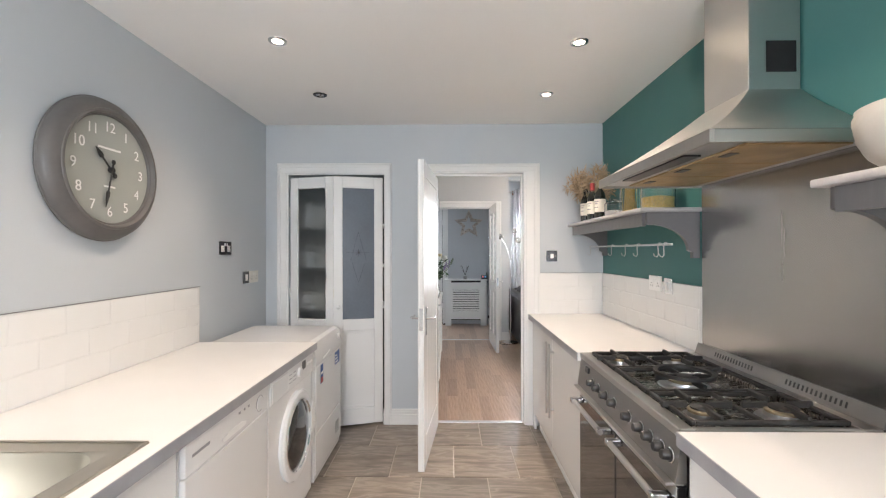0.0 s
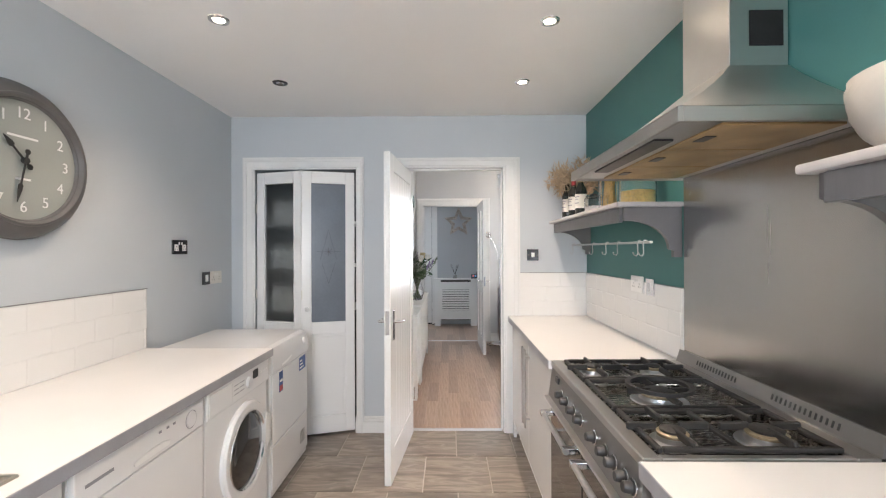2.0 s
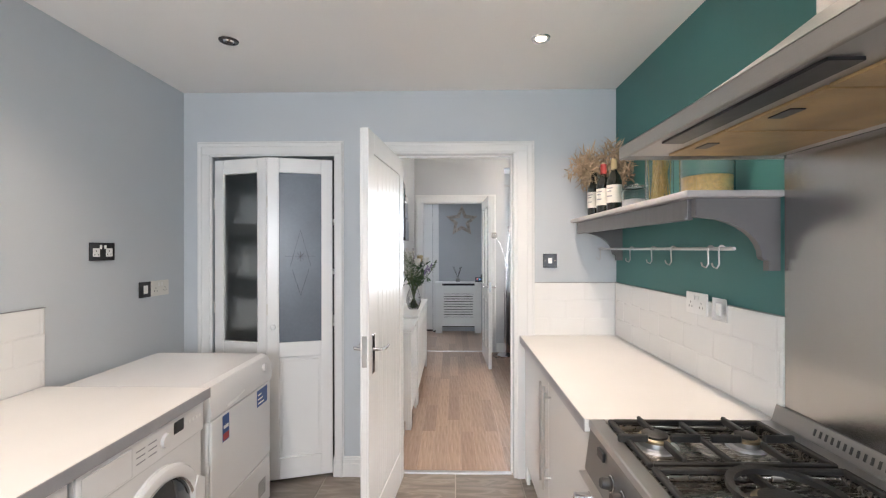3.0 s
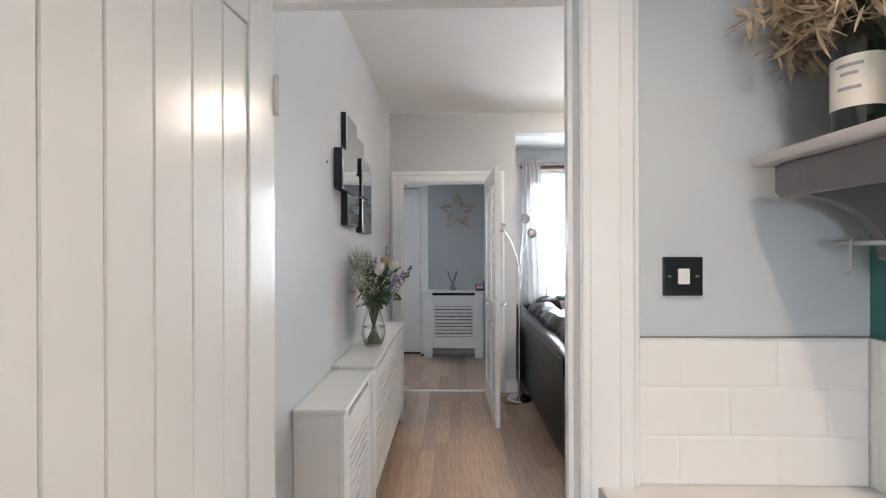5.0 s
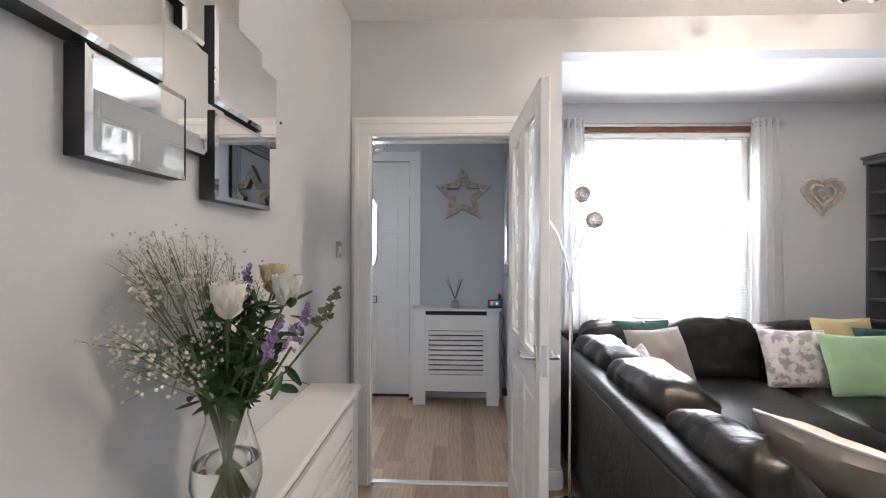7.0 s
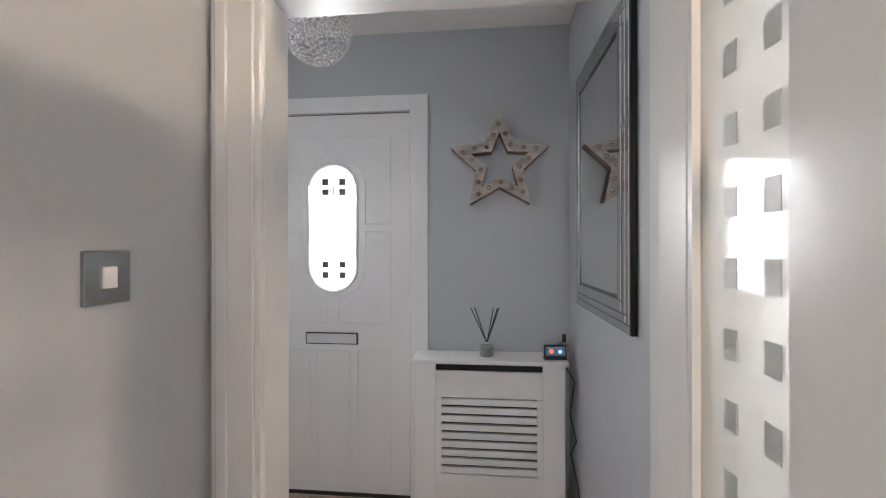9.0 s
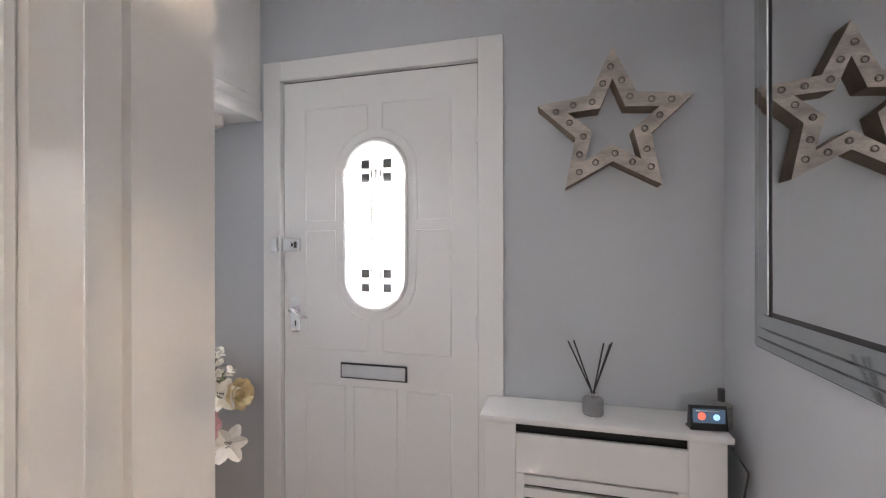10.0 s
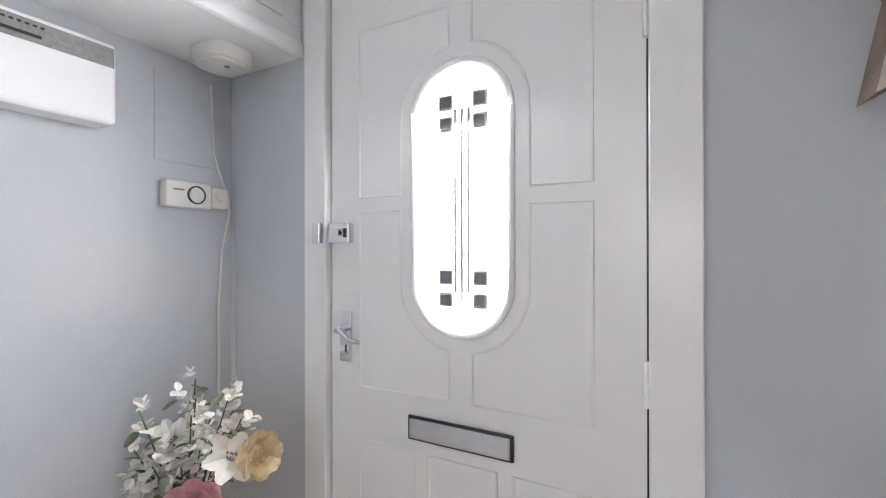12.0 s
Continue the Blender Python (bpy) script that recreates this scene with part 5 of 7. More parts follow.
def louvre_cover(name, label, x0, x1, y0, y1, h, facing, groups, slots=9, leg=0.10, top_over=0.02, panel=(0.22, 0.58)):
    """A radiator cover with horizontal slots. facing x: front at x1, long in y; facing y: front at y0, long in x."""
    rc = thing(name, ((x0 + x1) / 2, (y0 + y1) / 2, 0), label, "radiator cover")
    if facing == "x":
        a0, a1 = y0, y1

        def blk(nm, a, b, z0, z1, d0, d1, mt=SATIN, par=rc, r=0.002):
            return box_part(nm, (x1 - d1, x1 - d0, a, b, z0, z1), mt, par, r, seg=1)
        tb = (x0, x1 + top_over, y0 - 0.004, y1 + 0.004)
    else:
        a0, a1 = x0, x1

        def blk(nm, a, b, z0, z1, d0, d1, mt=SATIN, par=rc, r=0.002):
            return box_part(nm, (a, b, y0 + d0, y0 + d1, z0, z1), mt, par, r, seg=1)
        tb = (x0 - top_over, x1 + top_over, y0 - top_over, y1)
    box_part("top_board", (*tb, h - 0.022, h), SATIN, rc, 0.005)
    depth = (x1 - x0) if facing == "x" else (y1 - y0)
    for a in (a0, a1 - leg):
        blk("front_leg", a, a + leg, 0, h - 0.0225, 0, 0.018)
    for a in (a0, a1 - 0.016):
        blk("side_panel", a, a + 0.016, 0, h - 0.0225, 0.0185, depth - 0.001)
    b0, b1 = a0 + leg, a1 - leg
    z0, z1 = panel
    blk("bottom_rail", b0, b1, 0.12, z0, 0.001, 0.018)
    blk("top_rail", b0, b1, z1, h - 0.06, 0.001, 0.018)
    w = (b1 - b0) / groups
    pitch = (z1 - z0) / slots
    gap = 0.0088 if facing == "x" else 0.0062
    for g in range(groups):
        ga, gb = b0 + g * w, b0 + (g + 1) * w
        blk("stile", ga, ga + 0.03, z0, z1, 0.001, 0.018)
        blk("stile", gb - 0.03, gb, z0, z1, 0.001, 0.018)
        for i in range(slots):
            blk("slat", ga + 0.03, gb - 0.03, z0 + i * pitch + gap, z0 + (i + 1) * pitch - gap, 0.001, 0.016, r=0)
    # near-black sheet stands in for the shade inside the cover
    blk("slot_shade", a0 + 0.018, a1 - 0.018, 0.10, h - 0.03, 0.05, 0.07, NEARBLACK, r=0)
    return rc


louvre_cover("radiator_cover", "low white radiator cover with slotted front", LX + 0.001, 0.277, 4.668, 5.205, 0.788, "x", 1, 12, 0.07, 0.008, (0.16, 0.63))
louvre_cover("radiator_cover", "long white radiator cover with slotted front, holding a vase", LX + 0.001, 0.285, 5.21, 6.56, 0.812, "x", 2, 12, 0.08, 0.010, (0.16, 0.66))

# vase of flowers
VX, VY, VZ = 0.207, 5.65, 0.812
vs = thing("vase", (VX, VY, VZ), "clear glass vase with roses, gypsophila and lilac stocks", "vase of flowers")
prof = [(0.001, 0.004), (0.045, 0.002), (0.058, 0.02), (0.074, 0.075), (0.070, 0.12), (0.052, 0.18), (0.043, 0.215), (0.050, 0.255), (0.057, 0.275)]
inner = [(max(r - 0.003, 0.001), z + (0.008 if z < 0.03 else 0)) for r, z in prof[::-1]]
part("vase_glass", lathe(bm_new(), prof + inner, (VX, VY, VZ), 32), GLASS, vs, "clear curved glass vase")
part("water", lathe(bm_new(), [(0.001, 0.0125), (0.05, 0.022), (0.0700, 0.075), (0.0668, 0.118), (0.001, 0.118)], (VX, VY, VZ), 32), WATER, vs)
random.seed(21)
heads = [("rose", 0.05, -0.09, 0.46, PETALWHITE), ("rose", 0.12, 0.03, 0.47, PETALWHITE), ("rose", 0.06, 0.10, 0.49, PETALCREAM), ("stock", 0.15, -0.02, 0.37, PETALLILAC), ("stock", 0.11, -0.07, 0.35, PETALLILAC), ("stock", -0.01, 0.10, 0.45, PETALLILAC), ("stock", 0.19, 0.06, 0.40, PALELEAF)]
st = bm_new()
for i in range(26):
    a = random.random() * 6.28
    r0, r1 = random.uniform(0.01, 0.05), random.uniform(0.005, 0.038)
    p = [(VX + r0 * math.cos(a), VY + r0 * math.sin(a), VZ + 0.014), (VX - r1 * 0.4 * math.cos(a), VY - r1 * 0.4 * math.sin(a), VZ + 0.15), (VX - r1 * math.cos(a), VY - r1 * math.sin(a), VZ + 0.225), (max(LX + 0.02, VX - 3 * r1 * math.cos(a)), VY - 3 * r1 * math.sin(a), VZ + random.uniform(0.33, 0.42))]
    tube(st, p, 0.0028, 6)
tagged(part("cut_stem", st, STEMGREEN, vs, "green cut stems"), kind="stuff")
for kind, dx, dy, dz, mt in heads:
    c = Vector((VX + dx, VY + dy, VZ + dz))
    bm = bm_new()
    if kind == "rose":
        for ring_i, (cnt, ln, tilt) in enumerate(((5, 0.034, 82), (6, 0.050, 72), (7, 0.070, 62), (8, 0.074, 44))):
            for k in range(cnt):
                az = 360 * k / cnt + ring_i * 25
                petal(bm, Matrix.Translation(c - Vector((0, 0, 0.02))) @ pose(0, 0, 0, 0, -tilt, az), ln, 0.052, 0.35)
    else:
        for k in range(26):
            t = k / 26
            q = c + Vector((0.04 * t * (1 if dx > 0.1 else 0.2), 0, 0.09 * t)) + Vector([random.uniform(-0.016, 0.016) * (1.1 - t) for _ in range(3)])
            for j in range(3):
                petal(bm, Matrix.Translation(q) @ pose(0, 0, 0, random.uniform(-60, 60), random.uniform(-80, 20), random.uniform(0, 360)), 0.016 * (1.15 - t * 0.6), 0.012, 0.3, 2)
    part(kind + "_flower" if kind == "rose" else "stock_flower", bm, mt, vs)
    part("flower_stem", tube(bm_new(), [(VX, VY, VZ + 0.22), (VX + dx * 0.6, VY + dy * 0.6, VZ + dz * 0.75), c], 0.003, 6), STEMGREEN, vs)
bm, bs = bm_new(), bm_new()
for i in range(46):
    tip = Vector((VX + random.uniform(-0.13, 0.04), VY + random.uniform(-0.27, 0.12), VZ + random.uniform(0.34, 0.58)))
    tip.x = max(tip.x, LX + 0.02)
    tube(bs, [(VX, VY, VZ + 0.23), Vector((VX, VY, VZ + 0.23)).lerp(tip, 0.6), tip], 0.0012, 4)
    for k in range(22):
        q = tip + Vector([random.gauss(0, 0.022) for _ in range(3)])
        q.x = max(q.x, LX + 0.012)
        bmesh.ops.create_icosphere(bm, subdivisions=1, radius=random.uniform(0.0022, 0.0042), matrix=Matrix.Translation(q))
        if k % 3 == 0:
            tube(bs, [tip.lerp(Vector((VX, VY, VZ + 0.3)), 0.25), q], 0.0006, 3)
tagged(part("gypsophila", bm, GYPSO, vs, "sprays of tiny white gypsophila"), kind="stuff")
tagged(part("gypsophila_stem", bs, PALELEAF, vs), kind="stuff")
bm = bm_new()
for i in range(250):
    a = random.random() * 6.28
    rr = random.uniform(0.0, 0.12)
    q = Vector((max(LX + 0.03, VX + 0.03 + rr * math.cos(a)), VY + rr * math.sin(a), VZ + random.uniform(0.25, 0.46)))
    petal(bm, Matrix.Translation(q) @ pose(0, 0, 0, random.uniform(-40, 40), random.uniform(-60, 40), random.uniform(0, 360)), random.uniform(0.03, 0.07), random.uniform(0.012, 0.026), random.uniform(-0.4, 0.2))
part("foliage", bm, LEAFGREEN, vs, "dark green leaves")

# staggered mirror art on the left wall
TILES = [(5.399, 5.66, 1.93, 2.172, 0.035), (5.66, 5.91, 1.875, 2.114, 0.022), (5.252, 5.569, 1.725, 1.94, 0.06), (5.572, 5.828, 1.616, 1.872, 0.03), (5.757, 6.013, 1.747, 1.988, 0.05), (6.013, 6.154, 1.727, 1.959, 0.024), (5.393, 5.649, 1.541, 1.723, 0.048), (5.757, 6.067, 1.512, 1.732, 0.052)]
ma = thing("mirror_art", (LX, 5.72, 1.49), "wall mirror of staggered square mirror tiles with black sides", "mirror")
for y0, y1, z0, z1, d in [(*q[:4], 0.012 + q[4] * 0.62) for q in TILES]:
    blk = box_part("tile_block", (LX + 0.001, LX + d - 0.004, y0, y1, z0, z1), BLACK, ma, 0.001, "black tile side", 1)
    bm = bm_new()
    e = 0.012
    v = [[bm.verts.new((LX + d - 0.004, y, z)) for y, z in ((y0, z0), (y1, z0), (y1, z1), (y0, z1))], [bm.verts.new((LX + d, y, z)) for y, z in ((y0 + e, z0 + e), (y1 - e, z0 + e), (y1 - e, z1 - e), (y0 + e, z1 - e))]]
    for k in range(4):
        bm.faces.new((v[0][k], v[0][(k + 1) % 4], v[1][(k + 1) % 4], v[1][k]))
    bm.faces.new(v[1])
    part("mirror_face", mesh_from("mirror_face", bm, MIRROR, 0.1), MIRROR, blk, "bevelled mirror face")
wall_plate("wall_switch", "chrome light switch with a white rocker beside the hall door", on_left(6.978, 1.387, LX), 0.086, 0.086, STEELV, [("rocker", 0, 0, 0.024, 0.034, 0.005, SOCKETWHITE)], "switch")

# chandelier
CC = Vector((2.32, 6.25, 2.62))
cd = thing("chandelier", (CC.x, CC.y, ZL), "ceiling light of radiating wires tipped with silver glass beads", "ceiling light")
part("ceiling_rose", lathe(bm_new(), [(0.001, -0.03), (0.06, -0.028), (0.07, -0.001)], (CC.x, CC.y, ZL), 28), CHROME, cd)
part("hub", lathe(bm_new(), [(0.001, -0.03), (0.05, -0.02), (0.055, 0.03), (0.03, 0.085)], CC, 24), CHROME, cd)
random.seed(4)
bead_me = None
for i in range(110):
    ph = i * 2.39996
    el = -1.35 + 1.45 * (i + 0.5) / 110
    R = 1.0 if i % 3 else 0.86
    tip = CC + Vector((0.405 * R * math.cos(el) * math.cos(ph), 0.405 * R * math.cos(el) * math.sin(ph), 0.275 * R * math.sin(el)))
    if tip.z > ZL - 0.04:
        continue
    arm = part("arm", tube(bm_new(), [CC, CC.lerp(tip, 0.5) + Vector((0, 0, 0.012)), tip], 0.0018, 5), CHROME, cd)
    if bead_me is None:
        bead_me = mesh_from("bead", ball(bm_new(), (0, 0, 0), 0.0215, 14, 9), BEADWHITE)
    bd = part("bead", bead_me, BEADWHITE, cd)
    bd.location = tip
for i in range(6):
    a = i * 1.047
    q = CC + Vector((0.085 * math.cos(a), 0.085 * math.sin(a), -0.02))
    part("bulb", ball(bm_new(), q, 0.014, 10, 8), CHANDBULB, cd, "lit capsule bulb")

# floor lamp with three wire-ball heads
FLX, FLY = 1.31, 7.03
fl = thing("floor_lamp", (FLX, FLY, 0), "slim chrome floor lamp with three wire-ball heads", "floor lamp")
part("foot", lathe(bm_new(), [(0.001, 0.0), (0.115, 0.0), (0.118, 0.012), (0.11, 0.022), (0.03, 0.026), (0.001, 0.026)], (FLX, FLY, 0.001), 32), CHROME, fl, "round chrome base")
part("pole", tube(bm_new(), [(FLX, FLY, 0.025), (FLX, FLY, 1.22)], 0.0095, 12), CHROME, fl)
part("collar", tube(bm_new(), [(FLX, FLY, 1.17), (FLX, FLY, 1.23)], 0.02, 14), CHROME, fl)
random.seed(8)
for hx, hy, hz in ((-0.165, -0.03, 1.60), (0.06, 0.0, 1.685), (0.105, -0.06, 1.545)):
    tip = Vector((FLX + hx, FLY + hy, hz))
    part("arm", tube(bm_new(), [(FLX, FLY, 1.20), (FLX + hx * 0.15, FLY + hy * 0.15, 1.33), (FLX + hx * 0.5, FLY + hy * 0.5, 1.20 + (hz - 1.20) * 0.72), tip], 0.0045, 8), CHROME, fl)
    bm = bm_new()
    for k in range(40):
        nrm = Vector([random.gauss(0, 1) for _ in range(3)]).normalized()
        a, b = ring_basis(nrm)
        r = random.uniform(0.036, 0.044)
        tube(bm, [tip + (a * math.cos(t) + b * math.sin(t)) * r for t in [6.2832 * q / 14 for q in range(15)]], 0.0018, 4)
    hd = part("wire_ball", bm, WIRE, fl, "silver wire ball")
    part("bulb", ball(bm_new(), tip, 0.017, 10, 8), CRYSTAL, hd)
cb = thing("cable", (1.2, 6.96, 0), "thin black lamp cable looped on the floor", "cable")
part("lead", tube(bm_new(), [(1.30, 7.1, 0.004), (1.21, 7.12, 0.004), (1.13, 7.03, 0.004), (1.16, 6.93, 0.004), (1.26, 6.90, 0.004), (1.33, 6.95, 0.004)], 0.003, 6), BLACK, cb)

# window, blind, curtains
ROOM = Matrix.Translation((0, 0.12, 0.05))
win = thing("window_1", (2.445, 8.53, 0.68), "white framed window, blown out by daylight", "window", kind="structure")
bm = bm_new()
X0, X1, Z0, Z1 = 1.66, 3.28, 0.68, 2.38
for a in (X0, X1 - 0.06):
    bx(bm, a, a + 0.06, 8.52, 8.58, Z0, Z1, 0.004, 1)
for z in (Z0, Z1 - 0.06):
    bx(bm, X0 + 0.06, X1 - 0.06, 8.52, 8.58, z, z + 0.06, 0.004, 1)
part("window_frame", bm, GLOSS, win)
p = box_part("pane", (X0 + 0.06, X1 - 0.06, 8.548, 8.552, Z0 + 0.06, Z1 - 0.06), GLASS, win)
p.visible_shadow = False
box_part("window_sill", (X0 - 0.06, X1 + 0.06, 8.40, 8.52, Z0 - 0.03, Z0 - 0.001), GLOSS, win, 0.006, "white window sill")
box_part("head_board", (X0 - 0.10, X1 + 0.10, 8.448, 8.468, 2.382, 2.455), BROWNWOOD, win, 0.003, "brown wooden head board")
bl = thing("venetian_blind", (2.445, 8.49, 0.7), "white venetian blind with open slats", "blind")
box_part("head_rail", (X0 + 0.01, X1 - 0.01, 8.475, 8.515, 2.335, 2.375), SATIN, bl, 0.003)
slat_me = mesh_from("slat", bx(bm_new(), X0 + 0.02, X1 - 0.02, -0.011, 0.011, -0.0006, 0.0006), SATIN)
for i in range(64):
    o = part("slat", slat_me, SATIN, bl)
    o.location, o.rotation_euler = (0, 8.495, 0.72 + i * 0.0255), (0.12, 0, 0)
for xx in (1.9, 2.27, 2.7, 3.06):
    part("ladder_tape", bx(bm_new(), xx, xx + 0.012, 8.480, 8.4815, 0.70, 2.34), SATIN, bl)
box_part("bottom_rail", (X0 + 0.02, X1 - 0.02, 8.482, 8.508, 0.69, 0.71), SATIN, bl, 0.003)
pl = thing("curtain_pole", (2.45, 8.41, 2.42), "brushed steel curtain pole with cage finials", "curtain pole")
part("pole", tube(bm_new(), [(1.50, 8.405, 2.425), (3.42, 8.405, 2.425)], 0.013, 14), STEEL, pl)
for xe, sg in ((1.50, -1), (3.42, 1)):
    bm = bm_new()
    for k in range(6):
        a = k * 1.047
        tube(bm, [(xe, 8.405, 2.425), (xe + sg * 0.05, 8.405 + 0.035 * math.cos(a), 2.425 + 0.035 * math.sin(a)), (xe + sg * 0.115, 8.405, 2.425)], 0.003, 5)
    part("finial", bm, STEEL, pl, "open cage finial")
for xe in (1.56, 3.40):
    part("pole_bracket", tube(bm_new(), [(xe, 8.47, 2.425), (xe, 8.405, 2.425)], 0.008, 8), STEEL, pl)


def curtain(x0, x1, xb0, xb1, label):
    c = thing("curtain", ((x0 + x1) / 2, 8.40, 0.06), label, "curtain", "bay curtains")
    bm = bm_new()
    nx, nz = 56, 14
    grid = []
    for j in range(nz + 1):
        t = j / nz
        z = 2.475 - 2.41 * t
        a, b = x0 + (xb0 - x0) * t, x1 + (xb1 - x1) * t
        grid.append([bm.verts.new((a + (b - a) * i / nx, 8.385 + (0.030 + 0.008 * t) * math.sin(i / nx * 6.2832 * 4.5 + 0.5 * t), z)) for i in range(nx + 1)])
    for r0, r1 in zip(grid, grid[1:]):
        for i in range(nx):
            bm.faces.new((r0[i], r0[i + 1], r1[i + 1], r1[i]))
    ob = part("cloth", bm, CURTAIN, c)
    sol = ob.modifiers.new("thickness", "SOLIDIFY")
    sol.thickness = 0.003
    for i in range(5):
        xx = x0 + (x1 - x0) * (i + 0.5) / 5
        part("eyelet", lathe(bm_new(), [(0.018, -0.002), (0.026, 0), (0.018, 0.002)], n=16, m=pose(xx, 8.385, 2.425, 0, 90, 0)), STEEL, c)
    return c


curtain(1.575, 1.80, 1.56, 1.92, "white eyelet curtain drawn to the side of the window")
curtain(3.225, 3.45, 3.235, 3.53, "white eyelet curtain drawn to the side of the window")

# wicker heart
ROOM = Matrix.Translation((0.265, 0.12, 0))
ht = thing("wicker_heart", (3.60, 8.44, 1.72), "whitewashed wicker double heart hung on the wall", "wall ornament")
for sc, rr, yo in ((0.185, 0.016, 8.440), (0.112, 0.013, 8.432), (0.048, 0.011, 8.430)):
    random.seed(int(sc * 1000))
    bm = bm_new()
    for s in range(4):
        pts = []
        for k in range(41):
            t = 6.2832 * k / 40
            hx, hz = 16 * math.sin(t) ** 3, 13 * math.cos(t) - 5 * math.cos(2 * t) - 2 * math.cos(3 * t) - math.cos(4 * t)
            w = 6 * t + s * 1.57
            pts.append((3.60 + hx / 17 * sc + rr * 0.6 * math.cos(w), yo + rr * 0.4 * math.sin(w), 1.88 + hz / 17 * sc + rr * 0.6 * math.sin(w)))
        tube(bm, pts, rr * 0.55, 5)
    part("woven_ring", bm, TWIG, ht)
part("hanging_loop", tube(bm_new(), [(3.60, 8.45, 1.96), (3.60, 8.452, 2.05)], 0.006, 6), TWIG, ht)
al = thing("alarm_sensor", (4.40, 8.42, 2.38), "small white alarm sensor in the corner", "sensor")
box_part("housing", (4.30, 4.37, 8.40, 8.469, 2.45, 2.55), CREAMPLASTIC, al, 0.010)

# bookcase on the right wall
bc = thing("bookcase", (4.2, 7.7, 0), "tall charcoal painted open bookcase with ornaments", "bookcase")
BX0, BX1, BY0, BY1 = 3.98, 4.445, 7.0, 8.465
for y in (BY0, BY1 - 0.025):
    box_part("side_panel", (BX0, BX1, y, y + 0.025, 0, 2.13), CHARCOAL, bc, 0.003)
box_part("back_panel", (BX1 - 0.012, BX1, BY0 + 0.025, BY1 - 0.025, 0.0, 2.13), CHARCOAL, bc)
bm = bm_new()
bx(bm, BX0 - 0.03, BX1, BY0 - 0.03, BY1 + 0.003, 2.131, 2.175, 0.008)
bx(bm, BX0 - 0.05, BX1, BY0 - 0.05, BY1 + 0.003, 2.175, 2.20, 0.006)
part("cornice", bm, CHARCOAL, bc)
SHZ = [0.45, 0.80, 0.985, 1.245, 1.50, 1.72, 1.905]
for z in SHZ:
    box_part("shelf", (BX0 + 0.004, BX1 - 0.013, BY0 + 0.026, BY1 - 0.026, z - 0.022, z), CHARCOAL, bc, 0.003)


def pot_plant(y, z, r, h, leaf, label, n, spread):
    x = 4.12
    pp = thing("potted_plant", (x, y, z), label, "plant")
    part("pot", lathe(bm_new(), [(0.001, 0), (r * 0.85, 0), (r, 0.01), (r, h), (r * 0.92, h), (r * 0.9, h * 0.8), (0.001, h * 0.8)], (x, y, z), 24), CERAMIC, pp, "white ceramic pot")
    bm = bm_new()
    random.seed(n)
    for i in range(n):
        az, el = random.uniform(0, 360), random.uniform(10, 85)
        petal(bm, pose(x + random.uniform(-r, r) * 0.6, y + random.uniform(-r, r) * 0.6, z + h * 0.9, 0, -el, az) @ Matrix.Translation((0, 0, 0)), random.uniform(0.6, 1.1) * spread, spread * 0.22, -0.3)
    part("leaves", bm, leaf, pp)


pot_plant(8.14, 1.905, 0.045, 0.085, PETALWHITE, "white flowers in a small white pot", 60, 0.07)
pot_plant(8.22, 1.50, 0.062, 0.10, LEAFGREEN, "green herb in a white pot", 90, 0.11)


def silver_balls(y, z, label, rs):
    so = thing("silver_ornament", (4.12, y, z), label, "ornament", "silver ornaments on the bookcase")
    x = y
    for i, r in enumerate(rs):
        part("ball", ball(bm_new(), (4.12 + (i % 2) * 0.03, x, z + r), r, 18, 12), SILVERDECO, so)
        x -= r * 1.9


silver_balls(8.16, 1.245, "cluster of silver balls on the shelf", (0.05, 0.04, 0.055, 0.045))
silver_balls(8.30, 1.905, "wicker ball beside the flowers", (0.045,))
el = thing("silver_elephant", (4.12, 8.24, 0.985), "polished silver abstract animal figure", "ornament")
bm = bm_new()
ball(bm, (4.12, 8.24, 1.055), 0.06, 18, 12, 0.8)
ball(bm, (4.10, 8.31, 1.09), 0.045, 16, 10)
tube(bm, [(4.10, 8.33, 1.09), (4.09, 8.37, 1.05), (4.09, 8.375, 1.0)], [0.02, 0.014, 0.010], 10)
for dx, dy in ((-0.02, 0.03), (0.02, 0.03), (-0.02, -0.03), (0.02, -0.03)):
    tube(bm, [(4.12 + dx, 8.24 + dy, 1.04), (4.12 + dx, 8.24 + dy, 0.986)], 0.016, 10)
part("figure", bm, SILVERDECO, el)
th = thing("candle_holder", (4.12, 8.20, 1.72), "small silver candle holders", "candle holder")
part("cup", lathe(bm_new(), [(0.001, 0), (0.03, 0), (0.034, 0.02), (0.024, 0.06), (0.028, 0.075)], (4.12, 8.20, 1.7205), 20), SILVERDECO, th)
part("cup", lathe(bm_new(), [(0.001, 0), (0.018, 0), (0.02, 0.02), (0.015, 0.03)], (4.12, 8.28, 1.7205), 18), CERAMIC, th)


# corner sofa
ROOM = Matrix.Translation((0.04, 0.12, 0))


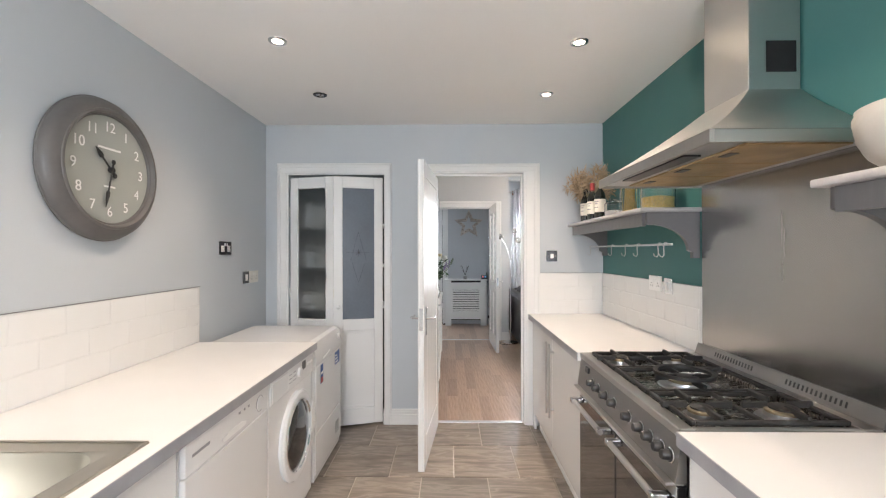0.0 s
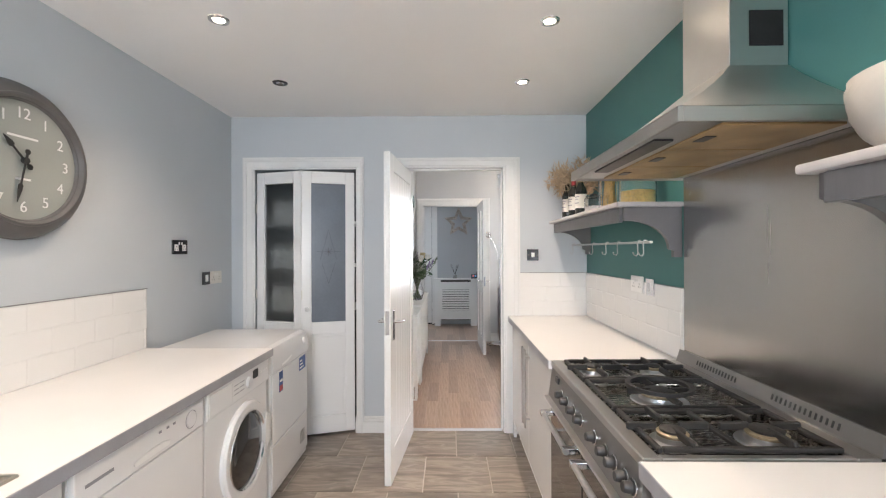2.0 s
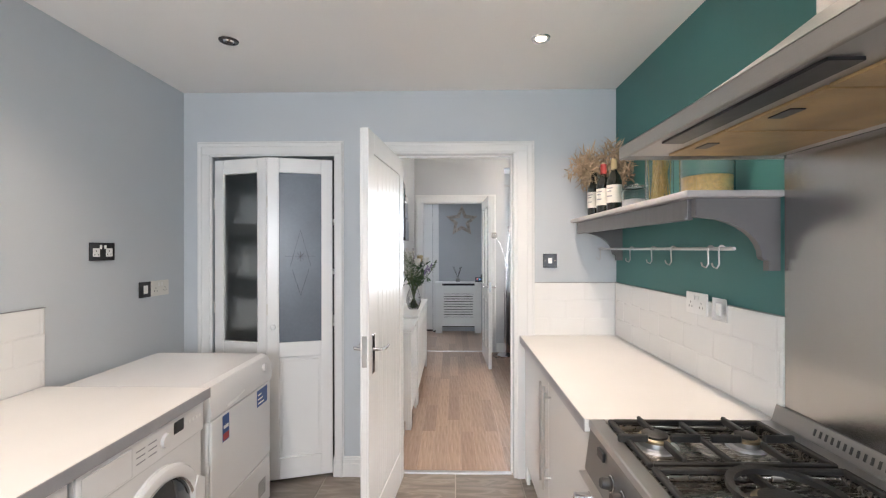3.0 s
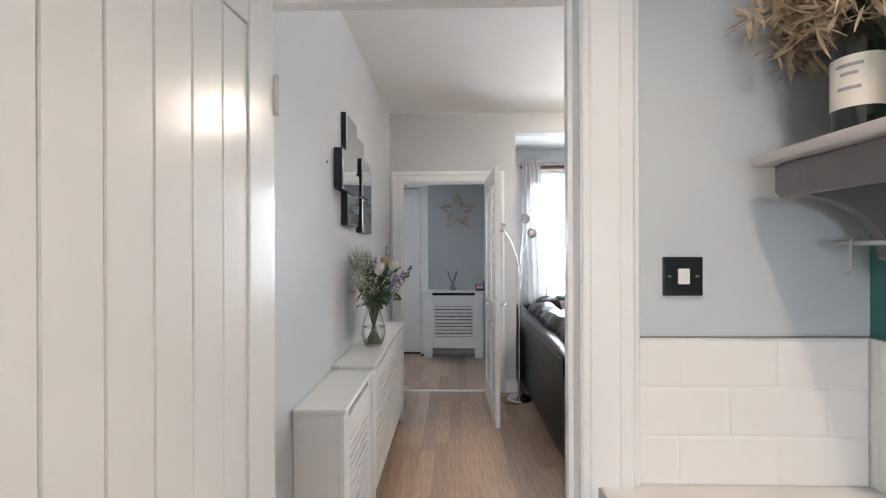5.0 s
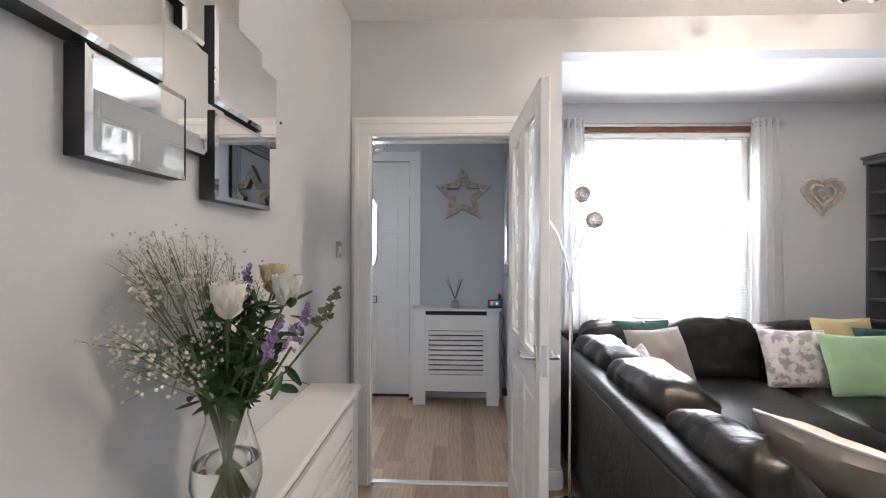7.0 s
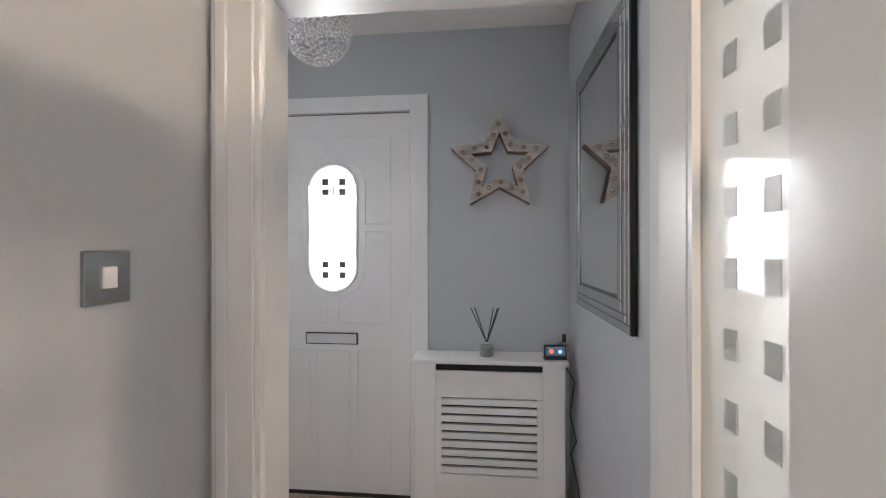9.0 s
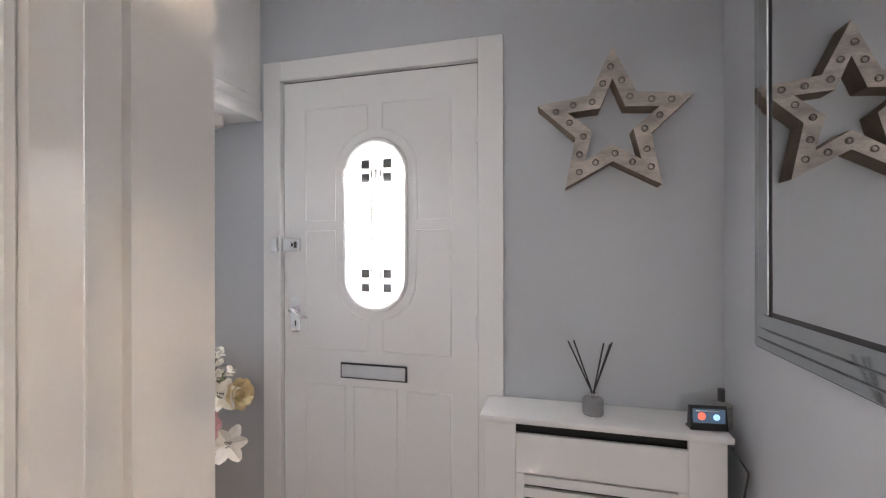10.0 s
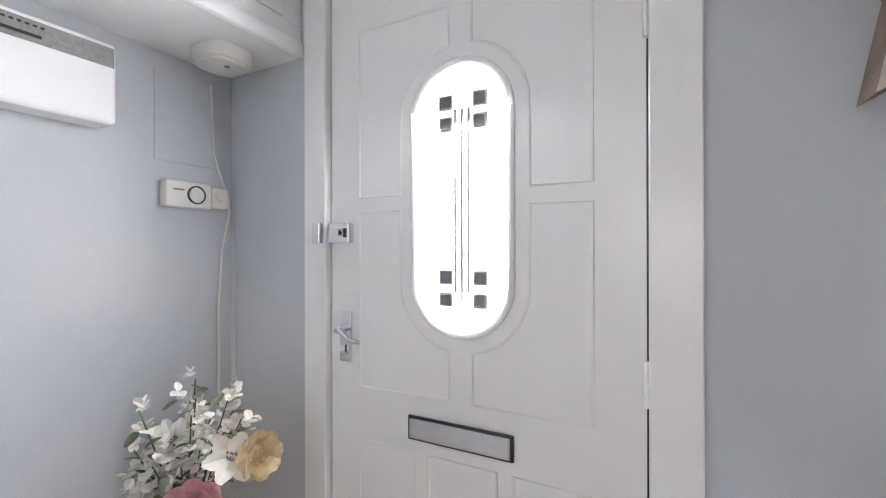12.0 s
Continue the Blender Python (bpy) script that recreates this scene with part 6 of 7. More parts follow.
def soft_box(bm, x0, x1, y0, y1, z0, z1, r=0.06, puff=0.03, cuts=5, seed=1, wrinkle=0.006):
    """A padded block: bevelled, then swollen and creased."""
    b2 = bm_new()
    bx(b2, x0, x1, y0, y1, z0, z1)
    bmesh.ops.subdivide_edges(b2, edges=b2.edges[:], cuts=cuts, use_grid_fill=True)
    c = Vector(((x0 + x1) / 2, (y0 + y1) / 2, (z0 + z1) / 2))
    hx, hy, hz = (x1 - x0) / 2, (y1 - y0) / 2, (z1 - z0) / 2
    for v in b2.verts:
        u = Vector(((v.co.x - c.x) / hx, (v.co.y - c.y) / hy, (v.co.z - c.z) / hz))
        e = [1 - min(1, abs(k)) for k in u]
        q = Vector((u.x * hx, u.y * hy, u.z * hz))
        inner = Vector((max(-hx + r, min(hx - r, q.x)), max(-hy + r, min(hy - r, q.y)), max(-hz + r, min(hz - r, q.z))))
        off = q - inner
        if off.length > 1e-6:
            q = inner + off.normalized() * min(off.length, r) if sum(1 for k in off if abs(k) > 1e-6) > 1 else q
        q.z += (puff if u.z > 0.99 else -0) * (1 - u.x ** 2) * (1 - u.y ** 2)
        q.x += puff * 0.6 * (1 if u.x > 0.99 else -1 if u.x < -0.99 else 0) * (1 - u.y ** 2) * (1 - u.z ** 2)
        q.y += puff * 0.6 * (1 if u.y > 0.99 else -1 if u.y < -0.99 else 0) * (1 - u.x ** 2) * (1 - u.z ** 2)
        q += Vector((noise.noise((v.co + Vector((seed, 0, 0))) * 9), noise.noise((v.co + Vector((0, seed, 0))) * 9), noise.noise((v.co + Vector((0, 0, seed))) * 9))) * wrinkle
        v.co = c + q
    me = bpy.data.meshes.new("tmp")
    b2.to_mesh(me)
    b2.free()
    bm.from_mesh(me)
    bpy.data.meshes.remove(me)
    return bm


sf = thing("corner_sofa", (1.6, 7.0, 0), "large black leather corner sofa piled with cushions", "sofa")
SXo = 1.335
part("back_side", soft_box(bm_new(), SXo, SXo + 0.16, 5.62, 8.22, 0.05, 0.735, 0.05, 0.01, 9, 2, 0.003), LEATHER, sf, "black leather outer back")
part("back_window", soft_box(bm_new(), SXo + 0.16, 3.95, 8.06, 8.22, 0.05, 0.74, 0.05, 0.01, 9, 3, 0.003), LEATHER, sf)
part("arm_near", soft_box(bm_new(), SXo + 0.005, 2.30, 5.42, 5.64, 0.05, 0.66, 0.06, 0.015, 7, 4, 0.003), LEATHER, sf, "padded leather arm")
part("arm_far", soft_box(bm_new(), 3.80, 4.02, 7.12, 8.06, 0.05, 0.64, 0.06, 0.015, 7, 5, 0.003), LEATHER, sf)
part("base_side", bx(bm_new(), SXo + 0.16, 2.24, 5.64, 7.0, 0.06, 0.28, 0.02), LEATHER, sf)
part("base_window", bx(bm_new(), SXo + 0.16, 3.80, 7.0, 8.06, 0.06, 0.28, 0.02), LEATHER, sf)
part("seat_cushion", soft_box(bm_new(), 1.48, 2.26, 5.66, 6.82, 0.28, 0.44, 0.06, 0.03, 8, 6, 0.006), LEATHER, sf, "puffed leather seat")
part("seat_cushion", soft_box(bm_new(), 1.48, 2.93, 6.83, 8.06, 0.28, 0.45, 0.07, 0.03, 9, 7, 0.006), LEATHER, sf)
part("seat_cushion", soft_box(bm_new(), 2.94, 3.80, 7.05, 8.06, 0.28, 0.44, 0.06, 0.03, 8, 8, 0.006), LEATHER, sf)
part("piping", tube(bm_new(), [(SXo + 0.002, 5.64, 0.70), (SXo - 0.002, 6.9, 0.70), (SXo + 0.002, 8.2, 0.70)], 0.004, 6), LEATHER, sf)
for px, py in ((1.40, 5.5), (2.2, 5.5), (1.42, 8.1), (3.9, 8.1), (3.9, 7.2)):
    part("foot", tube(bm_new(), [(px, py, 0.001), (px, py, 0.07)], 0.025, 10), BLACK, sf)


def pillow_mesh(bm, w, h, t, seed=0, n=18, wrinkle=0.008):
    """A stuffed cushion in local x, z with its thickness in y, standing on z = 0."""
    def sheet(sg):
        rows = []
        for j in range(n + 1):
            row = []
            for i in range(n + 1):
                u, v = 2 * i / n - 1, 2 * j / n - 1
                d = (max(0, 1 - u * u) * max(0, 1 - v * v)) ** 0.42
                pinch = 1 - 0.07 * (1 - abs(u)) * abs(v) ** 3
                pinch2 = 1 - 0.07 * (1 - abs(v)) * abs(u) ** 3
                x, z = u * w / 2 * pinch2, h / 2 + v * h / 2 * pinch
                y = sg * t / 2 * d + wrinkle * noise.noise(Vector((x * 9 + seed, z * 9, seed * 3 + sg))) * 2 * d + wrinkle * 1.3 * abs(noise.noise(Vector((x * 21 + z * 6 + seed, z * 5 - x * 4, seed)))) * d * sg
                row.append(bm.verts.new((x, y, z)))
            rows.append(row)
        for r0, r1 in zip(rows, rows[1:]):
            for i in range(n):
                bm.faces.new((r0[i], r0[i + 1], r1[i + 1], r1[i]))
    sheet(1)
    sheet(-1)
    bmesh.ops.remove_doubles(bm, verts=bm.verts, dist=0.0008)
    return bm


def cushion(label, m, w, h, t, mat, seed, piped=None):
    c = thing("cushion", None, label, "cushion", "cushions on the sofa", m=m)
    part("cover", pillow_mesh(bm_new(), w, h, t, seed, 18, 0.022 if mat is LEATHER else 0.009), mat, c)
    if piped:
        e = 0.985
        k = 10
        pts = []
        for a, b in (((-1, -1), (1, -1)), ((1, -1), (1, 1)), ((1, 1), (-1, 1)), ((-1, 1), (-1, -1))):
            for i in range(k):
                u, v = a[0] + (b[0] - a[0]) * i / k, a[1] + (b[1] - a[1]) * i / k
                pts.append((u * w / 2 * (1 - 0.07 * (1 - abs(v)) * abs(u) ** 3), 0, h / 2 + v * h / 2 * (1 - 0.07 * (1 - abs(u)) * abs(v) ** 3)))
        part("piping", tube(bm_new(), pts + [pts[0]], 0.007, 6), piped, c)
    return c


S = 0.45
# black back cushions of the side run lean on its back; those of the window run on the window back
def back_cushion(dims, seed, lean):
    x0, x1, y0, y1, z0, z1 = dims
    c = thing("cushion", ((x0 + x1) / 2, (y0 + y1) / 2, z0), "slumped black leather back cushion with creases", "cushion", "leather back cushions")
    bm = soft_box(bm_new(), *dims, 0.075, 0.02, 17, seed, 0.010)
    for v in bm.verts:
        t = (v.co.z - z0) / (z1 - z0)
        v.co.x += lean[0] * t + 0.02 * noise.noise(Vector((v.co.y * 14, v.co.z * 5, seed))) * t
        v.co.y += lean[1] * t
        ridge = 1 - abs(noise.noise(Vector((v.co.x * 7 + seed, v.co.y * 7 + v.co.z * 3, v.co.z * 9 - seed)))) * 2.2
        v.co += Vector((0.6, -0.4, 0.7)) * 0.018 * max(0, ridge) ** 3
        v.co.z -= 0.05 * t * (abs((v.co.y - (y0 + y1) / 2) / (y1 - y0) if lean[0] else (v.co.x - (x0 + x1) / 2) / (x1 - x0)) * 2) ** 3
    part("cover", bm, LEATHER, c)
    ln = [(x0 + 0.11 + lean[0] * 0.7, y, z0 + (z1 - z0) * 0.97) for y in np.linspace(y0 + 0.1, y1 - 0.1, 6)] if lean[0] else [(x, y0 + 0.1 + lean[1] * 0.9, z1 - 0.01) for x in np.linspace(x0 + 0.1, x1 - 0.1, 6)]
    part("seam", tube(bm_new(), ln, 0.005, 6), LEATHER, c)


back_cushion((1.50, 1.70, 5.74, 6.30, 0.42, 0.82), 3, (-0.07, 0))
back_cushion((1.50, 1.78, 6.31, 6.93, 0.42, 0.84), 2, (-0.07, 0))
back_cushion((1.50, 1.76, 6.95, 7.60, 0.43, 0.83), 1, (-0.06, 0))
back_cushion((1.62, 2.24, 7.82, 8.08, 0.43, 0.83), 9, (0, 0.06))
back_cushion((2.25, 2.92, 7.80, 8.08, 0.43, 0.87), 5, (0, 0.06))
back_cushion((2.93, 3.78, 7.82, 8.08, 0.43, 0.83), 6, (0, 0.06))
ROOM = Matrix.Translation((0.15, 0.13, -0.01))
cushion("bottle green velvet cushion behind others", pose(1.98, 7.80, S, -20, 0, 8), 0.46, 0.44, 0.14, DARKGREEN, 11)
cushion("taupe velvet square cushion", pose(1.98, 7.50, S, -24, 0, 20), 0.48, 0.44, 0.15, GREYCLOTH, 12)
cushion("small marbled white cushion on the corner seat", pose(1.78, 7.28, S, -24, 0, 50), 0.38, 0.36, 0.12, PATTERNCLOTH, 13)
cushion("marbled white and grey cushion", pose(2.93, 7.62, S, -24, 0, -8), 0.44, 0.42, 0.14, PATTERNCLOTH, 14)
cushion("sage green square cushion", pose(3.20, 7.42, S, -22, 0, -6), 0.46, 0.42, 0.14, GREENCLOTH, 15)
cushion("bottle green velvet cushion", pose(3.58, 7.58, S, -20, 0, -12), 0.48, 0.43, 0.15, DARKGREEN, 16)
cushion("gold cloth cushion behind others", pose(3.40, 7.78, S, -15, 0, 0), 0.44, 0.47, 0.12, GOLDCLOTH, 17)
ROOM = Matrix.Translation((0.04, 0.12, 0))
cushion("large beige linen cushion with white piping", pose(2.10, 6.18, S - 0.015, 37, 4, -62), 0.46, 0.44, 0.15, BEIGECLOTH, 18, SATIN)
cushion("dark taupe cushion slumped on the seat", pose(2.32, 6.02, S - 0.01, 54, 3, -60), 0.42, 0.36, 0.12, DARKTAUPE, 19)

ROOM = Matrix.Identity(4)
for sy, sz in ((5.13, 1.84), (6.238, 1.84)):
    single("wall_screw", lathe(bm_new(), [(0.006, 0.0), (0.005, 0.006), (0.0, 0.007)], n=10, m=pose(LX, sy, sz, 0, 90, 0)), PEWTER, "small bare screw head in the wall", "screw", group="bare wall screws")


# ---- hall ----
ROOM = HALL
fdm = thing("front_door", (-0.285, 8.69, 0.02), "white panelled front door with an oval frosted window", "door")
DX0, DX1, DZ0, DZ1, DYF = -0.717, 0.1848, 0.024, 2.2085, 8.692
WC, WR, WZ0, WZ1, WM = -0.268, 0.138, 1.19, 1.92, 1.555


def stadium(cx, r, z0, z1, k=14):
    out = [(cx + r * math.cos(math.pi * i / k), z1 - r + r * math.sin(math.pi * i / k)) for i in range(k + 1)]
    return out + [(cx - r * math.cos(math.pi * i / k), z0 + r - r * math.sin(math.pi * i / k)) for i in range(k + 1)]


bm = bm_new()
loop = stadium(WC, WR, WZ0, WZ1)
for y0, y1 in ((DYF, DYF + 0.044),):
    outer = []
    for x, z in loop:
        dx, dz = x - WC, z - WM
        s = min(0.20 / max(abs(dx), 1e-6), 0.45 / max(abs(dz), 1e-6))
        outer.append((WC + dx * s, WM + dz * s))
    k = len(loop)
    corners = {}
    rows = [[bm.verts.new((x, y, z)) for x, z in pts] for y in (y0, y1) for pts in (loop, outer)]
    for i in range(k):
        j = (i + 1) % k
        for a, b in ((rows[0], rows[1]), (rows[2], rows[3])):
            bm.faces.new((a[i], a[j], b[j], b[i]))
        bm.faces.new((rows[0][i], rows[0][j], rows[2][j], rows[2][i]))
        (xa, za), (xb, zb) = outer[i], outer[j]
        if abs(xa - xb) > 1e-4 and abs(za - zb) > 1e-4:
            cx, cz = (WC + 0.20 if (xa + xb) / 2 > WC else WC - 0.20), (WM + 0.45 if (za + zb) / 2 > WM else WM - 0.45)
            for y, r in ((y0, rows[1]), (y1, rows[3])):
                bm.faces.new((r[i], r[j], bm.verts.new((cx, y, cz))))
bx(bm, DX0, DX1, DYF, DYF + 0.044, DZ0, WM - 0.45)
bx(bm, DX0, DX1, DYF, DYF + 0.044, WM + 0.45, DZ1)
bx(bm, DX0, WC - 0.20, DYF, DYF + 0.044, WM - 0.45, WM + 0.45)
bx(bm, WC + 0.20, DX1, DYF, DYF + 0.044, WM - 0.45, WM + 0.45)
part("leaf", bm, GLOSS, fdm)
# mouldings of the panels
def moulding(parent, pts, r=0.0042):
    part("panel_moulding", tube(bm_new(), [(x, DYF + 0.0012, z) for x, z in pts], r, 8), GLOSS, parent)


for x0, x1, z0, z1 in ((DX0 + 0.11, -0.41, 0.14, 0.843), (-0.367, -0.166, 0.14, 0.843), (-0.12, DX1 - 0.113, 0.14, 0.843)):
    moulding(fdm, [(x0, z0), (x1, z0), (x1, z1), (x0, z1), (x0, z0)])
for sg in (-1, 1):
    xe = DX0 + 0.11 if sg < 0 else DX1 - 0.113
    xi = WC + sg * 0.035
    arc = [(WC + sg * 0.192 * math.sin(a), 1.782 + 0.192 * math.cos(a)) for a in [0.18 + 0.2 * q for q in range(7)]]
    moulding(fdm, [(xi, 2.08), (xe, 2.08), (xe, 1.576), (WC + sg * 0.192, 1.576)] + arc[::-1] + [(xi, 2.08)])
    arc = [(WC + sg * 0.192 * math.sin(a), 1.328 - 0.192 * math.cos(a)) for a in [0.18 + 0.2 * q for q in range(7)]]
    moulding(fdm, [(xi, 1.003), (xe, 1.003), (xe, 1.53), (WC + sg * 0.192, 1.53)] + arc[::-1] + [(xi, 1.003)])
wr = part("window_surround", tube(bm_new(), [(x, DYF - 0.002, z) for x, z in stadium(WC, WR + 0.006, WZ0 - 0.006, WZ1 + 0.006, 18)] + [(WC + WR + 0.006, DYF - 0.002, WZ1 - WR)], 0.010, 8), GLOSS, fdm, "white oval window surround")
bm = bm_new()
prism(bm, stadium(WC, WR - 0.001, WZ0 + 0.001, WZ1 - 0.001), Matrix(((1, 0, 0, 0), (0, 0, 0.006, DYF + 0.018), (0, 1, 0, 0), (0, 0, 0, 1))))
pane = part("pane", bm, FROST, fdm, "bright frosted oval pane")
pane.visible_shadow = False
LEADGREY = paint("lead_came", (0.42, 0.43, 0.45), 0.5, 0.1, 20.0, 0.0)
GREYSQ = paint("grey_glass_square", (0.14, 0.145, 0.15), 0.3, 0.1, 20.0, 0.0)
for sx in (-0.0515, 0.0515):
    for z in (1.279, 1.341, 1.763, 1.823):
        part("lead_border", bx(bm_new(), WC + sx - 0.021, WC + sx + 0.021, DYF + 0.0145, DYF + 0.018, z - 0.021, z + 0.021), LEADGREY, pane)
        part("lead_square", bx(bm_new(), WC + sx - 0.017, WC + sx + 0.017, DYF + 0.012, DYF + 0.018, z - 0.017, z + 0.017, 0.003, 1), GREYSQ, pane)
for sx in (-0.020, 0, 0.020):
    part("lead_line", bx(bm_new(), WC + sx - 0.0031, WC + sx + 0.0031, DYF + 0.008, DYF + 0.018, 1.30 - (0.025 if sx == 0 else 0), 1.80), GREYPANEL, pane)
# door furniture
lp = box_part("letter_plate", (-0.430, -0.118, DYF - 0.010, DYF - 0.0005, 0.880, 0.949), BLACK, fdm, 0.004, "letter plate with a black rim")
box_part("flap", (-0.422, -0.126, DYF - 0.014, DYF - 0.010, 0.887, 0.942), SILVERSTRIP, lp, 0.003, "grey metal flap")
lk = box_part("night_latch", (-0.712, -0.628, DYF - 0.026, DYF - 0.0005, 1.438, 1.500), CHROME, fdm, 0.004, "chrome night latch")
part("snib", lathe(bm_new(), [(0.012, 0), (0.011, 0.016), (0, 0.017)], n=16, m=pose(-0.665, DYF - 0.026, 1.469, 90, 0, 0)), CHROME, lk)
box_part("slot", (-0.650, -0.638, DYF - 0.028, DYF - 0.025, 1.455, 1.483), BLACK, lk)
box_part("keep", (-0.758, -0.726, DYF - 0.048, DYF - 0.030, 1.436, 1.503), CHROME, lk, 0.003)
dh = box_part("handle_plate", (-0.682, -0.635, DYF - 0.007, DYF - 0.0005, 1.072, 1.229), CHROME, fdm, 0.003, "chrome handle plate with a keyhole")
part("lever", tube(bm_new(), [(-0.659, DYF - 0.006, 1.175), (-0.659, DYF - 0.045, 1.175), (-0.645, DYF - 0.05, 1.178), (-0.61, DYF - 0.048, 1.152), (-0.572, DYF - 0.048, 1.146)], [0.011, 0.010, 0.009, 0.007, 0.006], 12), CHROME, dh)
part("keyhole", bx(bm_new(), -0.6595, -0.6525, DYF - 0.0085, DYF - 0.0065, 1.10, 1.125, 0.001, 1), BLACK, dh)
for z in (0.30, 1.072, 1.882):
    part("hinge", tube(bm_new(), [(0.186, DYF - 0.006, z), (0.186, DYF - 0.006, z + 0.10)], 0.008, 8), GLOSS, fdm, "white painted hinge")
ff = bm_new()
bx(ff, -0.812, -0.722, HY - 0.016, HY + 0.15, 0, 2.305, 0.003, 1)
bx(ff, 0.190, 0.292, HY - 0.016, HY + 0.15, 0, 2.305, 0.003, 1)
bx(ff, -0.722, 0.190, HY - 0.016, HY + 0.15, 2.215, 2.305, 0.003, 1)
for a, b, z0, z1 in ((-0.735, -0.69, 0, 2.22), (0.155, 0.205, 0, 2.22), (-0.69, 0.155, 2.175, 2.23)):
    bx(ff, a, b, 8.740, 8.79, z0, z1)
# black strips paint the shade of the gap round the leaf
sl = bm_new()
for a, b, z0, z1 in ((-0.7218, -0.7172, 0.03, 2.214), (0.185, 0.1898, 0.03, 2.214), (-0.717, 0.185, 2.209, 2.2148)):
    bx(sl, a, b, DYF + 0.006, DYF + 0.014, z0, z1)
single("trim_gap_shade", sl, BLACK, "black strips standing for shade in the front door gap", "trim", "structure")
single("door_3", ff, GLOSS, "broad white front door frame", "door frame", "structure")
single("front_step", bx(bm_new(), -0.72, 0.19, 8.70, 8.82, -0.1, 0.022, 0.004), NEARBLACK, "dark front door threshold", "threshold", "structure")
wdg = thing("door_stop", (0.215, 8.60, 0), "small dark rubber door stop", "door stop")
part("wedge", prism(bm_new(), [(0, 0), (0.05, 0), (0.05, 0.03), (0.01, 0.01)], Matrix(((1, 0, 0, 0.19), (0, 0, 0.03, 8.585), (0, 1, 0, 0.001), (0, 0, 0, 1)))), BLACK, wdg)

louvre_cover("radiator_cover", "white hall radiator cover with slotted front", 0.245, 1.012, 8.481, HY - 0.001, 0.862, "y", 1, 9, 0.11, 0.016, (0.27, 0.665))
RZ = 0.862
# reed diffuser
rd = thing("reed_diffuser", (0.62, 8.57, RZ), "grey concrete reed diffuser with dark reeds", "reed diffuser")
part("bottle", lathe(bm_new(), [(0.001, 0.0005), (0.034, 0.0005), (0.036, 0.006), (0.036, 0.052), (0.031, 0.058), (0.013, 0.060), (0.013, 0.075), (0.001, 0.075)], (0.62, 8.57, RZ), 28), CONCRETE, rd)
part("neck_ring", lathe(bm_new(), [(0.0135, 0.060), (0.0145, 0.064), (0.0145, 0.076), (0.010, 0.077)], (0.62, 8.57, RZ), 24), CHROME, rd)
for dx, dy in ((-0.085, 0.0), (-0.065, 0.02), (0.035, -0.01), (0.055, -0.02), (0.065, 0.01)):
    part("reed", tube(bm_new(), [(0.62 - dx * 0.1, 8.57, RZ + 0.05), (0.62 + dx, 8.57 + dy, RZ + 0.255)], 0.0028, 6), IRON, rd)
# small display
sd = thing("smart_display", (0.975, 8.47, RZ), "small black energy display with a colourful screen", "display", m=pose(0.968, 8.53, RZ, 0, 0, 6) )
part("case", prism(bm_new(), [(0, 0.0008), (0.05, 0.0008), (0.03, 0.012), (0.022, 0.075), (0.012, 0.078), (0, 0.01)], Matrix(((0, 0, 0.112, -0.056), (1, 0, 0, -0.02), (0, 1, 0, 0), (0, 0, 0, 1)))), BLACK, sd)
scr = part("screen", bx(bm_new(), -0.048, 0.048, -0.0175, -0.0135, 0.018, 0.068), SCREEN, sd, "lit dark blue screen")
part("gauge_icon", lathe(bm_new(), [(0.012, 0.0), (0.012, 0.0012), (0, 0.0013)], n=20, m=pose(-0.022, -0.0178, 0.046, 90, 0, 0)), SCREENRED, scr)
part("drop_icon", lathe(bm_new(), [(0.010, 0.0), (0.010, 0.0012), (0, 0.0013)], n=20, m=pose(0.022, -0.0178, 0.044, 90, 0, 0)), SCREENBLUE, scr)
part("print_bar", bx(bm_new(), -0.04, 0.03, -0.0185, -0.0175, 0.061, 0.065), WHITEINK, scr)
part("status_light", bx(bm_new(), -0.006, 0.006, -0.0185, -0.0145, 0.010, 0.014), SCREENGREEN, sd)
bt = thing("perfume_bottle", (1.02, 8.56, RZ), "small grey bottle with a black cap", "bottle")
part("bottle_body", lathe(bm_new(), [(0.001, 0.0005), (0.03, 0.0005), (0.032, 0.01), (0.032, 0.075), (0.012, 0.085)], (1.02, 8.56, RZ), 22), GREYPANEL, bt)
part("cap", tube(bm_new(), [(1.02, 8.56, RZ + 0.083), (1.02, 8.56, RZ + 0.125)], 0.011, 14), BLACK, bt)
cbl = thing("cable", (1.04, 8.45, 0.2), "thin black cable from the display to a wall plug", "cable")
part("lead", tube(bm_new(), [(1.012, 8.45, 0.84), (1.045, 8.42, 0.78), (1.025, 8.43, 0.62), (1.05, 8.40, 0.50), (1.03, 8.44, 0.42), (1.05, 8.36, 0.30), (1.045, 8.28, 0.22)], 0.003, 6), BLACK, cbl)
double_socket("white double socket with a black plug by the radiator cover", on_right(8.22, 0.20, HX1), SOCKETWHITE)
pg = thing("plug", (1.04, 8.25, 0.2), "black mains plug in the hall socket", "plug")
box_part("plug_body", (1.015, 1.056, 8.235, 8.285, 0.175, 0.225), BLACK, pg, 0.006)

# marquee star
SCX, SCZ, SRY = 0.69, 1.896, 8.595
stt = thing("marquee_star", (SCX, HY, 1.63), "whitewashed wooden marquee star with unlit bulb holders", "wall ornament")


def star_pts(R, r, cx, cz):
    out = []
    for i in range(10):
        a = math.pi / 2 + i * math.pi / 5
        q = R if i % 2 == 0 else r
        out.append((cx + q * math.cos(a), cz + q * math.sin(a)))
    return out


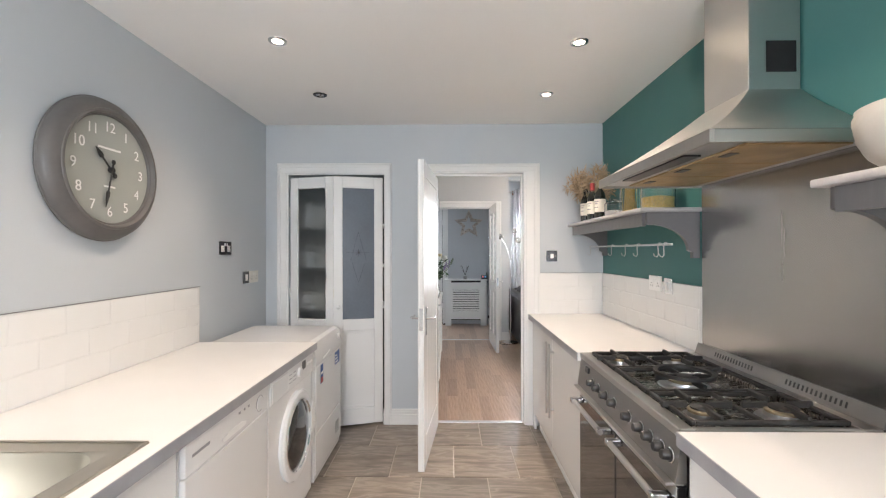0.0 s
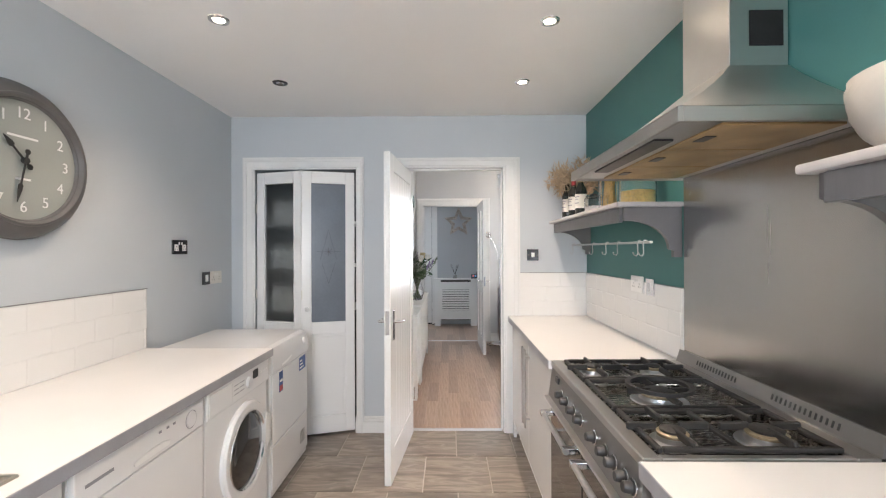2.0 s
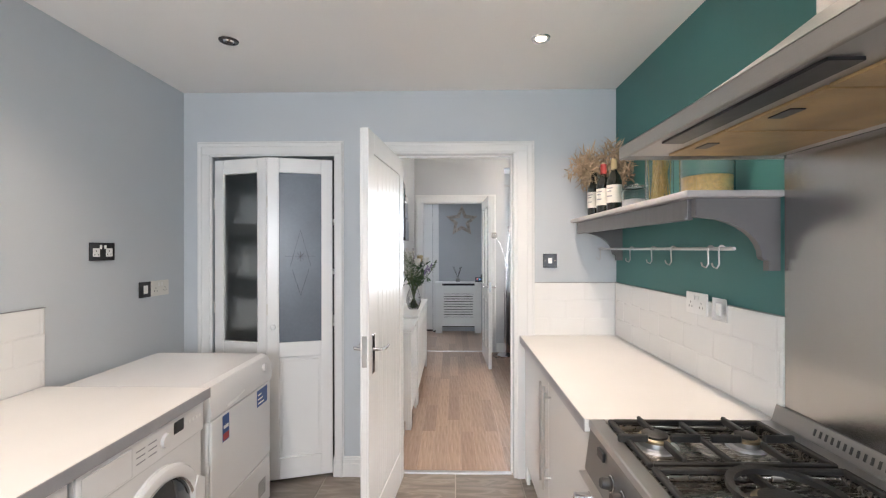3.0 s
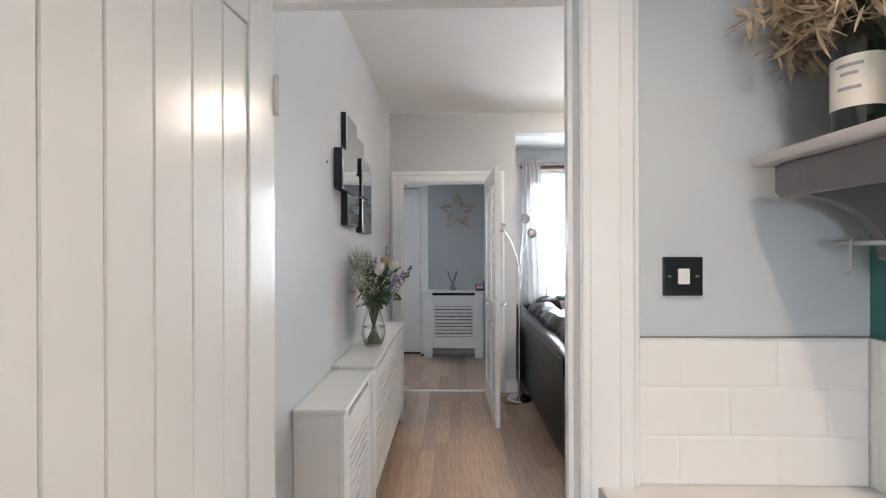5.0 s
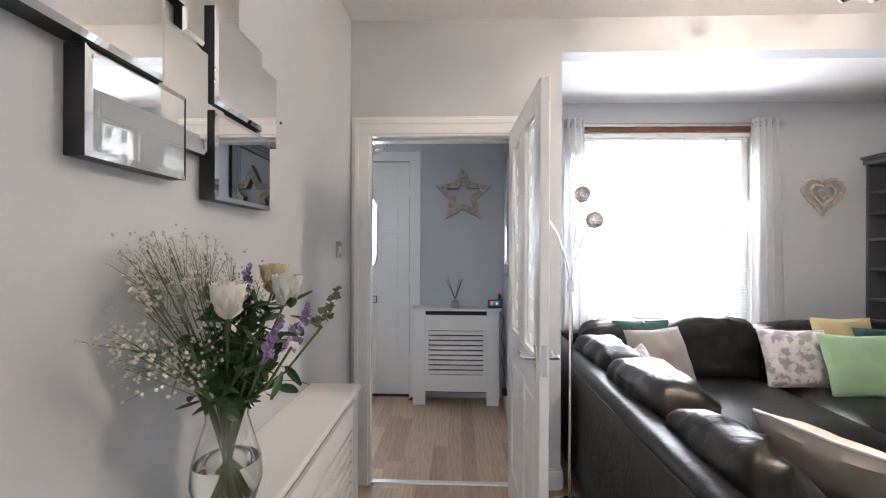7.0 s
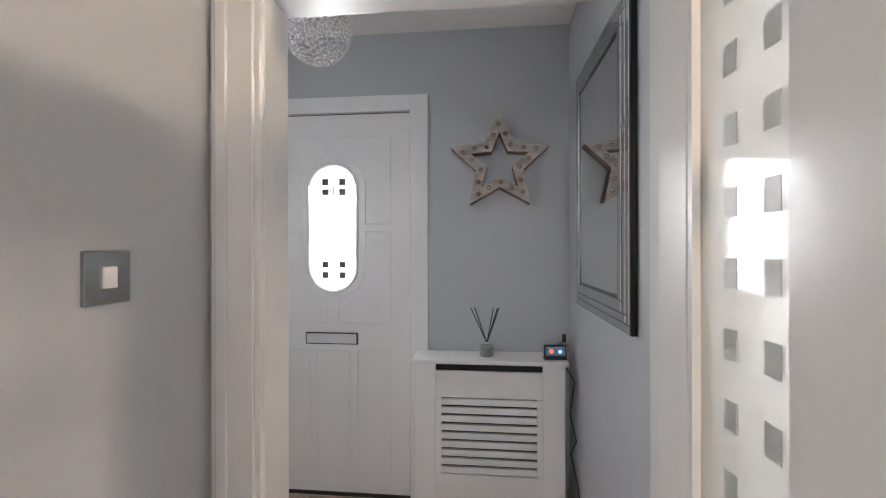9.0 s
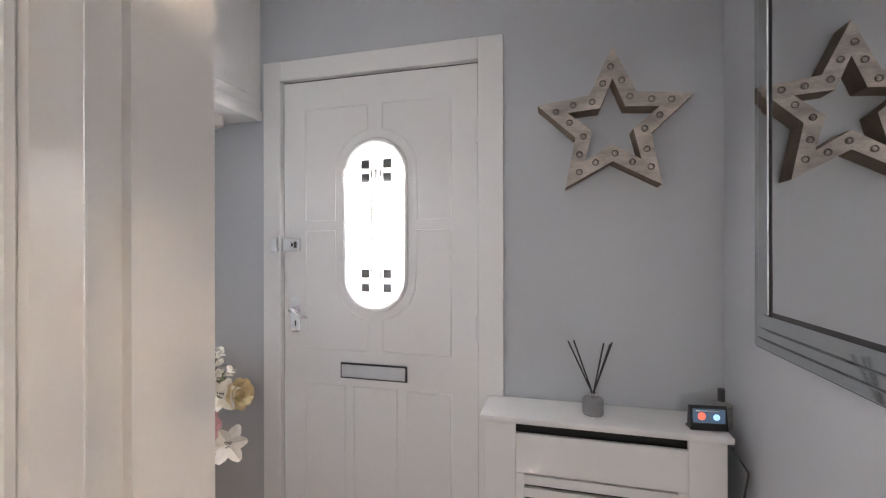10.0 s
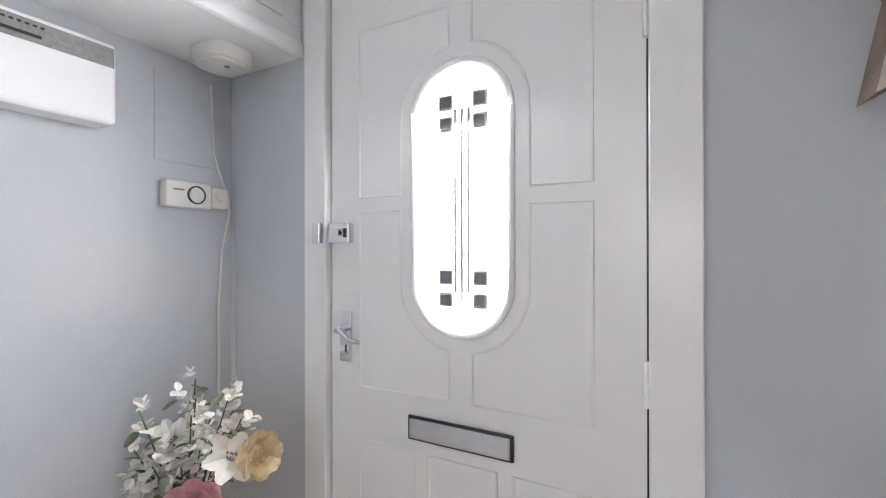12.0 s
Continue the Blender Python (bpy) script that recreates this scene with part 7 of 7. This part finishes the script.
po, pi_ = star_pts(0.276, 0.134, SCX, SCZ), star_pts(0.163, 0.072, SCX, SCZ)
bmf, bms = bm_new(), bm_new()
fo, fi = [bmf.verts.new((x, SRY, z)) for x, z in po], [bmf.verts.new((x, SRY, z)) for x, z in pi_]
for i in range(10):
    j = (i + 1) % 10
    bmf.faces.new((fo[i], fo[j], fi[j], fi[i]))
for pts in (po, pi_):
    a = [bms.verts.new((x, SRY + 0.0005, z)) for x, z in pts]
    b = [bms.verts.new((x, HY - 0.002, z)) for x, z in pts]
    for i in range(10):
        j = (i + 1) % 10
        bms.faces.new((a[i], a[j], b[j], b[i]))
part("star_face", bmf, STARWOOD, stt, "whitewashed wooden face")
part("star_sides", bms, STARSIDE, stt, "raw brown wooden sides")
for i in range(10):
    j = (i + 1) % 10
    for t in ((0.12, 0.55) if i % 2 == 0 else (0.06, 0.5)):
        x = (po[i][0] + pi_[i][0]) / 2 * (1 - t) + (po[j][0] + pi_[j][0]) / 2 * t
        z = (po[i][1] + pi_[i][1]) / 2 * (1 - t) + (po[j][1] + pi_[j][1]) / 2 * t
        hd = part("bulb_holder", lathe(bm_new(), [(0.011, 0.0), (0.012, 0.004), (0.009, 0.005), (0.008, 0.001)], n=16, m=pose(x, SRY - 0.0003, z, 90, 0, 0)), PEWTER, stt)
        part("bulb", lathe(bm_new(), [(0.0075, 0.0005), (0.006, 0.006), (0, 0.008)], n=12, m=pose(x, SRY - 0.0003, z, 90, 0, 0)), STARWOOD, hd)

# hall mirror with stepped mirrored frame
hm = thing("hall_mirror", (HX1, 7.94, 1.17), "large rectangular wall mirror in a wide silver glass frame", "mirror")
MY0, MY1, MZ0, MZ1 = 7.608, 8.38, 1.168, 2.235
box_part("backing", (HX1 - 0.020, HX1 - 0.001, MY0, MY1, MZ0, MZ1), BLACK, hm, 0.001, "black backing edge")
for i, (a, b, d) in enumerate(((0.004, 0.030, 0.026), (0.033, 0.060, 0.029), (0.063, 0.100, 0.033))):
    for nm, y0, y1, z0, z1 in (("bottom", MY0 + a, MY1 - a, MZ0 + a, MZ0 + b), ("top", MY0 + a, MY1 - a, MZ1 - b, MZ1 - a), ("near", MY0 + a, MY0 + b, MZ0 + b, MZ1 - b), ("far", MY1 - b, MY1 - a, MZ0 + b, MZ1 - b)):
        box_part("frame_strip", (HX1 - d, HX1 - 0.0205, y0, y1, z0, z1), BEVELMIRROR, hm, 0.003, "bevelled mirror strip", 1)
box_part("inner_edge", (HX1 - 0.024, HX1 - 0.0205, MY0 + 0.10, MY1 - 0.10, MZ0 + 0.10, MZ1 - 0.10), BLACK, hm, label="black inner edge")
box_part("mirror_glass", (HX1 - 0.0265, HX1 - 0.0245, MY0 + 0.112, MY1 - 0.112, MZ0 + 0.112, MZ1 - 0.112), MIRROR, hm, label="clear mirror glass")

# crystal globe pendant
GC = Vector((0.035, 7.71, 2.19))
gp = thing("globe_pendant", (GC.x, GC.y, 2.66), "crystal bead globe pendant lamp", "pendant lamp")
part("cord", tube(bm_new(), [(GC.x, GC.y, 2.658), (GC.x, GC.y, GC.z + 0.11)], 0.004, 8), CHROME, gp)
part("cap", lathe(bm_new(), [(0.001, 0.13), (0.03, 0.125), (0.035, 0.105)], GC, 20), CHROME, gp)
bm, bw = bm_new(), bm_new()
for i in range(420):
    ph, zc = i * 2.39996, 1 - 2 * (i + 0.5) / 420
    rr = math.sqrt(1 - zc * zc)
    bmesh.ops.create_icosphere(bm, subdivisions=1, radius=0.0075, matrix=Matrix.Translation(GC + 0.112 * Vector((rr * math.cos(ph), rr * math.sin(ph), zc))))
for k in range(10):
    a = k * 0.314
    tube(bw, [GC + 0.108 * Vector((math.sin(t) * math.cos(a), math.sin(t) * math.sin(a), math.cos(t))) for t in [6.2832 * q / 24 for q in range(25)]], 0.0012, 4)
tagged(part("crystal_bead", bm, CRYSTAL, gp, "clear crystal beads"), kind="stuff")
part("wire_frame", bw, WIRE, gp)

# niche: overhead cupboard, control box, timer, alarm
OX, OZ = -0.835, 2.045
oc = thing("overhead_cupboard", (HX0, 8.0, OZ), "white overhead cupboard with antique pewter knobs", "cupboard")
bm = bm_new()
bx(bm, HX0 + 0.001, OX - 0.02, 7.412, HY - 0.001, OZ, OZ + 0.02)
bx(bm, HX0 + 0.001, OX - 0.02, 7.412, 7.432, OZ + 0.02, 2.655)
part("carcass", bm, GLOSS, oc)
bm = bm_new()
bx(bm, OX - 0.02, OX, 7.412, HY - 0.001, OZ + 0.045, OZ + 0.10, 0.002, 1)
bx(bm, OX - 0.02, OX + 0.014, 7.412, HY - 0.001, OZ - 0.004, OZ + 0.045, 0.008, 2)
bx(bm, OX - 0.02, OX, 7.412, HY - 0.001, 2.60, 2.655, 0.002, 1)
bx(bm, OX - 0.02, OX, 8.60, HY - 0.001, OZ + 0.10, 2.60, 0.002, 1)
part("front_frame", bm, GLOSS, oc)
for i, (y0, y1) in enumerate(((7.432, 7.84), (7.845, 8.225), (8.228, 8.598))):
    d = box_part("door", (OX - 0.018, OX + 0.002, y0, y1, OZ + 0.102, 2.598), GLOSS, oc, 0.002, "plain white cupboard door")
    if i:
        ky = y1 - 0.028 if i == 1 else y0 + 0.028
        m = pose(OX + 0.002, ky, 2.245, 0, 90, 0)
        kn = part("knob", lathe(bm_new(), [(0.007, 0), (0.007, 0.012), (0.018, 0.016), (0.019, 0.022), (0.008, 0.026), (0, 0.027)], n=18, m=m), PEWTER, d, "ornate pewter knob")
        part("knob_plate", prism(bm_new(), [(0, -0.045), (0.010, -0.038), (0.006, -0.026), (0.013, -0.012), (0.013, 0.012), (0.006, 0.026), (0.010, 0.038), (0, 0.045), (-0.010, 0.038), (-0.006, 0.026), (-0.013, 0.012), (-0.013, -0.012), (-0.006, -0.026), (-0.010, -0.038)], Matrix(((0, 0, 0.003, OX + 0.0022), (1, 0, 0, ky), (0, 1, 0, 2.245), (0, 0, 0, 1)))), PEWTER, kn)
sa = thing("smoke_alarm", (-1.0, 8.47, 2.0), "white rounded smoke alarm under the cupboard", "smoke alarm")
part("alarm_body", prism(bm_new(), [(x, y) for x, y in rounded_rect(-1.10, -0.945, 8.455, 8.60, 0.045)], Matrix(((1, 0, 0, 0), (0, 1, 0, 0), (0, 0, 0.042, 2.0025), (0, 0, 0, 1)))), CREAMPLASTIC, sa)
part("alarm_base", prism(bm_new(), [(x, y) for x, y in rounded_rect(-1.09, -0.955, 8.465, 8.59, 0.045)], Matrix(((1, 0, 0, 0), (0, 1, 0, 0), (0, 0, 0.010, 1.994), (0, 0, 0, 1)))), CREAMPLASTIC, sa)
part("test_button", lathe(bm_new(), [(0.009, 0), (0.008, -0.003), (0, -0.003)], (-1.0, 8.53, 1.994), 14), GREYPANEL, sa)
cu = thing("control_box", (-1.15, 7.95, 1.72), "white wall control box with a grey vent panel", "control box")
box_part("housing", (HX0 + 0.001, HX0 + 0.095, 7.69, 8.27, 1.755, 1.972), ENAMEL, cu, 0.012, seg=3)
pnl = box_part("vent_panel", (HX0 + 0.094, HX0 + 0.097, 7.99, 8.262, 1.906, 1.958), GREYPANEL, cu, label="grey perforated panel")
for i in range(8):
    box_part("print_bar", (HX0 + 0.0965, HX0 + 0.098, 8.01 + i * 0.014, 8.018 + i * 0.014, 1.943, 1.948), BLACK, pnl)
box_part("print_bar", (HX0 + 0.0965, HX0 + 0.098, 8.03, 8.11, 1.918, 1.926), BLACK, pnl)
ap = thing("access_panel", (HX0, 8.5, 1.66), "painted-over flush access panel", "panel")
box_part("cover_plate", (HX0 + 0.0005, HX0 + 0.005, 8.414, 8.625, 1.702, 1.99), HALLWALL, ap, 0.001)
tm = thing("heating_timer", (HX0, 8.5, 1.54), "cream plastic heating timer with a round dial", "timer")
box_part("base_case", (HX0 + 0.001, HX0 + 0.040, 8.43, 8.58, 1.555, 1.640), CREAMPLASTIC, tm, 0.006)
box_part("end_case", (HX0 + 0.001, HX0 + 0.036, 8.582, 8.648, 1.560, 1.635), CREAMPLASTIC, tm, 0.012)
part("dial_ring", lathe(bm_new(), [(0.030, 0), (0.030, 0.006), (0.026, 0.006), (0.026, 0.001)], n=30, m=pose(HX0 + 0.0398, 8.525, 1.598, 0, 90, 0)), BLACK, tm, "black dial ring")
part("dial", lathe(bm_new(), [(0.025, 0.0005), (0.024, 0.006), (0, 0.006)], n=26, m=pose(HX0 + 0.0398, 8.525, 1.598, 0, 90, 0)), CREAMPLASTIC, tm)
part("knob", lathe(bm_new(), [(0.020, 0.0), (0.019, 0.010), (0, 0.011)], n=22, m=pose(HX0 + 0.0358, 8.614, 1.605, 0, 90, 0)), CREAMPLASTIC, tm)
box_part("switch_slot", (HX0 + 0.0395, HX0 + 0.042, 8.45, 8.485, 1.608, 1.614), GREYPANEL, tm)
cb2 = thing("cable", (HX0, 8.62, 0.9), "painted cables running down the niche corner", "cable")
part("lead", tube(bm_new(), [(HX0 + 0.006, 8.60, 1.99), (HX0 + 0.006, 8.61, 1.75), (HX0 + 0.030, 8.64, 1.62), (HX0 + 0.042, 8.645, 1.55), (HX0 + 0.015, 8.635, 1.42), (HX0 + 0.008, 8.625, 1.2), (HX0 + 0.008, 8.63, 0.13)], 0.0035, 6), CREAMPLASTIC, cb2)
part("lead", tube(bm_new(), [(HX0 + 0.022, HY - 0.006, 1.55), (HX0 + 0.035, HY - 0.006, 1.3), (HX0 + 0.028, HY - 0.006, 0.13)], 0.003, 6), HALLWALL, cb2)
part("lead", tube(bm_new(), [(HX0 + 0.05, 7.93, 1.94), (HX0 + 0.045, 7.93, 2.04)], 0.008, 8), CREAMPLASTIC, cb2)

# silk flowers in a tall floor vase
ROOM = HALL @ Matrix.Translation((0, 0, 0.055))
FX0, FY0 = -0.985, 8.39
ffv = thing("flower_vase", (FX0, FY0, 0), "tall floor vase of silk roses, magnolias and white blossom", "vase of flowers")
part("tall_vase", lathe(bm_new(), [(0.001, -0.054), (0.075, -0.054), (0.085, -0.03), (0.07, 0.25), (0.06, 0.42), (0.075, 0.52), (0.068, 0.52), (0.05, 0.42), (0.001, 0.40)], (FX0, FY0, 0), 28), GREYPANEL, ffv, "grey tall vase")
random.seed(33)


def rose_head(c, R, mt, axis, name):
    bm = bm_new()
    look_m = Matrix.Translation(c) @ Vector(axis).to_track_quat("Z", "Y").to_matrix().to_4x4()
    for ring_i, (cnt, ln, tilt) in enumerate(((4, 0.35, 84), (5, 0.55, 76), (6, 0.75, 64), (7, 0.95, 48), (8, 1.1, 30), (8, 1.1, 10))):
        for k in range(cnt):
            petal(bm, look_m @ Matrix.Rotation(radians(360 * k / cnt + ring_i * 27), 4, "Z") @ Matrix.Rotation(radians(-tilt), 4, "Y") @ Matrix.Translation((R * 0.05, 0, 0)), R * ln, R * (0.55 + 0.1 * ring_i), 0.3)
    part(name, bm, mt, ffv)


AX = (0.75, -0.65, 0.15)
rose_head(Vector((-0.845, 8.325, 0.71)), 0.072, PETALPINK, AX, "pink_rose")
rose_head(Vector((-0.80, 8.47, 0.79)), 0.062, PETALCREAM, (0.9, -0.2, 0.2), "cream_rose")
for c, R in (((-0.83, 8.42, 0.80), 0.08), ((-0.86, 8.30, 0.60), 0.085), ((-0.80, 8.43, 0.60), 0.085), ((-0.93, 8.32, 0.86), 0.06), ((-0.95, 8.26, 0.72), 0.06)):
    bm = bm_new()
    lm = Matrix.Translation(c) @ Vector((AX[0] + random.uniform(-0.4, 0.4), AX[1] + random.uniform(-0.3, 0.3), 0.3)).to_track_quat("Z", "Y").to_matrix().to_4x4()
    for k in range(6):
        petal(bm, lm @ Matrix.Rotation(radians(60 * k + random.uniform(-8, 8)), 4, "Z") @ Matrix.Rotation(radians(-random.uniform(12, 30)), 4, "Y"), R, R * 0.62, 0.1)
    fl_ob = part("white_magnolia", bm, PETALWHITE, ffv)
    bm = bm_new()
    for k in range(14):
        q = lm @ Vector((random.uniform(-0.012, 0.012), random.uniform(-0.012, 0.012), 0.012))
        ball(bm, q, 0.0035, 6, 4)
    part("flower_eye", bm, GREYPANEL, fl_ob)
bm, bl2, bs = bm_new(), bm_new(), bm_new()
for i in range(20):
    tip = Vector((FX0 + random.uniform(-0.14, 0.16), FY0 + random.uniform(-0.22, 0.14), random.uniform(0.78, 1.02)))
    tip.x, tip.y = max(tip.x, HX0 + 0.05), min(tip.y, HY - 0.05)
    base = Vector((FX0, FY0, 0.50))
    mid = base.lerp(tip, 0.6) + Vector((0, 0, 0.03))
    tube(bs, [base, mid, tip], 0.0022, 5)
    for k in range(9):
        q = mid.lerp(tip, k / 8) + Vector([random.uniform(-0.03, 0.03) for _ in range(3)])
        q.x, q.y = max(q.x, HX0 + 0.045), min(q.y, HY - 0.045)
        for j in range(4):
            petal(bm, Matrix.Translation(q) @ pose(0, 0, 0, random.uniform(-50, 50), random.uniform(-50, 30), 90 * j + random.uniform(-20, 20)), random.uniform(0.018, 0.030), 0.024, 0.25, 3)
    for k in range(6):
        q = base.lerp(tip, random.uniform(0.35, 1.0)) + Vector([random.uniform(-0.03, 0.03) for _ in range(3)])
        q.x, q.y = max(q.x, HX0 + 0.05), min(q.y, HY - 0.05)
        petal(bl2, Matrix.Translation(q) @ pose(0, 0, 0, random.uniform(-40, 40), random.uniform(-50, 30), random.uniform(0, 360)), random.uniform(0.03, 0.055), 0.02, -0.2)
part("white_blossom", bm, PETALWHITE, ffv, "sprays of small white blossom")
part("leaves", bl2, PALELEAF, ffv, "dusty green leaves")
tagged(part("stem", bs, STEMGREEN, ffv), kind="stuff")


ROOM = Matrix.Identity(4)


# ---- pieces: wall tiles, floor tiles, planks ----
def tile_field(owner, to_world, u0, u1, v0, rows, pw, ph, mat_, depth, name="tile", shift=0.5, first=0.0):
    """Bevelled tiles in rows on a plane: to_world(u, v, w) gives the place; w is outward."""
    cache = {}
    for r in range(rows):
        u = u0 + first + (-(pw * shift) if r % 2 else 0.0)
        while u < u1 - 0.003:
            a, b = max(u, u0), min(u + pw, u1)
            if b - a > 0.012:
                key = round(b - a, 3)
                if key not in cache:
                    g, e, bm = 0.0008, 0.006, bm_new()
                    w, h = b - a, ph
                    lo = [bm.verts.new(to_world(x, y, 0.0)) for x, y in ((g, g), (w - g, g), (w - g, h - g), (g, h - g))]
                    md = [bm.verts.new(to_world(x, y, depth * 0.75)) for x, y in ((g, g), (w - g, g), (w - g, h - g), (g, h - g))]
                    hi = [bm.verts.new(to_world(x, y, depth)) for x, y in ((g + e, g + e), (w - g - e, g + e), (w - g - e, h - g - e), (g + e, h - g - e))]
                    org = Vector(to_world(0, 0, 0))
                    for v in bm.verts:
                        v.co -= org
                    for p, q in ((lo, md), (md, hi)):
                        for i in range(4):
                            bm.faces.new((p[i], p[(i + 1) % 4], q[(i + 1) % 4], q[i]))
                    bm.faces.new(hi)
                    cache[key] = mesh_from(name, bm, mat_)
                o = part(name, cache[key], mat_, owner)
                o.location = to_world(a, v0 + r * ph, 0.0)
            u += pw


def grout(name, dims, label):
    return single(name, bx(bm_new(), *dims), GROUT, label, "tiles", "structure")


TW, TH = 0.2165, 0.1075
g1 = grout("tiles_left", (XL, XL + 0.0068, -1.3, 3.05, 0.854, 1.177), "white glazed brick tiles above the left worktop")
tile_field(g1, lambda u, v, w: (XL + 0.002 + w, u, v), -1.298, 3.05, 0.854, 3, TW, TH, TILE, 0.007)
g2 = grout("tiles_right", (XR - 0.0068, XR, 2.635, YE, 0.886, 1.2095), "white glazed brick tiles above the right worktop")
tile_field(g2, lambda u, v, w: (XR - 0.002 - w, u, v), 2.66, YE - 0.008, 0.886, 3, TW, TH, TILE, 0.007)
tile_field(g2, lambda u, v, w: (XR - 0.002 - w, u, v), 2.635, 2.66, 0.886, 3, 0.03, TH, TILE, 0.008)
g3 = grout("tiles_end", (1.04, XR - 0.0095, YE - 0.0068, YE, 0.886, 1.2095), "white glazed brick tiles beside the doorway")
tile_field(g3, lambda u, v, w: (u, YE - 0.002 - w, v), 1.04, XR - 0.010, 0.886, 3, TW, TH, TILE, 0.007, first=-0.06)
g4 = grout("tiles_right_near", (XR - 0.0068, XR, -1.3, 1.698, 0.886, 1.2095), "white glazed brick tiles beside the cooker")
tile_field(g4, lambda u, v, w: (XR - 0.002 - w, u, v), -1.298, 1.698, 0.886, 3, TW, TH, TILE, 0.007)

for nm, dims in (("trim_tiles_left", (XL, XL + 0.0105, -1.3, 3.052, 1.177, 1.1795)), ("trim_tiles_right", (XR - 0.0105, XR, 2.635, YE, 1.2096, 1.212)), ("trim_tiles_end", (1.04, XR - 0.0106, YE - 0.0105, YE, 1.2096, 1.212))):
    single(nm, bx(bm_new(), *dims), GREYPANEL, "thin grey sealant line on top of the tiles", "trim", "structure")
# slate-effect floor tiles, half bond
FT, FD = 0.402, 0.432
random.seed(2)
tile_me = {}


def slab(owner, x0, x1, y0, y1, mat_, name, z=0.0, thick=0.004, e=0.002):
    key = (round(x1 - x0, 3), round(y1 - y0, 3), name)
    if key not in tile_me:
        bm, w, h = bm_new(), x1 - x0, y1 - y0
        lo = [bm.verts.new((x, y, -thick)) for x, y in ((0, 0), (w, 0), (w, h), (0, h))]
        md = [bm.verts.new((x, y, -e * 0.5)) for x, y in ((0, 0), (w, 0), (w, h), (0, h))]
        hi = [bm.verts.new((x, y, 0)) for x, y in ((e, e), (w - e, e), (w - e, h - e), (e, h - e))]
        for p, q in ((lo, md), (md, hi)):
            for i in range(4):
                bm.faces.new((p[i], p[(i + 1) % 4], q[(i + 1) % 4], q[i]))
        bm.faces.new(hi)
        tile_me[key] = mesh_from(name, bm, mat_)
    o = part(name, tile_me[key], mat_, owner)
    o.location = (x0, y0, z)
    return o


row = 0
y1 = 4.02
G = 0.003
edges = [4.02, 3.61]
while edges[-1] > -1.3:
    edges.append(edges[-1] - FD)
for r, (yt, yb) in enumerate(zip(edges, edges[1:])):
    x = -1.593 if r % 2 else -1.792
    while x < XR:
        a, b = max(x, XL), min(x + FT, XR)
        if yt > 4.0:
            a, b = max(x, XL), min(x + FT, XR)
        if b - a > 0.02:
            slab(floor_k, a + G, b - G, max(yb, -1.3) + G, min(yt, YE if not (0.2 < (a + b) / 2 < 1.05) else 4.02) - G, SLATE, "tile")
        x += FT

# laminate strips: along y
PW = 0.098
random.seed(12)
count = 0
rest_b = bm_new()


def planks(owner, x0, x1, y0, y1, near):
    global count
    x = x0
    while x < x1 - 0.002:
        xb = min(x + PW, x1)
        y = y0 - random.uniform(0, 0.7)
        while y < y1:
            L = random.choice((0.55, 0.7, 0.85))
            a, b = max(y, y0), min(y + L, y1)
            if b - a > 0.01:
                if near(x, (a + b) / 2) and count < 300:
                    slab(owner, x + 0.0004, xb - 0.0004, a + 0.0004, b - 0.0004, PLANK, "plank", 0.0, 0.004, 0.0008)
                    count += 1
                else:
                    bx(rest_b, x + 0.0004, xb - 0.0004, a + 0.0004, b - 0.0004, -0.004, 0.0)
            y += L
        x = xb


planks(floor_h, HX0, HX1, 7.228, HY, lambda x, y: True)
planks(floor_l, LX, 4.713, 4.06, 7.262, lambda x, y: x < 1.5)
planks(floor_b, 1.311, 4.713, 7.262, 8.588, lambda x, y: False)
rest = part("laminate_strips", rest_b, PLANK, floor_l)
tagged(rest, "oak laminate strips under the furniture", kind="stuff")
